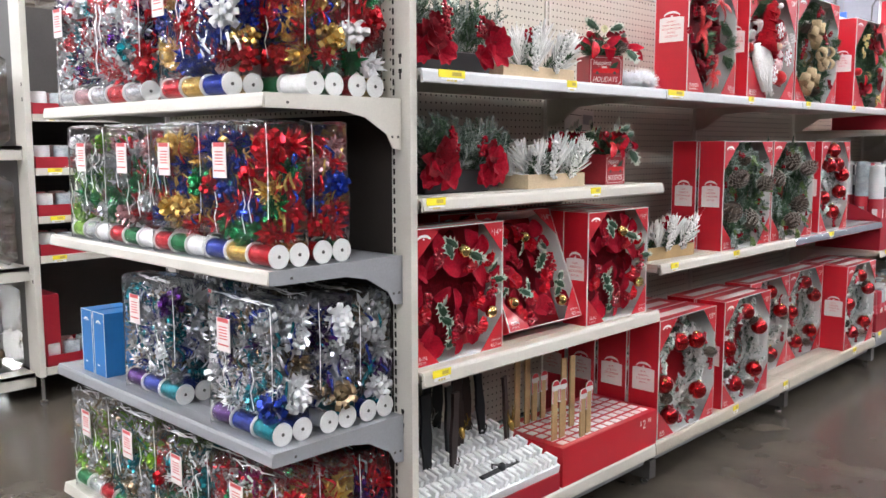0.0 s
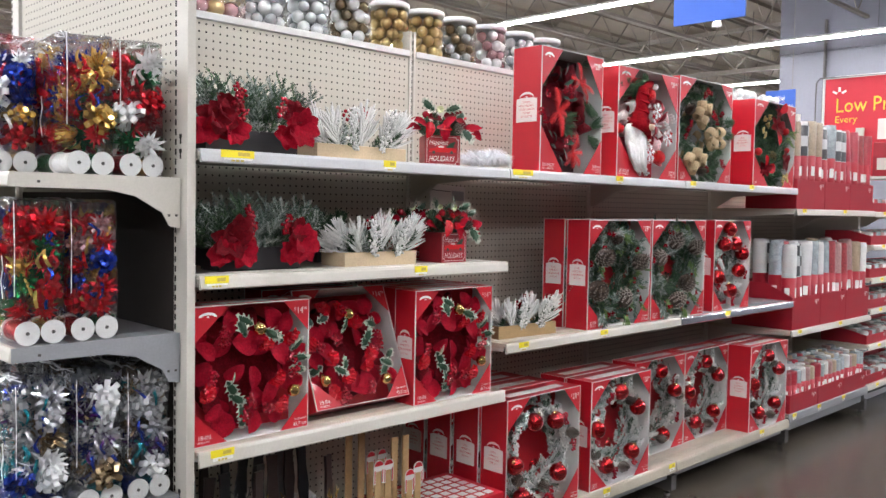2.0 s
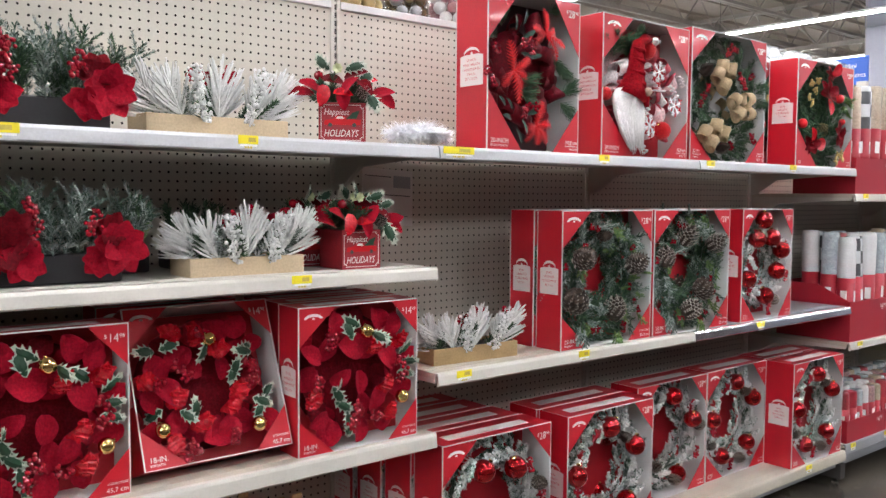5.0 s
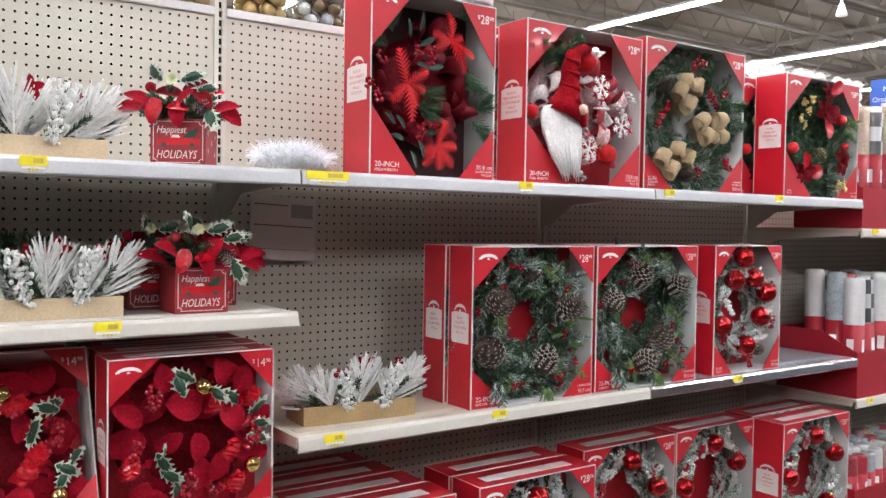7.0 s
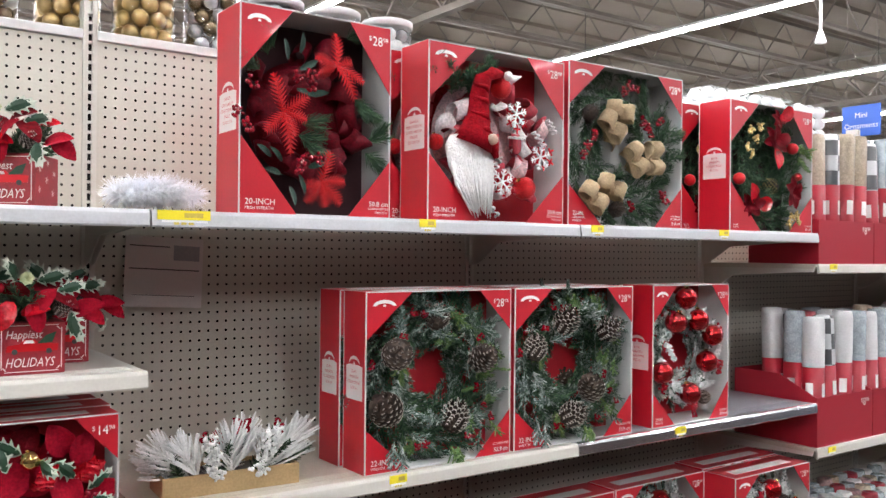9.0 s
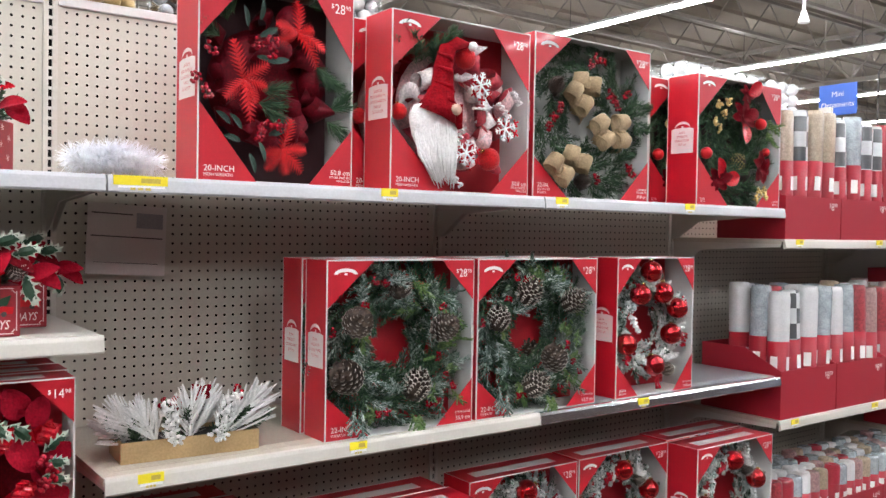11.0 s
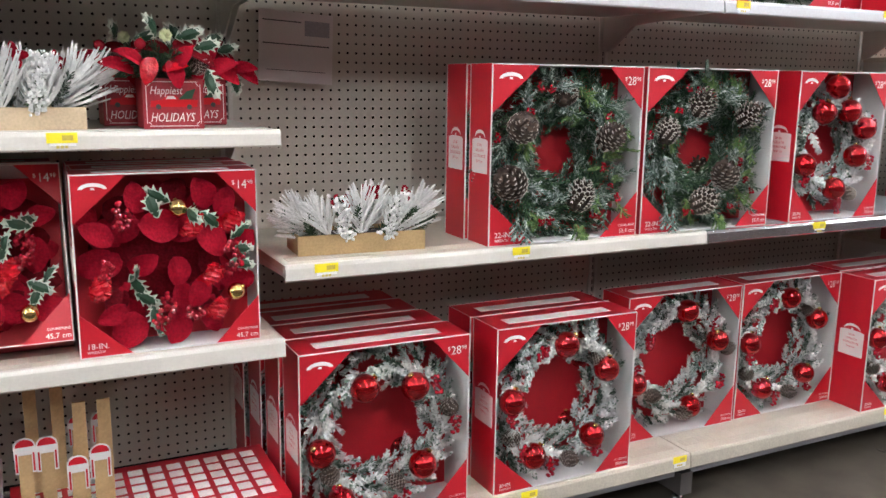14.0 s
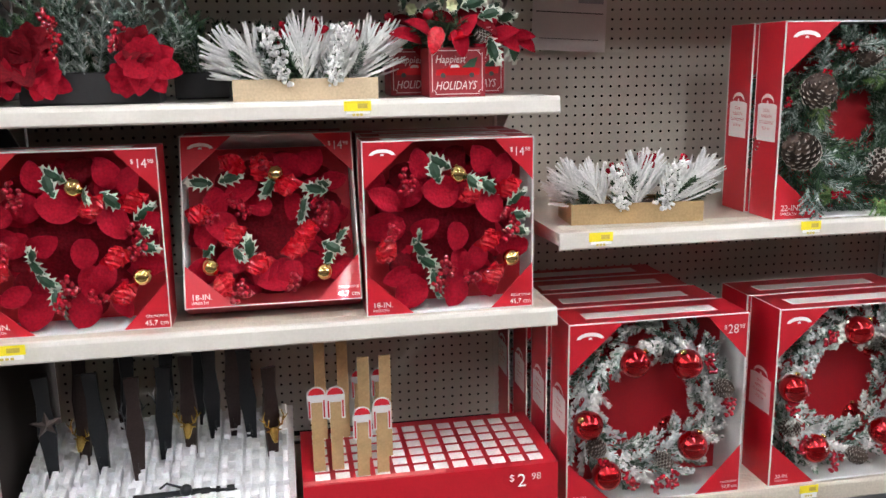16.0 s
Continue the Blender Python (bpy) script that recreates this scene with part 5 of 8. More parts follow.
# ---- potted greens ----
def snowy_fan(g, base, d, n, L, rnd, mi=0, w=0.0024, fan=0.9):
    """A feathery branch: thick flocked needles that leave a stem and sweep upwards."""
    d = Vector(d).normalized()
    s = d.cross(Vector((0, 1, 0))).normalized()
    t = d.cross(s)
    base = Vector(base)
    g.tube([base, base + d * L * 0.5, base + d * L * 0.96], [w * 1.3, w * 1.1, w * 0.5], 5, mi)
    for i in range(n):
        u = (i + rnd.random()) / n
        sd = 1 if i % 2 else -1
        a = sd * rnd.uniform(0.35, 1.0) * fan * (1 - 0.45 * u)
        dn = (d * math.cos(a) + s * math.sin(a) + t * rnd.uniform(-0.3, 0.2)).normalized()
        p = base + d * (L * 0.62 * u)
        q = L * (0.62 - 0.26 * u) * rnd.uniform(0.8, 1.12)
        bend = (d * 0.16 + t * rnd.uniform(-.05, .05)) * q
        k = w * rnd.uniform(0.8, 1.25)
        g.tube([p, p + dn * q * 0.35, p + dn * q * 0.7 + bend * 0.35, p + dn * q + bend], [k * 0.6, k, k * 1.15, k * 0.6], 4, mi)


def crate(e, W, D, H, m=WOOD):
    g = Geo()
    t = 0.006
    g.box((0, 0, 0), (W, t, H), bevel=0.0012)
    g.box((0, D - t, 0), (W, D, H), bevel=0.0012)
    g.box((0, t, 0), (t, D - t, H), bevel=0.0012)
    g.box((W - t, t, 0), (W, D - t, H), bevel=0.0012)
    g.box((t, t, 0), (W - t, D - t, 0.006))
    part("crate", g, m, e, "pale wooden crate")
    part("foam_block", Geo().box((t, t, 0.006), (W - t, D - t, H * 0.8)), DARKM, e)


def snowy_crate(M, W, D, H, seed, label, mm=WOOD, tall=0.12):
    r = random.Random(seed)
    e = thing("flocked_centrepiece", M, label, "artificial plant", "flocked greenery in wooden crates")
    crate(e, W, D, H, mm)
    for k, (px, py, lean, s) in enumerate(((0.20, 0.3, -1.0, 1.0), (0.25, 0.1, -0.55, 0.85), (0.10, 0.6, -1.3, 0.7), (0.50, 0.15, -0.08, 0.95), (0.58, 0.55, 0.22, 0.9), (0.80, 0.2, 0.55, 0.95), (0.84, 0.5, 0.95, 1.0), (0.74, 0.1, 0.1, 0.75))):
        g = Geo()
        snowy_fan(g, (px * W, D * py, H * 0.8), (lean, -0.35 + 0.3 * py, 1.0), 40, tall * s * r.uniform(0.92, 1.05), r, 0, 0.0027, 0.85)
        tagged(part("flocked_fan", g, FLOCK, e, "feathery branch of thick white flocked needles"), kind="stuff")
    for px, dx in ((0.38, -0.35), (0.68, 0.2)):
        g = Geo()
        p, d = Vector((px * W, -0.004, H * 0.75)), Vector((dx, -0.35, 1)).normalized()
        sprig(g, p, d, tall * 0.75, 150, 0.020, 0.0013, 0, r, spread=0.9)
        for j in range(130):
            q = p + d * (tall * 0.78 * j / 130) + Vector((r.gauss(0, 0.009), -0.006 + r.uniform(-.006, .004), r.uniform(-.006, .006)))
            g.ball(q, r.uniform(0.0028, 0.0058), 5, 4, 1)
        part("snow_clump", g, [PINE, FLOCK], e, "green twig with clots of white flock")
    for k in range(14):
        g = Geo()
        x = W * (0.06 + 0.068 * k)
        sprig(g, (x, D * r.uniform(0.1, 0.7), H * 0.8), ((x / W - 0.5) * 1.2 + r.uniform(-.3, .3), -0.4, r.uniform(0.5, 1)), tall * r.uniform(0.4, 0.65), 130, 0.018, 0.0013, 0, r, spread=0.9)
        part("snowy_sprig", g, (SNOW, PINE, PINE, FROST)[k % 4], e)
    berries(e, [(px * W, D * 0.05, H + tall * r.uniform(0.45, 0.62)) for px in (0.30, 0.36, 0.40, 0.83)], 1.1)
    bloom(e, W * 0.60, D * 0.35, H + tall * 0.62, 0.030, VELVET, r, 4, "red_bloom", 0.6, False)
    return e


def poinsettia_pot(M, W, seed, label, tall=0.2):
    """Large velvet petals hanging over a black pot, with pine behind."""
    r = random.Random(seed)
    e = thing("poinsettia_arrangement", M, label, "artificial plant", "poinsettia arrangements")
    g = Geo()
    g.box((W * 0.05, 0.03, 0), (W * 0.95, 0.13, 0.065), bevel=0.004)
    part("pot", g, BLACKP, e, "black rectangular pot")
    for cx, cz, rr in ((0.10, 0.085, 0.064), (0.90, 0.080, 0.064), (0.25, 0.055, 0.052), (0.76, 0.052, 0.050), (0.18, 0.120, 0.048), (0.84, 0.118, 0.045), (0.0, 0.055, 0.05)):
        g = Geo()
        for k in range(8):
            a = k * 0.8 + cx * 4
            s, L = math.sin(a), rr * r.uniform(0.8, 1.1)
            if s < 0:
                L = min(L, (cz - 0.004) / (-s + 0.15))
            petal(g, (0, -0.0002 * k, 0), (math.cos(a), -r.uniform(0.05, 0.6), s), (0, -1, 0.1), L, rr * 0.78, 0, r.uniform(0, 0.25), 6, r.uniform(-0.2, 0.3))
        g.weld((0, 0, 0), 0.16 * rr)
        # Blooms higher up take the darker copy.
        part("bloom", g, VELVET if cz < 0.082 else VELVET_DEEP_SHADE, e, "large red velvet bloom", pose(cx * W, 0.006, cz), smooth=True)
    for k in range(40):
        x = W * r.uniform(0.0, 1.0)
        g = Geo()
        b0 = Vector((x, r.uniform(0.03, 0.12), 0.06))
        dd = Vector(((x / W - 0.5) * 1.4 + r.uniform(-.2, .2), r.uniform(-0.5, 0.3), 1)).normalized()
        L = tall * r.uniform(0.45, 0.75)
        sprig(g, b0, dd, L, 90, 0.02, 0.0015, 0, r)
        for j in range(5):
            s = 1 if j % 2 else -1
            sprig(g, b0 + dd * L * (0.3 + 0.13 * j), dd + Vector((s * 0.8, -0.2, 0)), L * 0.35, 34, 0.012, 0.0013, 0, r)
        part("pine_sprig", g, (FROSTW, PINE, FROST)[k % 3], e)
    berries(e, [(W * 0.30 + r.uniform(-.008, .008), 0.0, 0.10 + k * 0.014) for k in range(6)] + [(W * 0.72, 0.0, 0.12 + k * 0.012) for k in range(3)], 1.1)
    return e


def holiday_box(M, seed, lbl="red printed box planter with a poinsettia bouquet"):
    r = random.Random(seed)
    e = thing("holiday_planter", M, lbl, "artificial plant", "red box planters")
    W, D, H = 0.122, 0.11, 0.104
    part("planter_box", Geo().box((0, 0, 0), (W, D, H), bevel=0.002), mat("barn_red_tin", (0.30, 0.018, 0.028), 0.45, vary=0.22, scale=20), e, "worn red tin box")
    g = Geo()
    t = 0.0014
    for a, b in (((0.012, 0.006), (W - 0.012, 0.006 + t)), ((0.012, H - 0.006 - t), (W - 0.012, H - 0.006)), ((0.006, 0.012), (0.006 + t, H - 0.012)), ((W - 0.006 - t, 0.012), (W - 0.006, H - 0.012))):
        g.box((a[0], -0.0008, a[1]), (b[0], 0.0, b[1]))
    for cx, cz, s in ((0.0125, 0.0125, 45), (W - 0.0125, 0.0125, -45), (0.0125, H - 0.0125, -45), (W - 0.0125, H - 0.0125, 45)):
        g.box((-0.0045, -0.0008, -t / 2), (0.0045, 0.0, t / 2), 0, pose(cx, 0, cz, 0, s, 0))
    write(g, "Happiest", 0.013, 0.072, 0.016, -0.0012, wide=0.80, slant=0.25)
    write(g, "HOLIDAYS", 0.013, 0.016, 0.018, -0.0012, wide=0.72, slant=0.28)
    # small snowflakes printed on the side
    for y, z in ((0.022, 0.035), (0.022, 0.075), (0.055, 0.055), (0.06, 0.09), (0.085, 0.03), (0.09, 0.07)):
        for k in range(3):
            g.box((-0.0005, 0, -0.007), (0.0005, 0.0004, 0.007), 0, pose(W + 0.0002, y, z, 0, 0, 90) @ pose(0, 0, 0, 0, 60 * k + 10, 0))
    part("print", g, LABEL, e, "white slanted lettering, border and snowflakes")
    g = Geo()
    g.plate([(0.014, 0.046), (0.108, 0.046), (0.110, 0.060), (0.074, 0.061), (0.066, 0.069), (0.046, 0.069), (0.038, 0.061), (0.016, 0.058)], -0.0009, 0)
    part("printed_truck", g, MATTEB, e, "bright red printed truck")
    g = Geo()
    g.plate([(0.045, 0.062), (0.066, 0.062), (0.062, 0.068), (0.049, 0.068)], -0.0013, -0.0009)
    part("printed_window", g, LABEL, e, "white printed window")
    g = Geo()
    for cx in (0.030, 0.092):
        g.plate([(cx + 0.0055 * math.cos(a), 0.046 + 0.0055 * math.sin(a)) for a in np.linspace(0, 2 * math.pi, 12, endpoint=False)], -0.0014, -0.0009)
    part("printed_wheel", g, DARKM, e)
    g = Geo().plate([(0.070, 0.061), (0.098, 0.063), (0.106, 0.084), (0.088, 0.078)], -0.0015, -0.0009)
    part("printed_leaf", g, HOLLY, e, "green printed tree")
    for k in range(24):
        g = Geo()
        sprig(g, (W * r.uniform(0.2, 0.8), D * r.uniform(0.2, 0.8), H), (r.uniform(-1, 1), r.uniform(-0.9, 0.5), r.uniform(0.1, 1)), 0.075, 100, 0.024, 0.0013, 0, r)
        part("pine_sprig", g, PINE, e)
    # wide poinsettia petals, most of them lying flat and reaching out sideways
    for x, y, z, a, L in ((-0.35, 0.1, 0.128, 165, 0.062), (-0.15, -0.05, 0.145, 150, 0.055), (0.10, -0.1, 0.122, 250, 0.050), (0.52, -0.1, 0.116, 280, 0.052), (0.62, -0.1, 0.145, 60, 0.052), (0.95, -0.05, 0.150, 330, 0.055),
                          (1.30, 0.1, 0.128, 20, 0.060), (1.42, 0.15, 0.115, 330, 0.052), (0.75, 0.1, 0.178, 20, 0.055), (0.30, 0.3, 0.165, 160, 0.055), (1.0, 0.5, 0.165, 30, 0.05), (0.5, -0.1, 0.128, 10, 0.045)):
        g = Geo()
        t_ = math.radians(a + r.uniform(-12, 12))
        petal(g, (-math.cos(t_) * L / 2, 0, -math.sin(t_) * L / 2), (math.cos(t_), -0.35, math.sin(t_)), (r.uniform(-.4, .4), -0.75, 0.8), L * 1.15, L * 0.72, 0, 0.1, 7, 0.25)
        # Petals high on the bouquet take the darker copy.
        part("poinsettia_petal", g, (VELVET if z < 0.15 else VELVET_DEEP_SHADE) if L > 0.05 else SATIN, e, "red poinsettia petal", pose(x * W, y * D, z), smooth=True)
    for x, z, a, L in ((1.05, 0.125, 300, 0.075), (0.25, 0.185, 140, 0.07), (0.55, 0.185, 20, 0.065), (0.85, 0.165, 15, 0.06)):
        t_ = math.radians(a)
        leaf(e, x * W, -0.010, z, math.cos(t_), math.sin(t_), L)
    pine_cone(e, 0.82 * W, -0.006, 0.118, 0.72, CONE_ME, (50, 20))
    g = Geo()
    for k in range(7):
        petal(g, (0.40 * W, 0.0, 0.190), (math.cos(k * 0.9), -0.5, math.sin(k * 0.9)), (0, -1, 0.2), 0.017, 0.016, 0, 0.3)
    part("cream_rosebud", g, CREAMP, e, "small cream green rosebud", smooth=True)
    bauble(e, 0.0 * W, 0.0, 0.172, 0.012, BERRY)
    bauble(e, 0.75 * W, 0.0, 0.19, 0.011, BERRY)
    return e


def tinsel_heap(M):
    r = random.Random(4)
    e = thing("tinsel_garland", M, "fluffy coiled white and silver tinsel garland lying on the shelf", "garland")
    g = Geo()
    v, f = [], []
    for k in range(3600):
        # strands stand off a cord that lies in two coils
        t = r.random() * 4 * math.pi
        q = 0.75 if t < 2 * math.pi else 0.45
        c = Vector((0.125 + 0.115 * q * math.cos(t), 0.085 + 0.070 * q * math.sin(t), 0.034 + 0.018 * t / 12.6 + 0.006 * math.sin(3 * t)))
        d = Vector((r.gauss(0, 1), r.gauss(0, 1), r.gauss(0, 1))).normalized() * r.uniform(0.028, 0.044)
        s = d.orthogonal().normalized() * 0.0012
        m = c + d * 0.55 + Vector((0, 0, 0.003))
        j = len(v)
        v += [c - s, c + s, m + s, m - s, c + d + s * 0.4, c + d - s * 0.4]
        f += [(j, j + 1, j + 2, j + 3), (j + 3, j + 2, j + 4, j + 5)]
    v = [(x, y, max(0.0006, z)) for x, y, z in v]
    g.add(v, f)
    tagged(part("tinsel", g, TINSEL, e), kind="stuff")
    return e


# ---- gift bows in clear bags ----
def bow_geo(n=26, seed=0):
    """A stick-on bow: narrow pointed loops in tiers, or rounder loops for the last kind."""
    r = random.Random(seed)
    g = Geo()
    tiers = ((6, 7), (32, 7), (60, 6), (84, 2)) if seed < 2 else ((8, 8), (40, 7), (72, 4))
    for ti, (el0, k_) in enumerate(tiers):
        for k in range(k_):
            el = math.radians(el0 + r.uniform(-7, 7))
            a = (k + 0.5 * (ti % 2)) * 2 * math.pi / k_ + r.uniform(-.12, .12)
            d = Vector((math.cos(a) * math.cos(el), math.sin(a) * math.cos(el), math.sin(el))) * r.uniform(0.85, 1.08)
            t = Vector((-math.sin(a), math.cos(a), 0)) * (0.105 if seed < 2 else 0.15)
            nrm = d.cross(t).normalized()
            if seed < 2:
                u = d * 0.5
                v = [-t * 0.35, t * 0.35, u - t + nrm * 0.15, u + t + nrm * 0.15, d, u - t * 0.9 - nrm * 0.12, u + t * 0.9 - nrm * 0.12]
                g.add(v, [(0, 1, 3, 2), (2, 3, 4), (1, 0, 5, 6), (6, 5, 4)])
            else:
                rows = [(0.0, 0.0, 0.3), (0.4, 0.20, 0.9), (0.8, 0.17, 1.0), (0.95, 0.0, 1.0), (0.8, -0.15, 1.0), (0.4, -0.14, 0.8), (0.05, -0.02, 0.3)]
                v = []
                for p, q, w_ in rows:
                    v += [d * p + nrm * q - t * w_, d * p + nrm * q + t * w_]
                g.add(v, [(2 * i, 2 * i + 1, 2 * i + 3, 2 * i + 2) for i in range(6)])
    return g


BOWS = {}
R2 = random.Random(21)


def bow(parent, x, y, z, s, colour, rot):
    key = (colour, R2.randrange(3))
    if key not in BOWS:
        BOWS[key] = bow_geo(28, key[1]).mesh("gift_bow", FOIL[colour])
    part("gift_bow", BOWS[key], None, parent, colour + " foil bow", pose(x, y, z, *rot) @ Matrix.Diagonal((s, s, s, 1)))


SPOOL = {}


def spool(parent, x, y, z, L, colour, r=0.029):
    """A ribbon spool lying along x: white ends and coloured ribbon."""
    if (colour, L) not in SPOOL:
        g = Geo()
        M = pose(0, 0, 0, 0, 90, 0)
        g.lathe([(r, 0.0), (r, 0.003)], 20, 0, M)
        g.lathe([(r * 0.86, 0.003), (r * 0.88, L * 0.5), (r * 0.86, L - 0.003)], 20, 1, M)
        g.lathe([(r, L - 0.003), (r, L)], 20, 0, M)
        g.lathe([(r * 0.16, L + 0.0002), (r * 0.16, L + 0.0012)], 10, 2, M)
        SPOOL[(colour, L)] = g.mesh("ribbon_spool", [WHITE, FOIL[colour], DARKM], False)
    part("ribbon_spool", SPOOL[(colour, L)], None, parent, colour + " ribbon on a white spool", pose(x, y, z))


def bow_bag(M, W, D, H, palette, spools, seed, label, tagx=0.5, shred=()):
    """Clear bag, right end at x = 0, running to -W; front at y = 0."""
    r = random.Random(seed)
    e = thing("bag_of_gift_bows", M, label, "bag of gift bows", "clear bags of gift bows")
    L = W / len(spools)
    rr = min(0.029, D / 4.15)
    for k, c in enumerate(spools):
        for j in range(2):
            spool(e, -(k + 1) * L + 0.001, rr * (1.05 + 2.05 * j), rr, L - 0.002, c if j == 0 else spools[(k + 1) % len(spools)], rr)
    nx = max(2, int(round(W / 0.062)))
    z = rr * 2 + 0.035
    while z < H - 0.055:
        for i in range(nx):
            for y in ((0.03, D - 0.03)):
                s = r.uniform(0.034, 0.056)
                front = y < D / 2
                bow(e, -W * (i + 0.5) / nx + r.uniform(-.012, .012), y + (0.006 if front else -0.006), z + r.uniform(-.012, .012), s, r.choice(palette),
                    (75 + r.uniform(-30, 30), r.uniform(-35, 35), r.uniform(-25, 25) if front else r.uniform(60, 120)))
        z += 0.047
    # loose curls of ribbon
    for c in palette[:3]:
        g = Geo()
        for k in range(9):
            x, z0 = -W * r.uniform(0.1, 0.9), r.uniform(0.08, H - 0.07)
            ribbon(g, [(x, 0.012, z0), (x + r.uniform(-.02, .02), 0.006, z0 + 0.02), (x + r.uniform(-.03, .03), 0.012, z0 + 0.035), (x + r.uniform(-.03, .03), 0.008, z0 + 0.055)], 0.008, (1, 0, 0.3), 0, 8)
        for k in range(4):
            y, z0 = D * r.uniform(0.2, 0.8), r.uniform(0.08, H - 0.07)
            ribbon(g, [(-0.010, y, z0), (-0.004, y + r.uniform(-.02, .02), z0 + 0.02), (-0.012, y + r.uniform(-.02, .02), z0 + 0.04)], 0.008, (0, 1, 0.3), 0, 6)
        part("ribbon_curls", g, FOIL[c], e, c + " foil ribbon curls")
    if shred:
        for c, n_ in shred:
            g = Geo()
            v, f = [], []
            for k in range(n_):
                p = Vector((-W * r.uniform(0.03, 0.97), r.choice((r.uniform(0.006, 0.03), r.uniform(0.006, D - 0.006))), r.uniform(rr * 2 + 0.01, H - 0.03)))
                d = Vector((r.gauss(0, 1), r.gauss(0, 1), r.gauss(0, 1))).normalized() * r.uniform(0.008, 0.016)
                s = d.orthogonal().normalized() * 0.0032
                up = d.cross(s).normalized() * 0.004
                j = len(v)
                v += [p - d - s, p - d + s, p + up - s, p + up + s, p + d - s, p + d + s]
                f += [(j, j + 1, j + 3, j + 2), (j + 2, j + 3, j + 5, j + 4)]
            v = [(min(-0.004, max(-W + 0.004, a_)), min(D - 0.004, max(0.002, b_)), c_) for a_, b_, c_ in v]
            g.add(v, f)
            tagged(part("shredded_foil", g, FOIL[c], e, "short bright " + c + " foil strips"), kind="stuff")
    # one connected film wrap with soft creases
    ring = []
    cr = 0.018
    for cx_, cy_, a0 in ((0.004 - cr, cr - 0.004, -90), (0.004 - cr, D - cr, 0), (-W - 0.002 + cr, D - cr, 90), (-W - 0.002 + cr, cr - 0.004, 180)):
        nx_ = 4
        for j in range(nx_ + 1):
            a_ = math.radians(a0 + 90 * j / nx_)
            ring.append((cx_ + cr * math.cos(a_), cy_ + cr * math.sin(a_)))
    full = []
    for j, p in enumerate(ring):
        q = ring[(j + 1) % len(ring)]
        dist = math.dist(p, q)
        m_ = max(1, int(dist / 0.03))
        full += [(p[0] + (q[0] - p[0]) * t / m_, p[1] + (q[1] - p[1]) * t / m_) for t in range(m_)]
    n, nv = len(full), 12
    v = []
    for k in range(nv + 4):
        u = min(1.0, k / nv)
        shrink = (1.0, 0.93, 0.6, 0.2)[k - nv] if k >= nv else 1.0
        for j, (x, y) in enumerate(full):
            wob = 0.0035 * math.sin(j * 0.9 + k * 0.8 + seed) * math.sin(math.pi * u) + 0.0016 * math.sin(j * 2.1 - k * 1.7)
            cxm, cym = -W / 2, D / 2
            f_ = shrink * (1 - 0.02 * u) + wob / 0.12
            v.append((cxm + (x - cxm) * (shrink * (1 - 0.02 * u)) + wob, cym + (y - cym) * f_, H * u + (0.004 * math.sin(j * 0.8 + seed) if k >= nv else 0) + (0.004 if k > nv else 0)))
    g = Geo().add(v, [(k * n + j, k * n + (j + 1) % n, (k + 1) * n + (j + 1) % n, (k + 1) * n + j) for k in range(nv + 3) for j in range(n)])
    g.f.append(tuple((nv + 3) * n + j for j in range(n)))
    g.m.append(0)
    b = part("clear_bag", g, FILM, e, "crinkled clear plastic bag", smooth=True)
    b.visible_shadow = False
    # Creased seams, plus pale tubes that stand for white glints on the film.
    g = Geo()
    for k in range(6):
        x0 = -W * r.uniform(0.05, 0.7)
        g.tube([(x0, 0.004 + r.uniform(0, .02), H + 0.004), (x0 - 0.03, r.uniform(0, .03), H + 0.010), (x0 - 0.065, r.uniform(0, .04), H + 0.003), (x0 - 0.1, r.uniform(0, .03), H + 0.009)], 0.0014, 4)
    for k in range(3):
        x0, z0 = -W * r.uniform(0.1, 0.9), H * r.uniform(0.5, 0.85)
        g.tube([(x0, -0.0065, z0), (x0 + 0.01, -0.0075, z0 - 0.03), (x0 - 0.006, -0.007, z0 - 0.06), (x0 + 0.006, -0.0068, z0 - 0.10)], 0.0011, 4)
    g.tube([(0.003, 0.0, H * 0.35), (0.006, 0.0, H * 0.7), (0.002, 0.0, H)], 0.0009, 4)
    part("sealed_seam", g, SEAM_GLINT, e, "pale tubes for creased seams and white glints on the film")
    g = Geo().box((-W * tagx - 0.029, -0.012, H * 0.62), (-W * tagx + 0.029, -0.010, H * 0.87))
    t = part("hang_tag", g, LABEL, e, "white and red product tag")
    g = Geo()
    g.box((-W * tagx - 0.024, -0.0126, H * 0.84), (-W * tagx + 0.024, -0.0121, H * 0.87))
    for k in range(5):
        g.box((-W * tagx - 0.018, -0.0126, H * (0.80 - 0.022 * k)), (-W * tagx + 0.018, -0.0121, H * (0.808 - 0.022 * k)))
    g.box((-W * tagx - 0.024, -0.0126, H * 0.665), (-W * tagx + 0.024, -0.0121, H * 0.675))
    part("tag_print", g, REDINK, t)
    return e


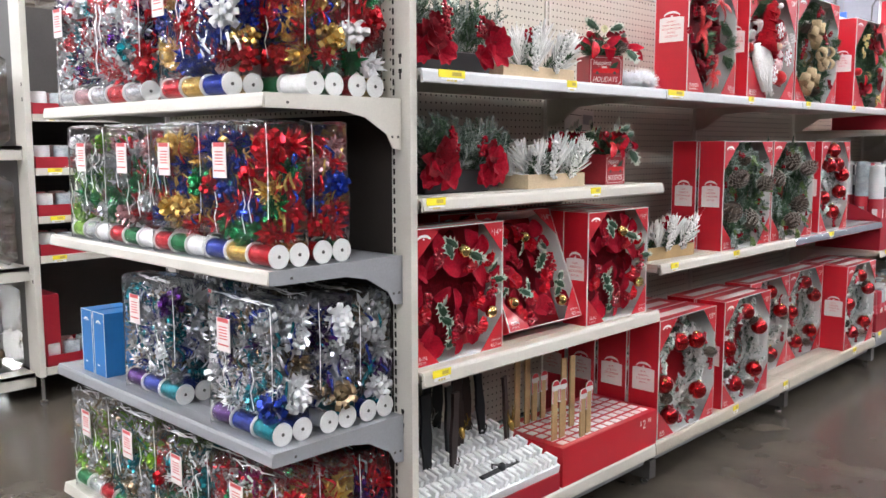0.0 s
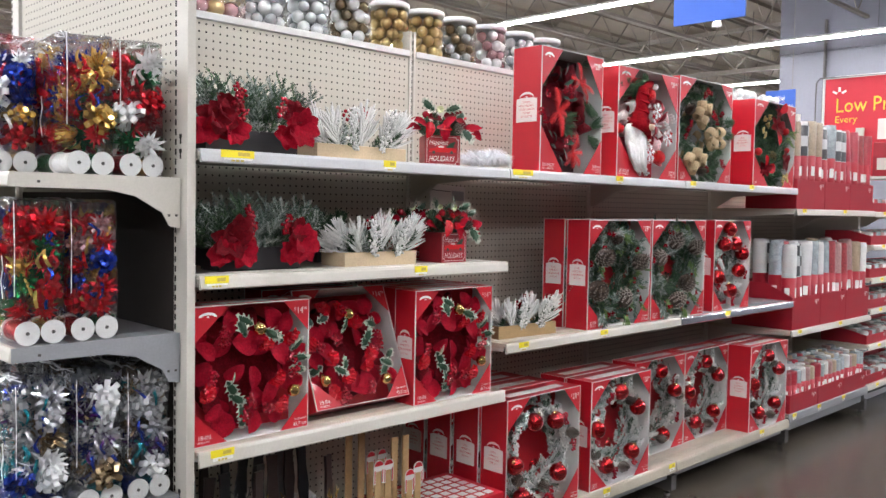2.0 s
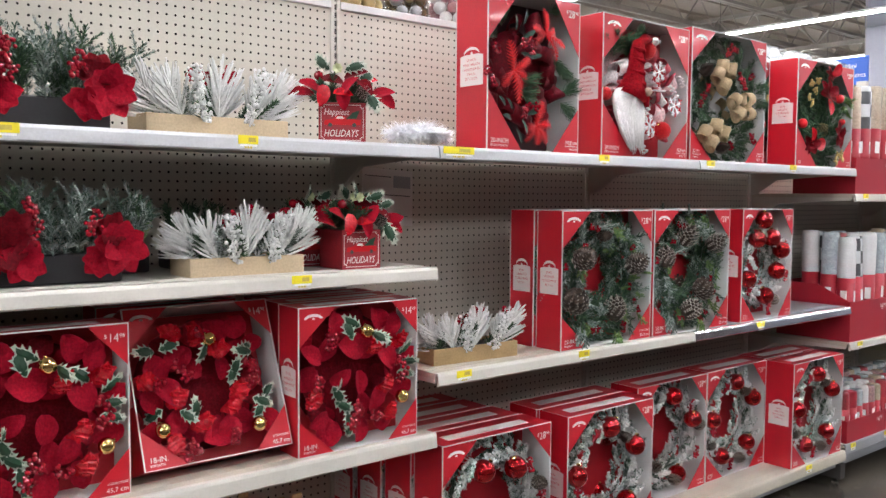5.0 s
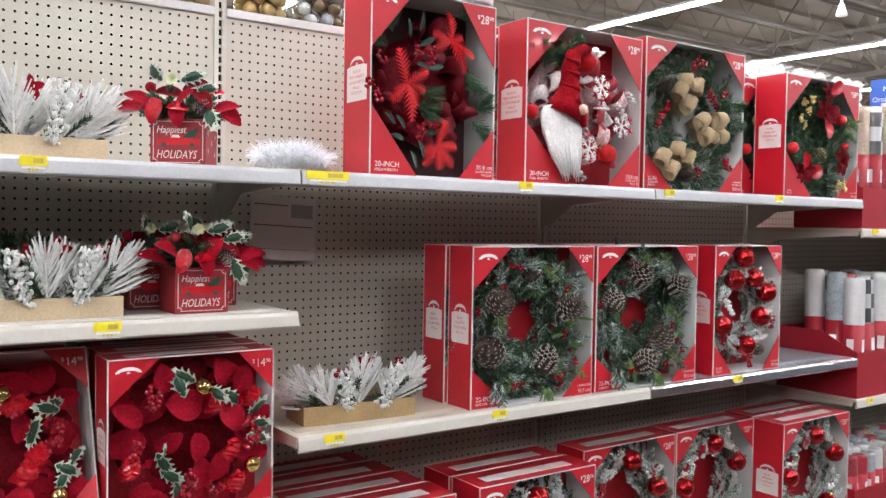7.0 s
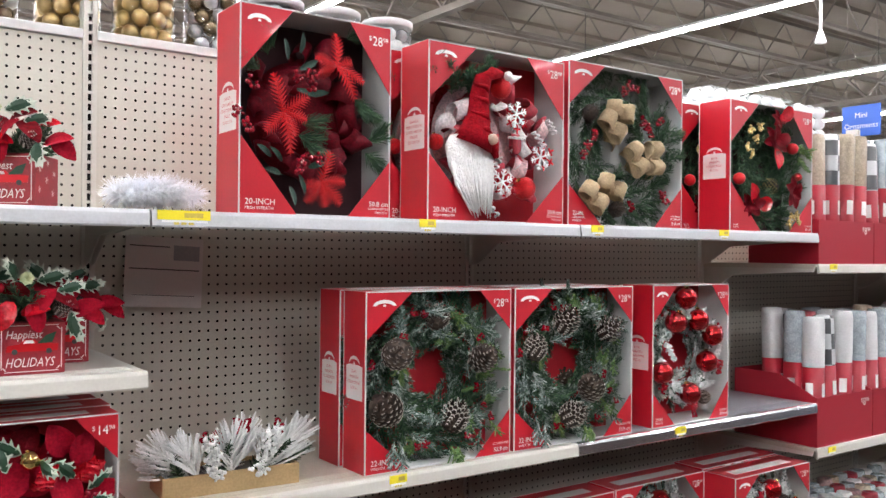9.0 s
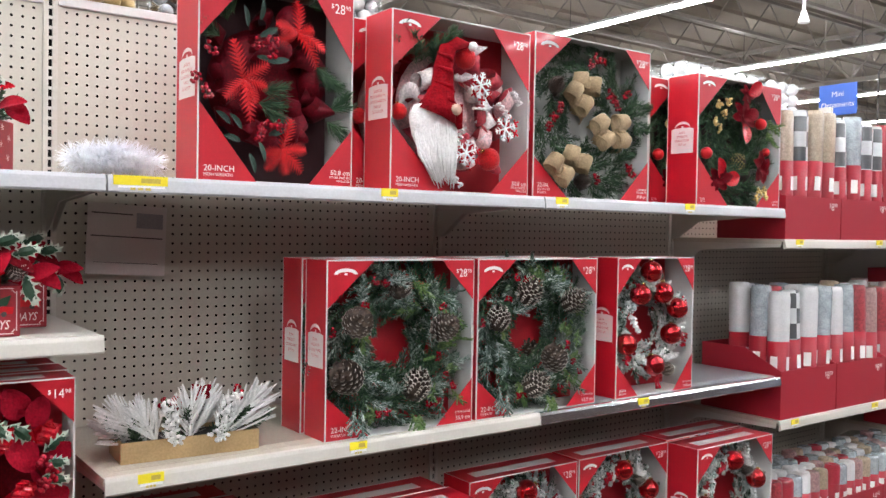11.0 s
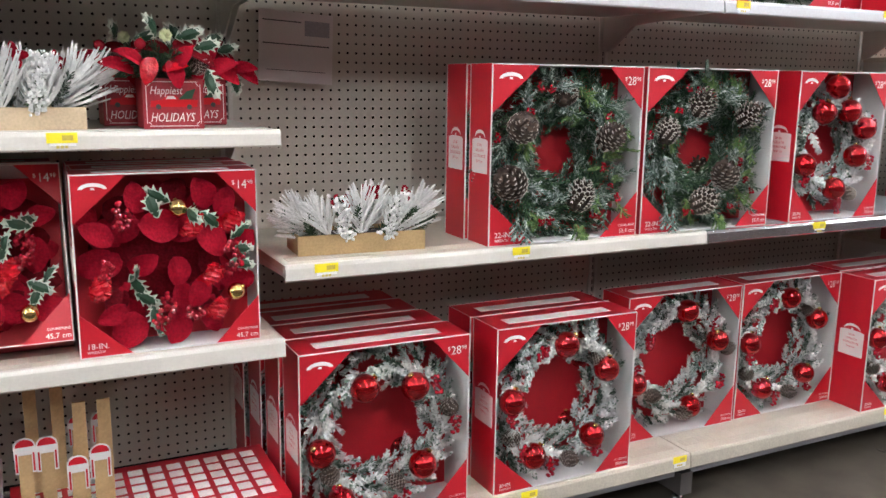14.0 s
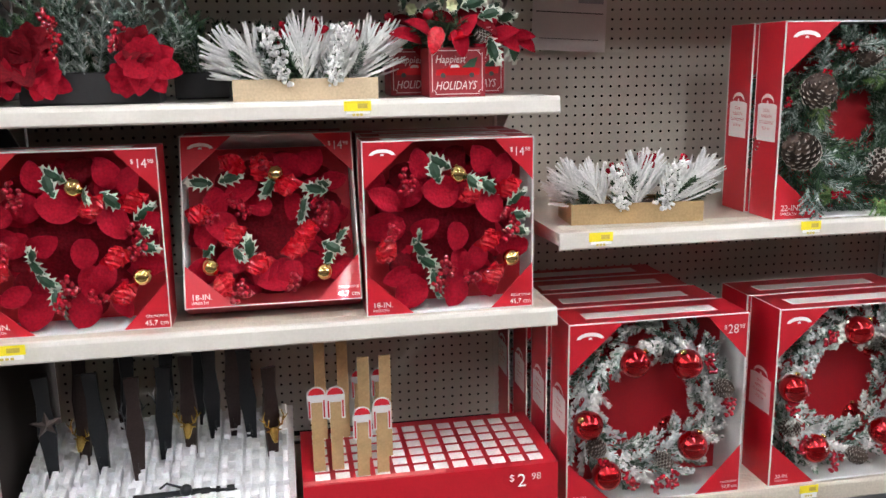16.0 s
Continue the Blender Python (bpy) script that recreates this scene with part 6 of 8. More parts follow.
# ---- trays and rolls ----
def roll(parent, x, y, z, r, L, colour, lean=0.0, band=0.3):
    key = ("roll", colour.name, round(r, 3), round(L, 2))
    if key not in SPOOL:
        g = Geo()
        g.lathe([(r * 0.6, 0), (r * 0.97, 0.002), (r, L * 0.05), (r, L * 0.95), (r * 0.9, L * 0.995), (r * 0.55, L), (r * 0.35, L * 0.96), (0.0005, L * 0.955)], 16, 0)
        g.lathe([(r * 1.012, L * 0.03), (r * 1.012, L * band)], 16, 1)
        for k in range(4):
            a = k * math.pi / 2 + 0.35
            v = [(r * 1.02 * math.cos(a + s * 0.35), r * 1.02 * math.sin(a + s * 0.35), h) for h in (L * band * 0.62, L * band * 0.8) for s in (-1, 0, 1)]
            g.add(v, [(0, 1, 4, 3), (1, 2, 5, 4)], 2)
            v = [(r * 1.02 * math.cos(a + s * 0.2), r * 1.02 * math.sin(a + s * 0.2), h) for h in (L * band * 0.2, L * band * 0.42) for s in (-1, 0, 1)]
            g.add(v, [(0, 1, 4, 3), (1, 2, 5, 4)], 2)
        SPOOL[key] = g.mesh("mesh_roll", [colour, REDTRAY, INK], True)
    part("mesh_roll", SPOOL[key], None, parent, "", pose(x, y, z, lean, R.uniform(-2, 2), R.uniform(-40, 40)))


ROLLM = {
    "white": mat("roll_white", (0.60, 0.60, 0.60), 0.5), "grey": mat("roll_pale_blue", (0.36, 0.41, 0.44), 0.25, vary=0.3, scale=30, coat=0.8),
    "red": mat("roll_dark_red", (0.32, 0.04, 0.05), 0.3, vary=0.4, scale=90, coat=0.8), "tan": mat("roll_tan", (0.38, 0.30, 0.21), 0.35, vary=0.25, scale=90, coat=0.8),
    "green": mat("roll_olive", (0.13, 0.13, 0.09), 0.3, vary=0.4, scale=90, coat=0.8), "pink": mat("roll_pink", (0.36, 0.22, 0.21), 0.3, vary=0.3, scale=90, coat=0.8),
    "brightred": mat("roll_red", (0.40, 0.03, 0.05), 0.3, vary=0.2, coat=0.8)}


def plaid():
    """White, grey and black checked mesh."""
    m = mat("roll_check", (0.7, 0.7, 0.7), 0.3, coat=0.8)
    N, L = m.node_tree.nodes, m.node_tree.links
    b = N["Principled BSDF"]
    ch, tc = N.new("ShaderNodeTexChecker"), N.new("ShaderNodeTexCoord")
    ch.inputs["Scale"].default_value = 17
    ch.inputs["Color1"].default_value, ch.inputs["Color2"].default_value = (0.06, 0.065, 0.07, 1), (0.55, 0.57, 0.58, 1)
    L.new(tc.outputs["Object"], ch.inputs["Vector"])
    L.new(ch.outputs["Color"], b.inputs["Base Color"])
    return m


ROLLM["check"] = plaid()


def tray(M, W, D, hf, hb, price, cols, rr, L, label, rows=3, band=0.3, pz=0.7):
    """A red card tray: low front, sides that climb to the back, filled with upright rolls."""
    e = thing("display_tray", M, label, "display tray", "red card trays")
    g = Geo()
    t = 0.003
    part("front_panel", Geo().box((0, 0, 0), (W, t, hf)), REDTRAY, e)
    part("back_panel", Geo().box((0, D - t, 0), (W, D, hb)), REDTRAY, e)
    part("tray_base", Geo().box((t, t, 0), (W - t, D - t, t)), REDTRAY, e)
    side = Geo()
    v = [(xx, y, z) for xx in (0, t) for y, z in ((t, 0), (D - t, 0), (D - t, hb), (D * 0.45, hb), (t, hf))]
    side.add(v, [(0, 1, 2, 3, 4), (9, 8, 7, 6, 5)] + [(i, 5 + i, 5 + (i + 1) % 5, (i + 1) % 5) for i in range(5)])
    side = side.mesh("side_panel", REDTRAY)
    part("side_panel", side, None, e)
    part("side_panel", side, None, e, "", pose(W - t, 0, 0))
    g = Geo()
    h = min(0.03, hf * 0.35)
    x = W * 0.93
    z = hf * pz
    write(g, "98", x, z + h * 0.45, h * 0.55, -0.0008, right=True)
    w98 = GLYPH["98"][0][:, 0].max() * h * 0.55 / 0.7
    write(g, price, x - w98 - 0.002, z, h, -0.0008, right=True)
    wp = GLYPH[price][0][:, 0].max() * h / 0.7
    write(g, "$", x - w98 - wp - 0.004, z + h * 0.45, h * 0.55, -0.0008, right=True)
    part("print", g, INK, e, "white price print")
    nx = int((W - 0.01) / (rr * 2.02))
    for j in range(rows):
        y = rr + 0.006 + j * rr * 2.05
        if y + rr > D:
            break
        for i in range(nx):
            c = cols[(i * 7 + j * 3) % len(cols)] if j else cols[i % len(cols)]
            if c:
                roll(e, 0.006 + rr + i * (W - 0.012) / nx, y, 0.004 + j * 0.004, rr, L * R.uniform(0.94, 1.0), ROLLM[c], R.uniform(-3.5, 1.0) if L > 0.4 else R.uniform(-2.5, 1), band)
    return e




# ---- the long shelving run ----
building()
joists()
strip_lights()
sprinkler()
for k in range(6):
    upright(k + 1)
shelf(YJ[0] + 0.006, YJ[1], Z_TOP, LIPG, CREAM, "cream steel shelf with a pale grey price rail", ((1.66, 0.10), (2.195, 0.05)))
shelf(YJ[1], YJ[2], Z_TOP, LIPG, CREAM, "cream steel shelf with a pale grey price rail", ((2.833, 0.112), (3.45, 0.05)))
shelf(YJ[2], YJ[3], Z_TOP, LIPG, CREAM, "cream steel shelf with a pale grey price rail", ((4.05, 0.05), (4.64, 0.05)))
shelf(YJ[0] + 0.006, YJ[1], Z_LM, CREAM, CREAM, "cream steel shelf holding artificial flowers", ((1.60, 0.07), (2.335, 0.055)))
shelf(YJ[0] + 0.006, YJ[1], Z_LL, CREAM, CREAM2, "cream steel shelf holding boxed poinsettia wreaths", ((1.62, 0.07),), lip=0.042)
shelf(YJ[1], YJ[2], Z_RM, CREAM, CREAM2, "worn cream steel shelf with scuffed ribs", ((2.86, 0.055), (3.37, 0.05)), lip=0.037)
shelf(YJ[2], YJ[3], Z_RM, CHROME, GREYM, "grey steel shelf with a bright metal edge", ((4.43, 0.05),), side=GREYM)
for k in range(3):
    shelf(YJ[k] + (0.006 if k == 0 else 0), YJ[k + 1], Z_BASE, CREAM2 if k else CREAM, CREAM2, "worn cream base shelf just above the floor",
          ((3.42, 0.05), (3.94, 0.05)) if k == 1 else (((4.86, 0.05),) if k == 2 else ()), lip=0.048, brackets=False)
for z, lab in ((1.350, "upper"), (0.665, "lower")):
    shelf(YJ[3], YJ[4], z, CREAM, CREAM2, "cream steel shelf holding red trays of mesh rolls", ((5.30, 0.05), (5.9, 0.05)))
shelf(YJ[3], YJ[4], 0.19, GREYM, CREAM2, "base shelf holding small red trays", ((5.27, 0.05), (5.62, 0.05), (6.0, 0.05)), lip=0.05, brackets=False)
for z in (1.345, 1.125, 0.905, 0.70, 0.46, 0.19):
    shelf(YJ[4], YJ[5], z, CREAM, CREAM2, "cream steel shelf with small red trays of ribbon", ((6.6, 0.05), (7.1, 0.05)), brackets=z > 0.3)
for k in range(5):
    kick(k)

# wreath boxes, front faces towards the aisle
RUN = 90
SIDE20M, SIDE22, SIDE24, SIDE20 = ["20-INCH", "MESH WREATH", "COURONNE EN", "MAILLE", "DE 50,8 CM"], ["22-IN.", "WREATH", "COURONNE", "55,9 cm"], ["24-IN.", "WREATH", "COURONNE", "60,9 cm"], ["20-IN.", "WREATH", "COURONNE", "50,8 cm"]


def place(e, x, y, z, rx=0, rz=0):
    e.matrix_basis = pose(x, y, z, 0, 0, RUN + rz) @ pose(0, 0, 0, rx)
    return e


def again(e, x, y, z, rx=0, rz=0):
    return copy_thing(e, pose(x, y, z, 0, 0, RUN + rz) @ pose(0, 0, 0, rx))


XF = -1.600
# Backing colour holds the black shading inside this box.
b1 = wreath_box(0.392, 0.470, 0.14, BIGCUT, *T20, "28", SHADEIN, SIDE20M, "red window box with a burgundy mesh and glittered poinsettia wreath")
poinsettia_mesh_wreath(b1, 0.392, 0.470, 0.14)
tuck(b1, 0.392, 0.470, 0.14)
place(b1, XF, 2.964, Z_TOP)
b2 = wreath_box(0.470, 0.462, 0.13, BIGCUT, *T20, "28", REDIN, SIDE20M, "red window box with a plush figure and pink mesh wreath")
gnome_wreath(b2, 0.470, 0.462, 0.13)
tuck(b2, 0.470, 0.462, 0.13)
place(b2, XF, 3.470, Z_TOP)
again(b2, XF - 0.15, 3.440, Z_TOP)
b3 = wreath_box(0.500, 0.478, 0.13, MIDCUT, *T22D, "28", WHITE, SIDE22, "red window box with a pine wreath and burlap bows")
burlap_bow_wreath(b3, 0.500, 0.478, 0.13)
tuck(b3, 0.500, 0.478, 0.13)
place(b3, XF, 3.960, Z_TOP)
again(b3, XF - 0.14, 4.075, Z_TOP)
# Backing here is likewise coloured as inside shade.
b5 = wreath_box(0.490, 0.448, 0.13, BIGCUT, *T24, "28", SHADEIN, SIDE24, "red window box with a pine wreath, gold berries and poinsettias")
gold_berry_wreath(b5, 0.490, 0.448, 0.13)
tuck(b5, 0.490, 0.448, 0.13)
place(b5, XF, 4.712, Z_TOP)
again(b5, XF - 0.15, 4.640, Z_TOP)

m1 = wreath_box(0.458, 0.448, 0.11, MIDCUT, *T22, "28", REDIN, SIDE22, "red window box, frosted pine cone wreath with greenery hanging out")
frosted_cone_wreath(m1, 0.458, 0.448, 0.11, 2)
tuck(m1, 0.458, 0.448, 0.11)
place(m1, XF, 3.292, Z_RM)
again(m1, XF - 0.118, 3.285, Z_RM)
m2 = wreath_box(0.470, 0.448, 0.11, MIDCUT, *T22, "28", REDIN, SIDE22, "red window box with a lightly frosted pine cone wreath")
frosted_cone_wreath(m2, 0.470, 0.448, 0.11, 9)
tuck(m2, 0.470, 0.448, 0.11)
place(m2, XF, 3.765, Z_RM)
again(m2, XF - 0.118, 3.77, Z_RM)
m3 = wreath_box(0.380, 0.448, 0.13, MIDCUT, *T20W, "28", REDIN, SIDE20, "red window box with a snowy wreath of glossy red baubles")
snowy_bauble_wreath(m3, 0.380, 0.448, 0.13, 5, ((0.31, 0.73), (0.60, 0.74), (0.14, 0.38), (0.72, 0.43), (0.50, 0.21), (0.44, 0.90), (0.80, 0.62)), 0.30)
tuck(m3, 0.380, 0.448, 0.13)
place(m3, XF, 4.330, Z_RM)

XC = -1.585
cbox = wreath_box(0.443, 0.455, 0.13, MIDCUT, *T20W, "28", REDIN, SIDE20, "red window box with a snow-flocked wreath of glossy red baubles")
snowy_bauble_wreath(cbox, 0.443, 0.455, 0.13, 1, ((0.37, 0.77), (0.67, 0.74), (0.12, 0.45), (0.72, 0.28), (0.23, 0.16)))
tuck(cbox, 0.443, 0.455, 0.13)
place(cbox, XC, 2.795, Z_BASE)
for j in range(3):
    again(cbox, XC - 0.134 * (j + 1), 2.785 - 0.012 * j, Z_BASE)
c2 = wreath_box(0.443, 0.455, 0.13, MIDCUT, *T20W, "28", REDIN, SIDE20, "red window box, snow-flocked wreath with red baubles and brown cone")
snowy_bauble_wreath(c2, 0.443, 0.455, 0.13, 8, ((0.49, 0.85), (0.12, 0.55), (0.80, 0.66), (0.28, 0.19), (0.71, 0.25)))
tuck(c2, 0.443, 0.455, 0.13)
place(c2, XC, 3.318, Z_BASE)
again(c2, XC - 0.134, 3.31, Z_BASE)
c3 = wreath_box(0.443, 0.455, 0.13, MIDCUT, *T20W, "28", REDIN, SIDE20, "red window box with a green and snowy wreath of red baubles")
snowy_bauble_wreath(c3, 0.443, 0.455, 0.13, 12, ((0.52, 0.86), (0.82, 0.62), (0.60, 0.17), (0.1, 0.4)))
tuck(c3, 0.443, 0.455, 0.13)
place(c3, XC - 0.125, 3.835, Z_BASE)
again(c2, XC - 0.13, 4.292, Z_BASE)
again(cbox, XC - 0.15, 4.755, Z_BASE)
again(c2, XC + 0.0, 4.735, Z_BASE)

p3 = wreath_box(0.372, 0.378, 0.10, MIDCUT, *T18, "14", REDIN, ["18-IN.", "WREATH", "COURONNE", "45,7 cm"], "red window box with a velvet poinsettia wreath and gold baubles")
velvet_wreath(p3, 0.372, 0.378, 0.10, 1)
tuck(p3, 0.372, 0.378, 0.10)
place(p3, XF, 2.342, Z_LL)
again(p3, XF - 0.104, 2.352, Z_LL)
again(p3, XF - 0.208, 2.348, Z_LL)
p2 = wreath_box(0.372, 0.378, 0.10, MIDCUT, *T18, "14", REDIN, ["18-IN.", "WREATH", "COURONNE", "45,7 cm"], "red window box with a velvet poinsettia wreath, leaning back")
velvet_wreath(p2, 0.372, 0.378, 0.10, 2)
tuck(p2, 0.372, 0.378, 0.10)
place(p2, XF - 0.015, 1.962, Z_LL + 0.038, -22)
again(p3, XF - 0.02, 1.560, Z_LL, 0)
again(p2, XF - 0.30, 1.95, Z_LL, 0)

# flowers
top = Z_TOP
poinsettia_pot(pose(-1.63, 1.600, top, 0, 0, RUN), 0.33, 1, "red velvet poinsettias and pine in a black pot", 0.22)
poinsettia_pot(pose(-1.65, 1.655, Z_LM, 0, 0, RUN), 0.30, 2, "red velvet poinsettias with frosted pine and berries on the middle shelf", 0.22)
snowy_crate(pose(-1.68, 2.000, top, 0, 0, RUN), 0.36, 0.12, 0.048, 3, "snow-flocked branches with berries in a pale wooden crate", WOOD, 0.17)
snowy_crate(pose(-1.65, 2.087, Z_LM, 0, 0, RUN), 0.30, 0.12, 0.045, 4, "snow-flocked branches in a pale wooden crate on the middle shelf", WOOD, 0.16)
snowy_crate(pose(-1.66, 2.822, Z_RM, 0, 0, RUN - 4), 0.315, 0.12, 0.048, 5, "white flocked branches with red berries in a low golden wooden crate", WOODD, 0.15)
holiday_box(pose(-1.685, 2.452, top, 0, 0, RUN - 33), 1)
holiday_box(pose(-1.64, 2.495, Z_LM, 0, 0, RUN), 2)
holiday_box(pose(-1.78, 2.43, Z_LM, 0, 0, RUN), 3, "red printed box planter in the shade behind another")
holiday_box(pose(-1.79, 2.575, Z_LM, 0, 0, RUN), 4, "red printed box planter in the shade behind another")
tinsel_heap(pose(-1.66, 2.700, top, 0, 0, RUN))
for k, y in enumerate((1.74, 1.95, 2.14)):
    e = thing("potted_pine", pose(-1.86, y, Z_LM, 0, 0, RUN), "dark green artificial pine in a black pot in the shade", "artificial plant", "dark potted pines")
    part("pot", Geo().box((0, 0, 0), (0.12, 0.12, 0.06), bevel=0.004), BLACKP, e)
    for j in range(16):
        g = Geo()
        sprig(g, (R.uniform(0.02, 0.1), R.uniform(0.02, 0.1), 0.05), (R.uniform(-.8, .8), R.uniform(-.6, .4), 1), 0.12, 120, 0.026, 0.0015, 0, R)
        part("pine_sprig", g, (PINE, FROST, PINEL)[j % 3] if k == 1 else PINE, e)
e = thing("price_notice", pose(-2.06, 2.842, 1.235, 0, 0, RUN) @ pose(0, 0, 0, -4, 3), "sheet of printed paper in a clear sleeve hung on the pegboard", "paper notice")
part("sheet", Geo().box((0, 0, 0), (0.205, 0.0015, 0.185)), PAPER, e)
g = Geo()
g.box((0.01, -0.001, 0.098), (0.195, -0.0003, 0.101))
g.box((0.01, -0.001, 0.158), (0.115, -0.0003, 0.161))
g.box((0.02, -0.001, 0.03), (0.185, -0.0003, 0.0315))
part("printed_lines", g, DARKM, e)
part("grey_block", Geo().box((0.125, -0.001, 0.125), (0.195, -0.0003, 0.165)), GREYINK, e)


# ---- on the base shelf ----
def wick_tray():
    """Red box with a grid of white cells and wooden sticks standing in it."""
    W, D, H = 0.585, 0.29, 0.13
    e = thing("stick_display", pose(-1.575, 2.185, Z_BASE, 0, 0, RUN), "red display box with a white gridded top and tall wooden sticks", "display box")
    g = Geo()
    prof = [(0, 0), (D, 0), (D, H + 0.004), (0, H)]
    v = [(x, y, z) for x in (0, W) for y, z in prof]
    g.add(v, [(3, 2, 1, 0), (4, 5, 6, 7)] + [(i, (i + 1) % 4, 4 + (i + 1) % 4, 4 + i) for i in range(4)])
    part("box", g, RED, e)
    M = pose(0, 0, H, math.degrees(math.atan2(0.004, D)), 0, 0)
    cell = Geo().box((-0.0165, -0.0145, 0.0006), (0.0165, 0.0145, 0.003), bevel=0.001).mesh("cell", CELLW)
    for j in range(6):
        for i in range(12):
            part("cell", cell, None, e, "", M @ pose(0.045 + i * 0.045, 0.035 + j * 0.042, 0.0))
    g = Geo()
    g.box((W * 0.0, 0.004, 0.0), (W * 0.55, 0.020, 0.0025), 0, M)
    part("torn_edge", g, mat("faded_red_card", (0.62, 0.12, 0.12), 0.6), e)
    g = Geo()
    write(g, "98", W * 0.93, 0.093, 0.017, -0.001, right=True)
    write(g, "2", W * 0.93 - 0.036, 0.078, 0.032, -0.001, right=True)
    write(g, "$", W * 0.93 - 0.064, 0.093, 0.017, -0.001, right=True)
    part("print", g, INK, e, "white price print")
    for x, y, h, tagged_ in ((0.040, 0.065, 0.198, 1), (0.082, 0.065, 0.196, 1), (0.137, 0.022, 0.160, 1), (0.182, 0.030, 0.175, 1), (0.150, 0.110, 0.25, 0), (0.200, 0.110, 0.25, 0),
                             (0.055, 0.235, 0.25, 0), (0.11, 0.235, 0.25, 0), (0.15, 0.235, 0.17, 1), (0.20, 0.235, 0.17, 1)):
        s = thing("wooden_stick", pose(-1.575, 2.185, Z_BASE, 0, 0, RUN) @ pose(x, y, H + 0.004), "flat pale wooden stick" + (" with a red and white arched tag" if tagged_ else " with a bare end"), "wooden stick", "wooden sticks in the red display")
        part("stick", Geo().box((-0.0135, -0.003, 0), (0.0135, 0.003, h), bevel=0.001), mat("tan_wood_stick", (0.46, 0.31, 0.15), 0.6, vary=0.15, scale=20), s)
        if tagged_:
            a = [(0.021 * math.cos(t), h - 0.012 + 0.019 * math.sin(t)) for t in np.linspace(0, math.pi, 9)]
            t_ = part("tag", Geo().plate(a + [(-0.021, h - 0.07), (-0.0125, h - 0.07), (-0.0125, h - 0.03), (0.0125, h - 0.03), (0.0125, h - 0.07), (0.021, h - 0.07)], -0.0048, -0.0034), WHITE, s, "white edged tag")
            a = [(0.018 * math.cos(t), h - 0.012 + 0.016 * math.sin(t)) for t in np.linspace(0, math.pi, 9)]
            g = Geo().plate(a, -0.0054, -0.005)
            g.plate([(-0.018, h - 0.026), (-0.018, h - 0.066), (-0.0145, h - 0.066), (-0.0145, h - 0.026)], -0.0054, -0.005)
            g.plate([(0.0145, h - 0.026), (0.0145, h - 0.066), (0.018, h - 0.066), (0.018, h - 0.026)], -0.0054, -0.005)
            part("tag_colour", g, RED, t_)


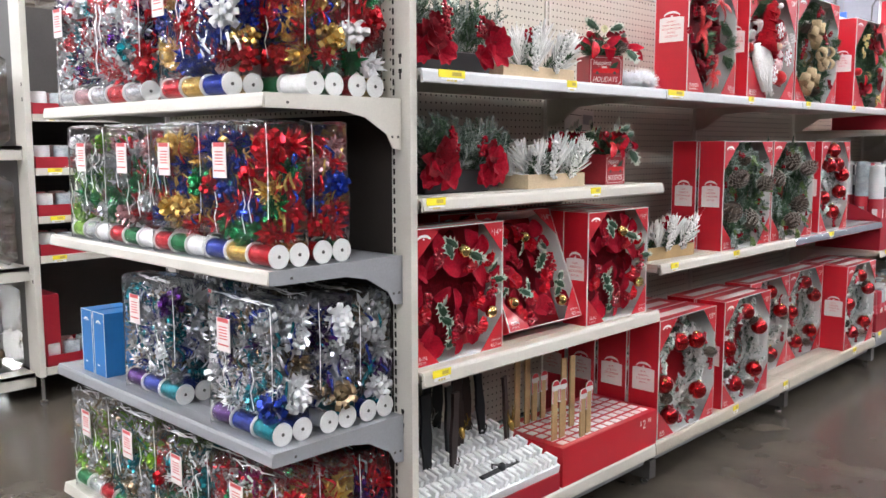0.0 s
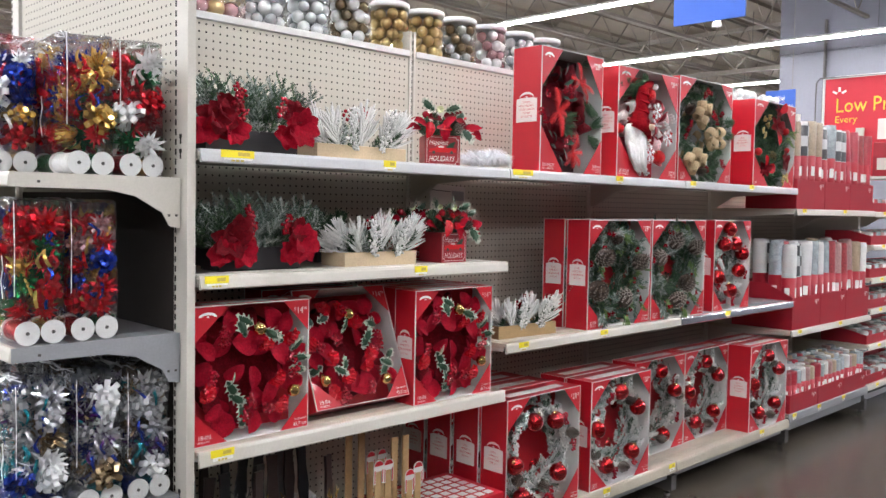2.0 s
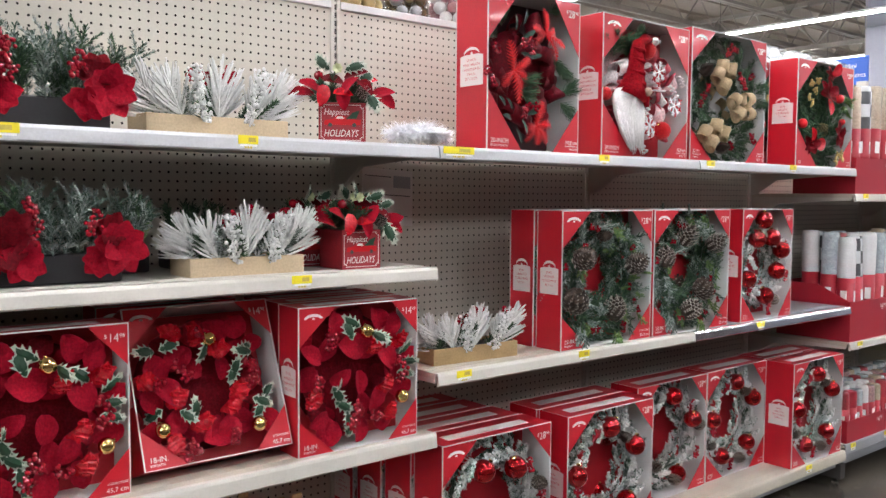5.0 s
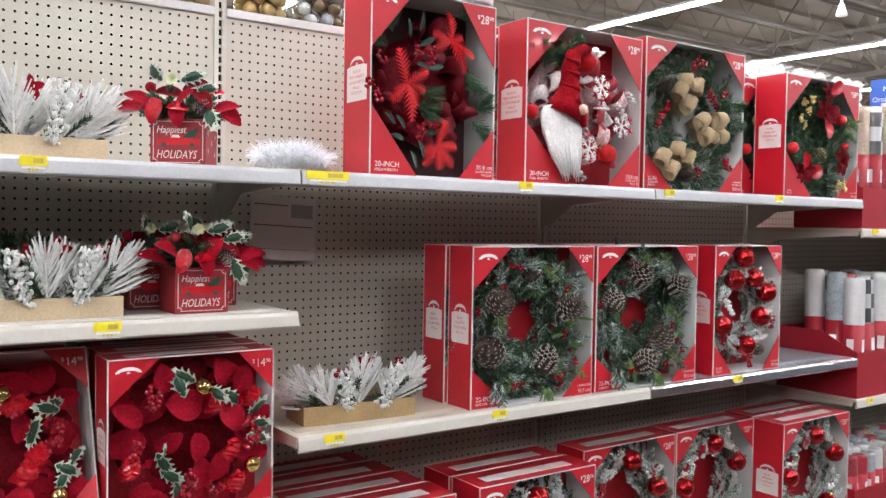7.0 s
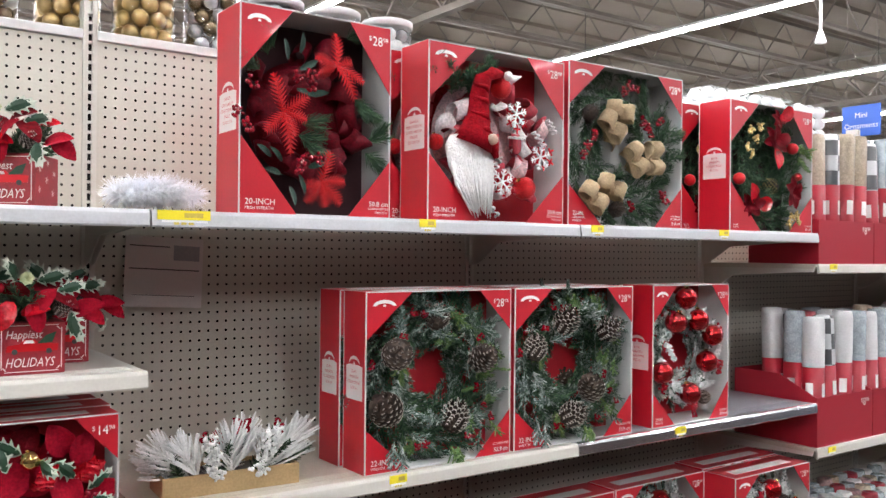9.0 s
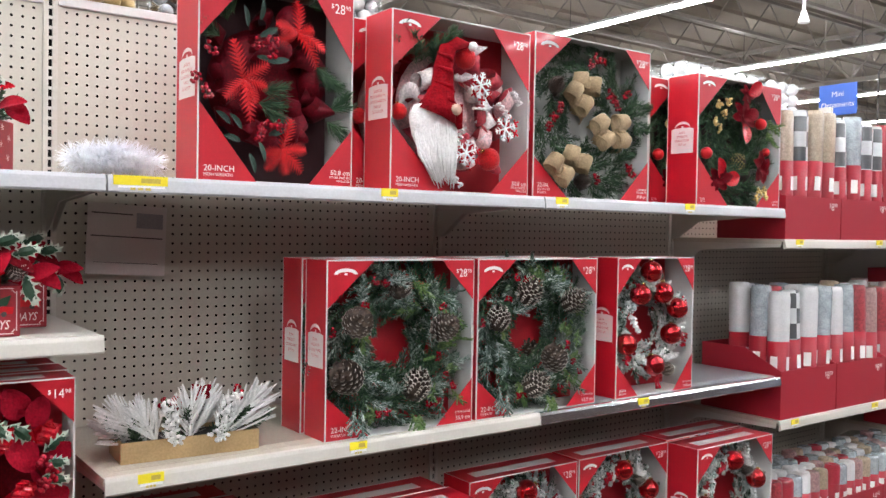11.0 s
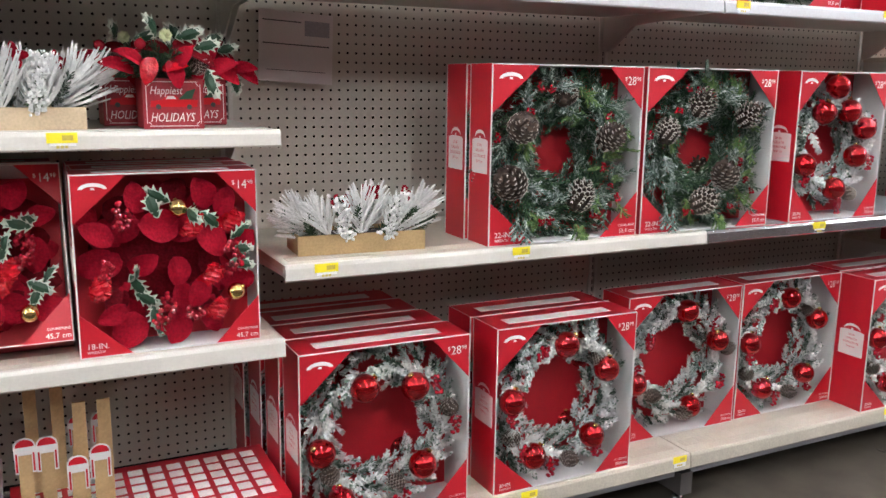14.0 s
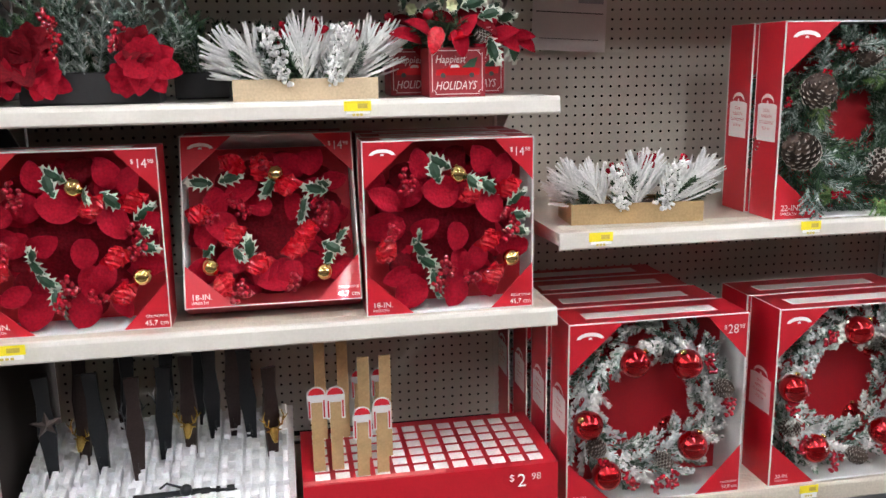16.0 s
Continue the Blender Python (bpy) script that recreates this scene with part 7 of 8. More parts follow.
def stocking_tray():
    """White moulded tray with dark holders, some with stars and antlered heads."""
    W, D = 0.60, 0.40
    M0 = pose(-1.575, 1.570, Z_BASE, 0, 0, RUN)
    e = thing("moulded_tray", M0, "white moulded foam tray for stocking holders in a red card box", "display tray")
    part("card_front", Geo().box((0, 0, 0), (W, D, 0.055)), REDTRAY, e, "red card base")
    g = Geo()
    T = pose(0, 0.004, 0.056, 13, 0, 0)
    g.box((0, 0, 0), (W, D * 0.98, 0.028), 0, T)
    for j in range(6):
        for i in range(11):
            x, y = 0.028 + i * 0.0535, 0.03 + j * 0.062
            g.box((x - 0.022, y - 0.024, 0.028), (x - 0.009, y + 0.022, 0.056), 0, T, 0.002)
            g.box((x + 0.009, y - 0.024, 0.028), (x + 0.022, y + 0.022, 0.056), 0, T, 0.002)
            g.box((x - 0.009, y + 0.004, 0.028), (x + 0.009, y + 0.022, 0.050), 0, T)
    part("tray", g, mat("white_moulded_pulp", (0.80, 0.81, 0.82), 0.6), e, "white moulded tray with sockets")
    r = random.Random(9)
    IRON = mat("dark_bronze_iron", (0.045, 0.030, 0.028), 0.45, 0.5, vary=0.2)
    IRON2 = mat("black_iron", (0.025, 0.028, 0.032), 0.4, 0.5)
    SIL, AGOLD = FOIL["silver"], FOIL["gold"]
    spots = [(0.06, 0.10), (0.12, 0.16), (0.17, 0.10), (0.10, 0.26), (0.22, 0.22), (0.25, 0.06), (0.30, 0.15), (0.36, 0.16), (0.41, 0.24), (0.46, 0.24), (0.29, 0.29), (0.19, 0.33),
             (0.50, 0.20), (0.55, 0.11), (0.37, 0.32), (0.47, 0.33)]
    for k, (x, y) in enumerate(spots):
        y = 0.10 + y * 0.72
        kind = "star" if k == 0 else ("plain", "deer", "plain")[k % 3]
        h = r.uniform(0.22, 0.27)
        z = 0.056 + math.tan(math.radians(13)) * y + 0.03
        s = thing("stocking_holder", M0 @ pose(x, y, z, r.uniform(-4, 4), r.uniform(-3, 5), r.uniform(-25, 25)),
                  {"star": "dark bronze iron holder with a star", "deer": "black iron holder with a small antlered head", "plain": "dark flat iron holder"}[kind], "stocking holder", "iron stocking holders in the tray")
        m = IRON if k % 2 else IRON2
        part("bar", Geo().plate([(-0.011, 0), (0.011, 0), (0.016, h * 0.3), (0.020, h * 0.45), (0.014, h * 0.75), (0.017, h), (-0.017, h), (-0.014, h * 0.75), (-0.020, h * 0.45), (-0.016, h * 0.3)], -0.005, 0.005), m, s)
        if kind == "star":
            pts = [((0.036 if i % 2 == 0 else 0.014) * math.sin(i * math.pi / 5), h * 0.55 + (0.036 if i % 2 == 0 else 0.014) * math.cos(i * math.pi / 5)) for i in range(10)]
            g = Geo()
            v = [(px, -0.004, pz) for px, pz in pts] + [(0, -0.013, h * 0.55)]
            g.add(v, [(i, (i + 1) % 10, 10) for i in range(10)])
            part("star", g, mat("pewter_star", (0.16, 0.13, 0.12), 0.35, 0.7), s, "faceted pewter star")
        elif kind == "deer":
            mm = SIL if k == 10 else (AGOLD if k in (1, 7, 13) else mat("dark_silver", (0.12, 0.12, 0.13), 0.3, 0.9))
            g = Geo()
            g.lathe([(0.004, -0.016), (0.007, -0.008), (0.010, 0.006), (0.007, 0.014), (0.002, 0.017)], 10, 0, pose(0, -0.010, h * 0.45, -15))
            for sx in (-1, 1):
                g.tube([(sx * 0.004, -0.008, h * 0.45 + 0.012), (sx * 0.017, -0.010, h * 0.45 + 0.020), (sx * 0.022, -0.009, h * 0.45 + 0.038), (sx * 0.017, -0.009, h * 0.45 + 0.052)], [0.0025, 0.0022, 0.0018, 0.001], 5)
                g.tube([(sx * 0.019, -0.010, h * 0.45 + 0.028), (sx * 0.031, -0.010, h * 0.45 + 0.040)], [0.002, 0.001], 5)
                g.tube([(sx * 0.013, -0.010, h * 0.45 + 0.018), (sx * 0.010, -0.010, h * 0.45 + 0.034)], [0.002, 0.001], 5)
                g.tube([(sx * 0.008, -0.009, h * 0.45 + 0.009), (sx * 0.017, -0.008, h * 0.45 + 0.008)], [0.003, 0.001], 5)
            part("antlered_head", g, mm, s, "small metallic antlered head", pose(0, -0.006, -h * 0.25) @ Matrix.Diagonal((1.15, 1.15, 1.15, 1)), smooth=True)
        else:
            part("hook", Geo().tube([(0, -0.003, 0.03), (0, -0.018, 0.026), (0, -0.022, 0.04), (0, -0.018, 0.05)], 0.0025, 6), m, s)
    g = Geo()
    s = thing("stocking_holder", M0 @ pose(0.36, 0.05, 0.056 + 0.012 + 0.05, 13, 4, 10), "black iron holder lying flat on the tray", "stocking holder", "iron stocking holders in the tray")
    part("bar", Geo().box((-0.11, -0.008, 0), (0.11, 0.008, 0.008), bevel=0.002), IRON2, s)
    part("antlered_head", Geo().ball((0, -0.004, 0.014), 0.014, 10, 6).tube([(-0.01, 0, 0.02), (-0.04, 0.012, 0.025), (-0.055, 0.0, 0.022)], 0.003, 5), IRON2, s, smooth=True)


wick_tray()
stocking_tray()

# ---- trays of rolls ----
TALL = ["white", "check", "white", "grey", "red", "pink", "tan", "white", "tan"]
for j, (y, w) in enumerate(((5.225, 0.39), (5.62, 0.39), (6.015, 0.39))):
    tray(pose(-1.585, y, 1.350, 0, 0, RUN), w, 0.30, 0.165, 0.20, "8", (["tan", "check", "tan"], ["check", "grey", "check"], ["brightred", "brightred", "red"])[j], 0.040, 0.51, "tall red card tray of upright clear-wrapped mesh rolls", 2, 0.60, 0.70)
    tray(pose(-1.585, y, 0.665, 0, 0, RUN), w, 0.36, 0.185, 0.26, "8", TALL[j * 2:j * 2 + 5] + [None], 0.040, 0.50, "tall red card tray of upright mesh rolls", 3, 0.60, 0.70)
    tray(pose(-1.580, y, 0.190, 0, 0, RUN), w, 0.34, 0.105, 0.115, "4", ["red", "brightred", "grey", "white", "pink", "tan"][j:] + ["grey"], 0.031, 0.24, "low red card tray of small ribbon rolls", 4, 0.66, 0.5)
for z in (0.19, 0.46, 0.70, 0.905, 1.125, 1.345):
    for j in range(3):
        tray(pose(-1.60, 6.45 + 0.39 * j, z, 0, 0, RUN), 0.38, 0.30, 0.06, 0.09, "4", ["white", "red", "grey", "pink", "white"], 0.036, 0.085, "shallow red card tray of ribbon spools", 3, 0.2, 0.45)

# ---- jars of baubles along the top ----
JB = {"gold": mat("brushed_gold_bauble", (0.60, 0.45, 0.22), 0.34, 0.85, vary=0.1), "silver": FOIL["silver"], "mix": FOIL["bronze"], "pearl": mat("pearl_bauble", (0.70, 0.70, 0.70), 0.3, 0.2), "pink": FOIL["pink"], "green": FOIL["green"], "snow": SNOWFL}
JMESH = {k: Geo().ball((0, 0, 0), 0.030, 12, 8).mesh("bauble", m, True) for k, m in JB.items()}
JSMALL = {k: Geo().ball((0, 0, 0), 0.0235, 10, 7).mesh("bauble", m, True) for k, m in JB.items()}
g = Geo()
for rr, z0, z1 in ((0.082, 0.0, 0.17),):
    g.lathe([(rr * 0.97, z0), (rr, z0 + 0.01), (rr, z1), (rr * 0.93, z1 + 0.008)], 24)
JAR = g.mesh("jar", JARM, True)
LID = Geo().lathe([(0.078, 0.172), (0.084, 0.175), (0.084, 0.192), (0.076, 0.196), (0.0005, 0.196)], 24).mesh("lid", mat("frosted_lid", (0.62, 0.63, 0.64), 0.3), True)


def jar(x, y, z, kinds, seed):
    r = random.Random(seed)
    e = thing("jar_of_baubles", pose(x, y, z), "clear round jar filled with " + {"gold": "gold", "silver": "silver", "mix": "bronze and silver", "pearl": "white and silver", "pink": "pink", "green": "green"}[kinds[0]] + " baubles", "jar of baubles", "jars of baubles on top of the shelving")
    j = part("jar", JAR, None, e, "clear plastic jar")
    j.visible_shadow = False
    part("lid", LID, None, j, "pale frosted lid")
    for k in range(4):
        for i in range(7):
            a = i * 0.898 + k * 0.449
            part("bauble", JSMALL[kinds[(i + k) % len(kinds)]], None, e, "", pose(0.056 * math.cos(a), 0.056 * math.sin(a), 0.026 + 0.040 * k + r.uniform(-.003, .003), r.uniform(0, 90), r.uniform(0, 90)))
    return e


JK = [("silver", "pearl"), ("pearl", "silver"), ("pearl", "mix"), ("gold",), ("gold",), ("silver", "mix"), ("pearl", "pink"), ("silver", "pearl"), ("pearl", "silver")]
for k, kind in enumerate(JK):
    jar(-2.205, 2.14 + k * 0.197, PEG_TOP + 0.014, kind, k)
for y, kinds in ((1.72, ("green", "pink")), (1.93, ("pink", "gold"))):
    e = thing("ornament_pack", pose(-2.20, y, PEG_TOP + 0.014), "clear square pack of green, pink and gold baubles", "pack of baubles", "square bauble packs")
    part("pack", Geo().box((-0.08, -0.09, 0), (0.08, 0.09, 0.15), bevel=0.006), JARM, e).visible_shadow = False
    for i in range(3):
        for k in range(2):
            for x in (0.04, -0.03):
                part("bauble", JMESH[kinds[(i + k) % 2]], None, e, "", pose(x, -0.057 + i * 0.057, 0.033 + k * 0.06))
e = thing("top_deck", pose(0, 0, 0), "cream steel deck across the top of the shelving", "shelf")
part("deck", Geo().box((BX - 0.26, YJ[0], PEG_TOP - 0.012), (BX - 0.055, YJ[5], PEG_TOP + 0.013)), CREAM, e)
for y, h in ((5.42, 0.17), (5.76, 0.17), (6.10, 0.16)):
    e = thing("bauble_pack", pose(-2.20, y, PEG_TOP + 0.014), "clear square pack of pale silver baubles", "pack of baubles", "packs of pale baubles")
    part("pack", Geo().box((-0.12, -0.14, 0), (0.08, 0.14, h), bevel=0.01), JARM, e).visible_shadow = False
    for i in range(3):
        for k in range(3):
            for x in (0.03, -0.04):
                part("bauble", JMESH["snow"], None, e, "", pose(x, -0.09 + i * 0.09, 0.035 + k * 0.055))

# ---- the end display of gift bows ----
EX0, EX1, EY = -2.83, -1.617, 1.105
e = thing("end_display_frame", pose(0, 0, 0), "cream slotted steel end frame of the shelving", "shelving frame")
for x0, x1 in ((-1.655, -1.585), (-2.87, -2.80)):
    g = Geo()
    g.box((x0, 1.523, 0.0), (x1, 1.546, 2.13), bevel=0.003)
    g2 = Geo()
    for j in range(80):
        z = 0.05 + j * 0.0254
        g2.box((x0 + 0.006, 1.5215, z), (x0 + 0.012, 1.5228, z + 0.016))
    part("post", g, CREAM, e, "cream steel post")
    for z in (0.55, 1.48):
        for zz in (z, z - 0.038):
            g2.box((x1 - 0.041, 1.5215, zz + 0.010), (x1 - 0.030, 1.5228, zz + 0.020))
            g2.box((x1 - 0.0385, 1.5216, zz - 0.006), (x1 - 0.0325, 1.5228, zz + 0.010))
    # Small near-black blocks on the post paint the shade in its slots.
    part("slots", g2, HOLLOW_SHADE, e, "near-black marks standing for the shaded slots")
# Near-black brown panel replaces the shaded inside of the frame.
part("end_panel", Geo().box((-2.79, 1.53, 0.1), (-1.64, 1.545, 1.35)), mat("hollow_shade_brown", (0.022, 0.016, 0.013), 0.8), e, "dark panel standing for the shaded hollow behind the bows")
v, f = holed(-2.78, -1.65, 1.35, 2.08, 0)
v = np.column_stack([v[:, 1], np.full(len(v), 1.529), v[:, 2]])
part("pegboard", Geo().add(v, f), PEG, e, "perforated cream panel")
# Near-black sheet in place of the shaded hollow behind this panel.
part("cavity", Geo().box((-2.785, 1.538, 1.351), (-1.645, 1.545, 2.08)), HOLLOW_SHADE, e)


def end_shelf(z, lipm, sidem, deckm, label):
    e = thing("end_shelf", pose(0, 0, 0), label, "shelf", "shelves of the end display")
    part("deck", Geo().box((EX0 + 0.004, EY + 0.012, z - 0.018), (EX1 - 0.004, 1.52, z - 0.001)), deckm, e)
    rib = Geo().box((EX0 + 0.05, 0, z - 0.001), (EX1 - 0.05, 0.003, z + 0.0005)).mesh("rib", deckm)
    for j in range(7):
        part("rib", rib, None, e, "", pose(0, EY + 0.05 + j * 0.007, 0))
    prof = [(EY, z - 0.034), (EY - 0.004, z - 0.03), (EY - 0.001, z - 0.008), (EY + 0.003, z), (EY + 0.014, z + 0.0005), (EY + 0.014, z - 0.034)]
    n = len(prof)
    v = [(EX0, y, q) for y, q in prof] + [(EX1, y, q) for y, q in prof]
    part("price_rail", Geo().add(v, [tuple(range(n)), tuple(range(2 * n - 1, n - 1, -1))] + [(i, n + i, n + (i + 1) % n, (i + 1) % n) for i in range(n)]), lipm, e, "front price rail")
    for x in (EX0, EX1):
        pts = [(EY + 0.002, z), (1.52, z), (1.52, z - 0.13), (1.49, z - 0.125), (1.47, z - 0.09), (1.40, z - 0.05), (1.33, z - 0.036), (EY + 0.002, z - 0.034)]
        g = Geo()
        v = [(x - 0.0015, y, q) for y, q in pts] + [(x + 0.0015, y, q) for y, q in pts]
        k = len(pts)
        g.add(v, [tuple(range(k)), tuple(range(2 * k - 1, k - 1, -1))] + [(i, k + i, k + (i + 1) % k, (i + 1) % k) for i in range(k)])
        b = part("bracket", g, sidem, e, "curved steel side bracket")
        g = Geo()
        for yy, zz in ((EY + 0.06, z - 0.024), (1.485, z - 0.10), (1.505, z - 0.10)):
            g.box((x - 0.0022, yy, zz), (x + 0.0022, yy + 0.007, zz + 0.006))
        part("rivet", g, DARKM, b)


end_shelf(1.387, CREAM, CREAM, CREAM, "cream steel end shelf holding bags of bows")
end_shelf(0.985, CREAM, GREYM, GREYM, "grey steel end shelf with a cream front rail")
end_shelf(0.557, GREYM, GREYM, GREYM, "grey steel end shelf")
end_shelf(0.150, CREAM, CREAM, CREAM, "cream base shelf of the end display")
WARM = ["red", "gold", "green", "blue", "red", "white", "pink", "silver"]
COOL = ["silver", "teal", "blue", "silver", "purple", "silver", "white", "bronze"]
BL = "clear bag of red, gold, green and blue foil gift bows"
BC = "clear bag of silver, teal and blue foil gift bows"
for j, (x, y, w, sp, pal) in enumerate(((-1.635, 1.12, 0.285, ("red", "gold", "blue"), ["blue", "red", "gold", "green", "red"]), (-1.925, 1.12, 0.255, ("white", "green", "red"), ["red", "blue", "gold", "green"]),
                                        (-2.185, 1.12, 0.265, ("white", "green", "red"), ["silver", "red", "green", "pink"]), (-2.455, 1.12, 0.25, ("white", "silver", "lime"), ["lime", "white", "silver", "pink", "green"]),
                                        (-1.635, 1.248, 0.285, ("red", "green", "blue"), ["red", "gold", "blue", "pink", "red"]), (-1.93, 1.248, 0.285, ("red", "gold", "blue"), WARM))):
    bow_bag(pose(x, y, 0.985), w, 0.118, 0.335, pal, sp, 30 + j, BL, (0.62, 0.6, 0.5, 0.5, 0.5, 0.5)[j])
for j, (x, y, w, sp, pal) in enumerate(((-1.80, 1.115, 0.30, ("blue", "gold", "red"), ["blue", "red", "white", "gold", "blue"]), (-2.20, 1.115, 0.54, ("silver", "red", "silver", "pink", "silver"), ["silver", "red", "pink", "silver", "teal", "purple"]),
                                        (-1.65, 1.245, 0.34, ("white", "green", "gold"), ["gold", "red", "blue", "gold", "green"]), (-1.645, 1.372, 0.30, ("red", "gold", "blue"), ["red", "white", "red", "green"]),
                                        (-2.05, 1.30, 0.32, ("red", "gold", "blue"), WARM))):
    bow_bag(pose(x, y, 1.387), w, 0.118, 0.335, pal, sp, 50 + j, BL, 0.9, (("silver", 500), ("red", 300)) if j == 1 else ())
for j, (x, y, w, sp) in enumerate(((-1.645, 1.125, 0.28, ("teal", "blue", "purple")), (-2.115, 1.135, 0.30, ("teal", "blue", "purple")), (-1.64, 1.262, 0.30, ("silver", "teal", "blue")), (-1.64, 1.39, 0.30, ("blue", "teal", "silver")),
                                   (-2.05, 1.33, 0.30, ("teal", "silver", "purple")))):
    bow_bag(pose(x, y, 0.557), w, 0.118, 0.335, COOL[j % 3:] + ["silver", "white", "silver"], sp, 70 + j, BC, 0.65, (("silver", 420), ("bronze", 160), ("teal", 110)))
for j, (x, y, w, pal) in enumerate(((-1.635, 1.12, 0.30, ["red", "magenta", "red", "gold", "green"]), (-1.94, 1.12, 0.28, ["teal", "red", "white", "green"]), (-2.225, 1.12, 0.28, ["bronze", "silver", "teal", "lime"]),
                                    (-2.51, 1.12, 0.27, ["silver", "lime", "bronze", "teal"]), (-1.635, 1.25, 0.3, ["red", "gold", "red"]), (-1.635, 1.38, 0.3, ["red", "purple", "red"]))):
    bow_bag(pose(x, y, 0.150), w, 0.118, 0.330, pal, ("red", "silver", "green"), 90 + j, "clear plastic bag of mixed foil bows on the base shelf", 0.5, (("silver", 200), ("red" if j in (0, 4, 5) else "bronze", 220)))
for j in range(2):
    e = thing("blue_carton", pose(-2.70 + j * 0.085, 1.135, 0.557), "small bright blue carton with white edges", "carton", "blue cartons")
    part("carton", Geo().box((0, 0, 0), (0.075, 0.13, 0.20), bevel=0.001), BLUEC, e)
    g = Geo()
    for a, b in (((-0.0008, -0.0008, 0), (0.0015, 0.0, 0.2)), ((0.0735, -0.0008, 0), (0.0758, 0, 0.2)), ((0.0015, -0.0008, 0.1985), (0.0735, 0.0, 0.2008))):
        g.box(a, b)
    arch(g, 0.0375, 0.165, 0.035, 0.012, y=-0.0012)
    g.box((0.02, -0.001, 0.03), (0.032, -0.0002, 0.035))
    part("print", g, INK, e)

# ---- the next run across the aisle ----
e = thing("far_shelving_frame", pose(0, 0, 0), "cream slotted steel frame of the neighbouring shelving run", "shelving frame")
part("post", Geo().box((-4.43, 1.590, 0.13), (-4.30, 1.620, 2.13)), CREAM, e, "cream slotted post")
g = Geo()
for z in (0.60, 1.48, 1.55):
    g.box((-4.325, 1.5885, z), (-4.317, 1.5898, z + 0.018))
# Near-black marks in place of shaded slots.
part("slots", g, HOLLOW_SHADE, e)
part("back_panel", Geo().box((-4.86, 1.62, 0.0), (-4.83, 7.0, 2.0)), DARKM, e, "dark back panel")
part("end_panel", Geo().box((-5.5, 1.60, 0.15), (-4.36, 1.615, 2.0)), DARKM, e)
part("foot", Geo().lathe([(0.02, 0.0), (0.02, 0.012), (0.009, 0.02), (0.009, 0.13)], 10, 0, pose(-4.30, 1.60, 0)), CHROME, e)
for z, s in ((1.42, 0), (1.16, 0), (0.925, 0), (0.73, 0), (0.17, 0)):
    e = thing("far_shelf", pose(0, 0, 0), "cream steel shelf with a red card tray", "shelf", "shelves of the neighbouring run")
    part("deck", Geo().box((-4.83, 1.625, z - 0.02), (-4.31, 4.2, z)), CREAM2, e)
    part("price_rail", Geo().box((-4.31, 1.625, z - 0.034), (-4.30, 4.2, z + 0.001)), CREAM, e)
    price_tag(e, 1.715, z - 0.026, 0.07, -4.298)
    for j in range(3):
        tray(pose(-4.33, 1.64 + 0.42 * j, z, 0, 0, RUN), 0.40, 0.3, 0.055, 0.08, "4", ["white", "grey", "pink", "red"], 0.04, 0.11, "red card tray of small clear packs", 2, 0.3, 0.4)
for j, (z, w) in enumerate(((1.27, 0.5), (0.68, 0.5), (0.145, 0.5))):
    e = thing("far_end_shelf", pose(0, 0, 0), "cream steel end shelf of the neighbouring run", "shelf", "end shelves of the neighbouring run")
    part("deck", Geo().box((-5.5, 1.16, z - 0.02), (-4.36, 1.59, z)), CREAM, e)
    part("price_rail", Geo().box((-5.5, 1.15, z - 0.036), (-4.36, 1.16, z + 0.001)), CREAM, e)
    part("bracket", Geo().box((-4.363, 1.16, z - 0.07), (-4.36, 1.59, z)), CREAM, e)
r = random.Random(31)
for j in range(5):
    z = (0.145, 0.68, 0.68, 1.27, 1.27)[j]
    e = thing("bag_of_baubles", pose(-4.445 - 0.30 * (j % 2), 1.40, z), "clear bag of gold and bronze baubles" if j == 0 else "dark clear bag of red and bronze ornaments", "bag of baubles", "bags of baubles on the far end display")
    part("bag", Geo().box((-0.28, 0, 0), (0, 0.17, 0.44), bevel=0.03), FILM, e).visible_shadow = False
    for k in range(30):
        part("bauble", JMESH[("gold", "mix", "gold", "silver")[k % 4]] if j == 0 else JMESH[("mix", "pink", "mix")[k % 3]], None, e, "", pose(-0.035 - 0.052 * (k % 5), 0.035 + 0.03 * (k % 2), 0.035 + 0.062 * (k // 5)))
e = thing("red_carton", pose(-4.33, 1.66, 0.17), "plain red carton on the base shelf of the far run", "carton")
part("carton", Geo().box((-0.3, -0.03, 0), (-0.02, 0.06, 0.36), bevel=0.002), REDTRAY, e)

# ---- signs ----
e = thing("price_sign", pose(-2.43, 7.70, 1.60), "large red sign with yellow lettering in a white frame", "sign")
part("board", Geo().box((0, 0, 0), (1.60, 0.02, 0.83)), SIGNRED, e)
g = Geo()
for a, b in (((-0.02, -0.005, 0), (0, 0.025, 0.85)), ((0, -0.005, 0.83), (1.60, 0.025, 0.85))):
    g.box(a, b)
part("frame", g, WHITE, e)
g = Geo()
write(g, "Low Prices", 0.085, 0.555, 0.115, -0.003, wide=0.86)
write(g, "Every", 0.085, 0.47, 0.055, -0.003)
part("lettering", g, SIGNY, e, "yellow lettering")
g = Geo()
for k, a in enumerate((-62, 0, 62)):
    g.box((-0.009, 0, 0.022), (0.009, 0.003, 0.06), 0, pose(0.115, -0.004, 0.70, 0, a, 0))
part("spark", g, INK, e, "three short white strokes")
g = Geo()
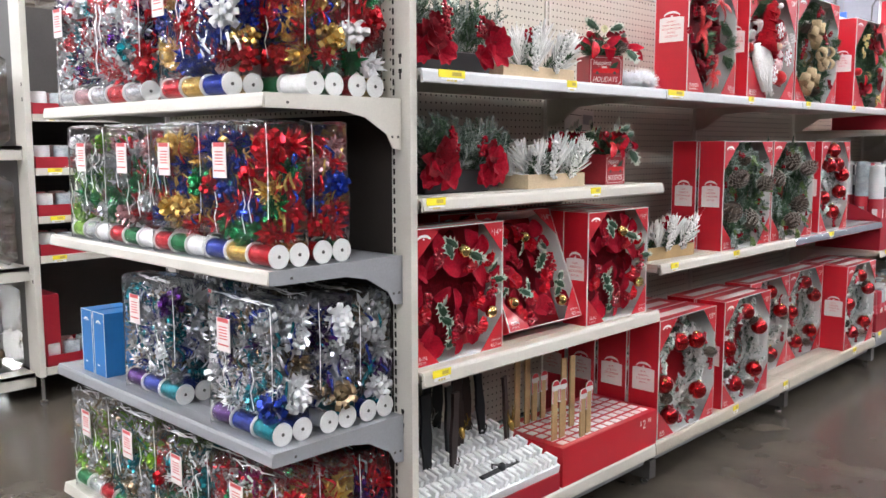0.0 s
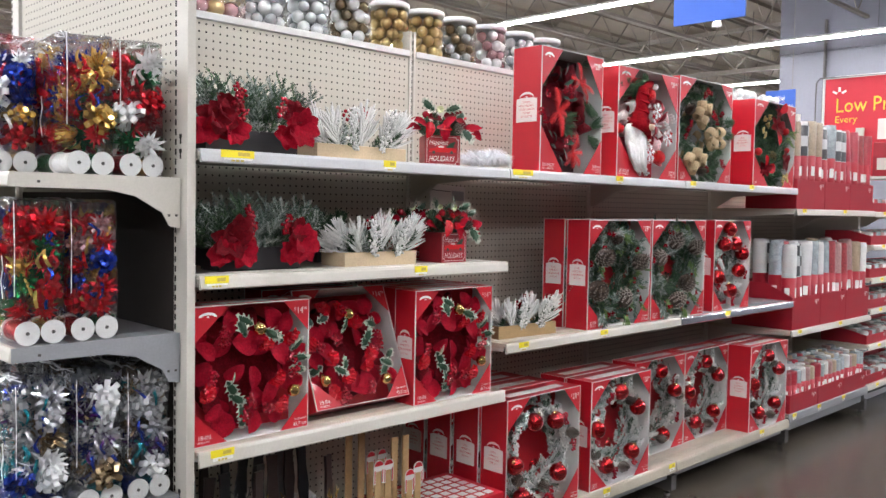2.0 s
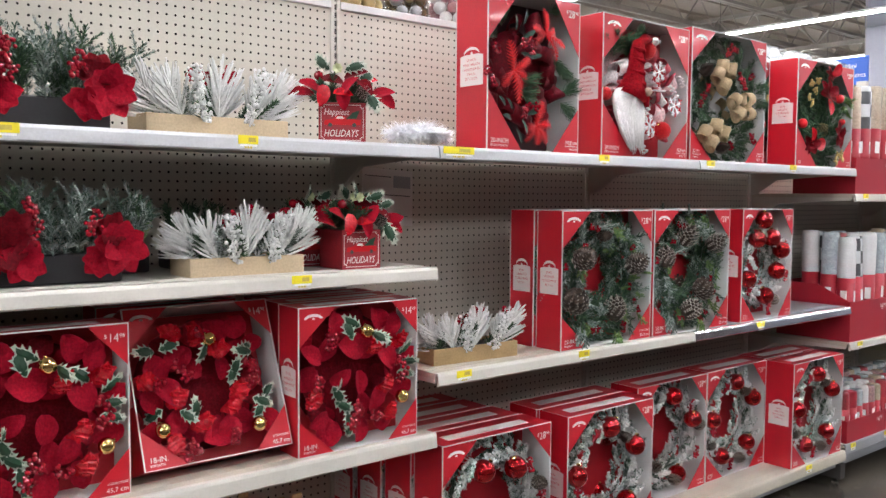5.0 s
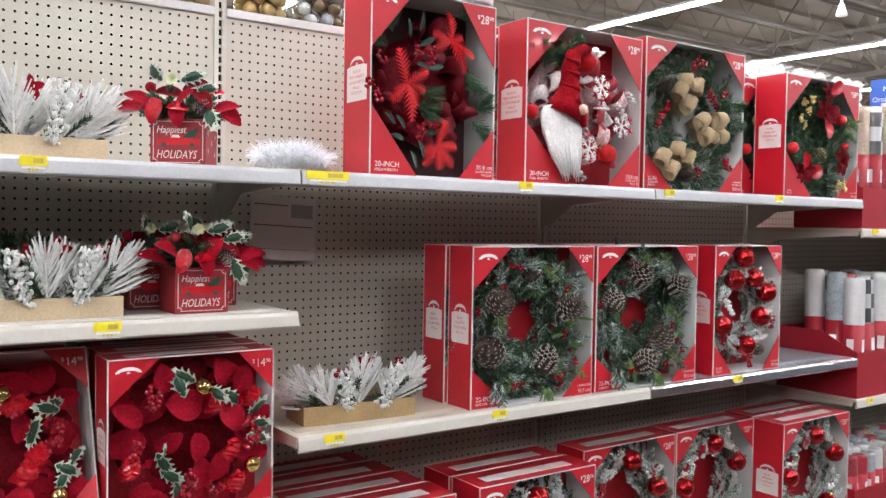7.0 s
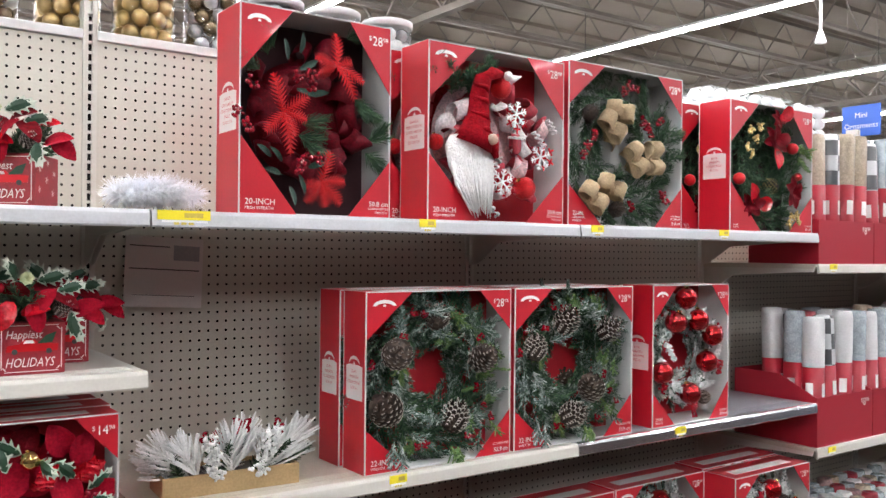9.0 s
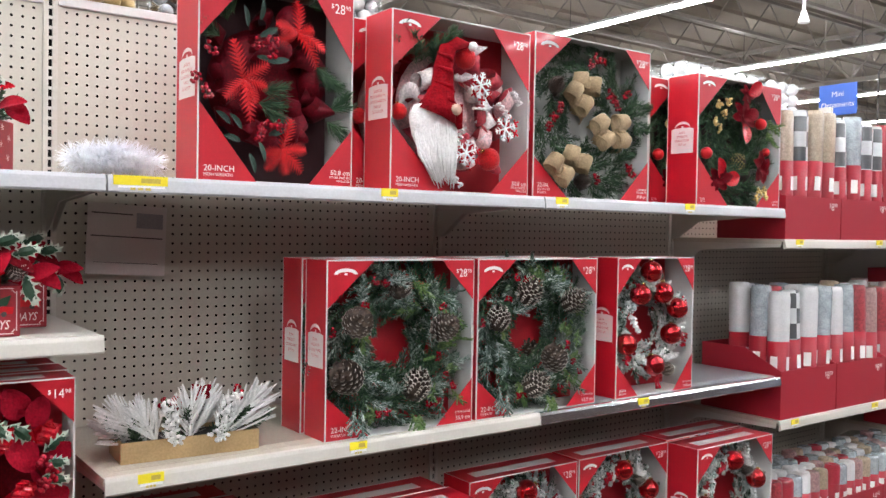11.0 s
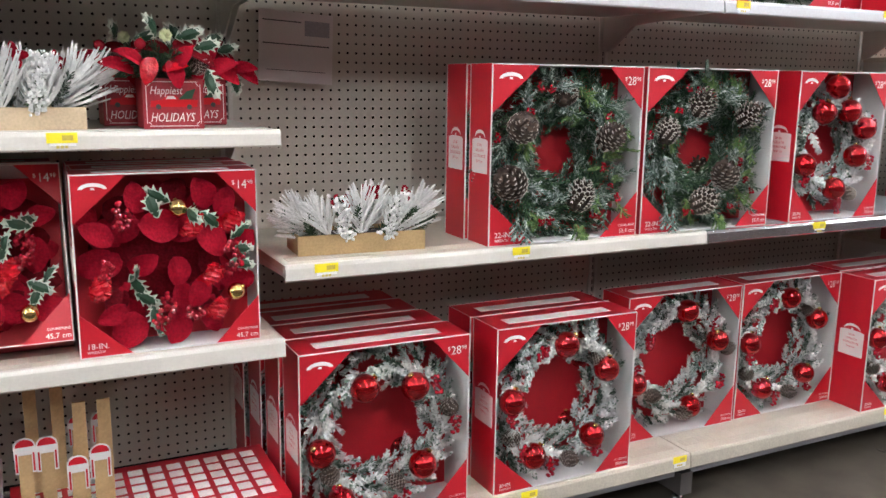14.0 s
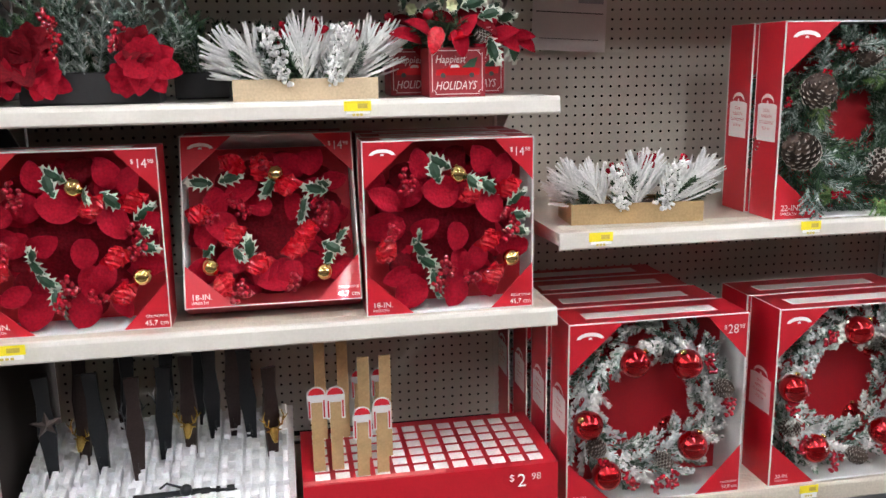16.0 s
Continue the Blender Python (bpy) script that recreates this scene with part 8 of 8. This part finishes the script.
for x0, x1 in ((-0.06, 0.55), (0.75, 1.45)):
    g.tube([(x0, -0.04, 0.0), (x0, -0.04, 0.80), (x0 + 0.03, -0.04, 0.84), (x1, -0.04, 0.83), (x1, -0.04, 0.25)], 0.006, 5)
part("wire_frame", g, DARKM, e, "thin dark wire frame")
e = thing("clip_card", pose(-2.43 + 0.44, 7.64, 1.98), "small pale card clipped to the sign", "card")
part("card", Geo().box((0, 0, -0.06), (0.09, 0.004, 0.10)), LABEL, e)
e = thing("display_box", pose(-1.95, 7.55, 1.62), "red boxes with windows on the top shelf of the far run", "display box")
for k in range(3):
    part("box", Geo().box((k * 0.22, -0.1, 0), (k * 0.22 + 0.2, 0.1, 0.26), bevel=0.003), REDTRAY, e)
    part("window", Geo().box((k * 0.22 + 0.03, -0.103, 0.05), (k * 0.22 + 0.17, -0.1, 0.14)), PAPER, e)
part("box_stand", Geo().box((-0.1, -0.12, -0.02), (0.8, 0.12, 0)), WHITE, e)


def hanging_sign(x, y, z, w, h, lines, label):
    e = thing("hanging_sign", pose(x, y, z), label, "sign", "blue aisle signs")
    part("board", Geo().box((0, 0, 0), (w, 0.012, h), bevel=0.001), BLUES, e)
    g = Geo()
    for k, s in enumerate(lines):
        cap = h * 0.17
        ww = GLYPH[s][0][:, 0].max() * cap / 0.7
        write(g, s, w / 2 - ww / 2, h * (0.60 - 0.34 * k) if len(lines) > 1 else h * 0.62, cap, -0.002)
    part("lettering", g, INK, e, "white lettering")
    g = Geo()
    for xx in (0.03, w - 0.03):
        g.tube([(xx, 0.006, h), (xx, 0.006, 6.16 - z)], 0.002, 4)
    part("wire", g, JOIST, e)


hanging_sign(-1.61, 3.90, 2.150, 0.335, 0.19, ["Decor Wreaths"], "blue hanging sign with white lettering")
hanging_sign(-4.02 + 0.94, 8.0, 2.205, 0.27, 0.215, ["Mini", "Ornaments"], "small blue sign with two lines of white lettering")

# ---- pegboard pieces last ----
for k in range(4):
    peg_bay(k)
e = thing("pegboard_panel", pose(0, 0, 0), "cream back panel of the far bay", "pegboard", "pegboard backs of the shelving")
part("board", Geo().box((BX - 0.03, YJ[4] + 0.018, 0.18), (BX, YJ[5], PEG_TOP)), PEG, e)
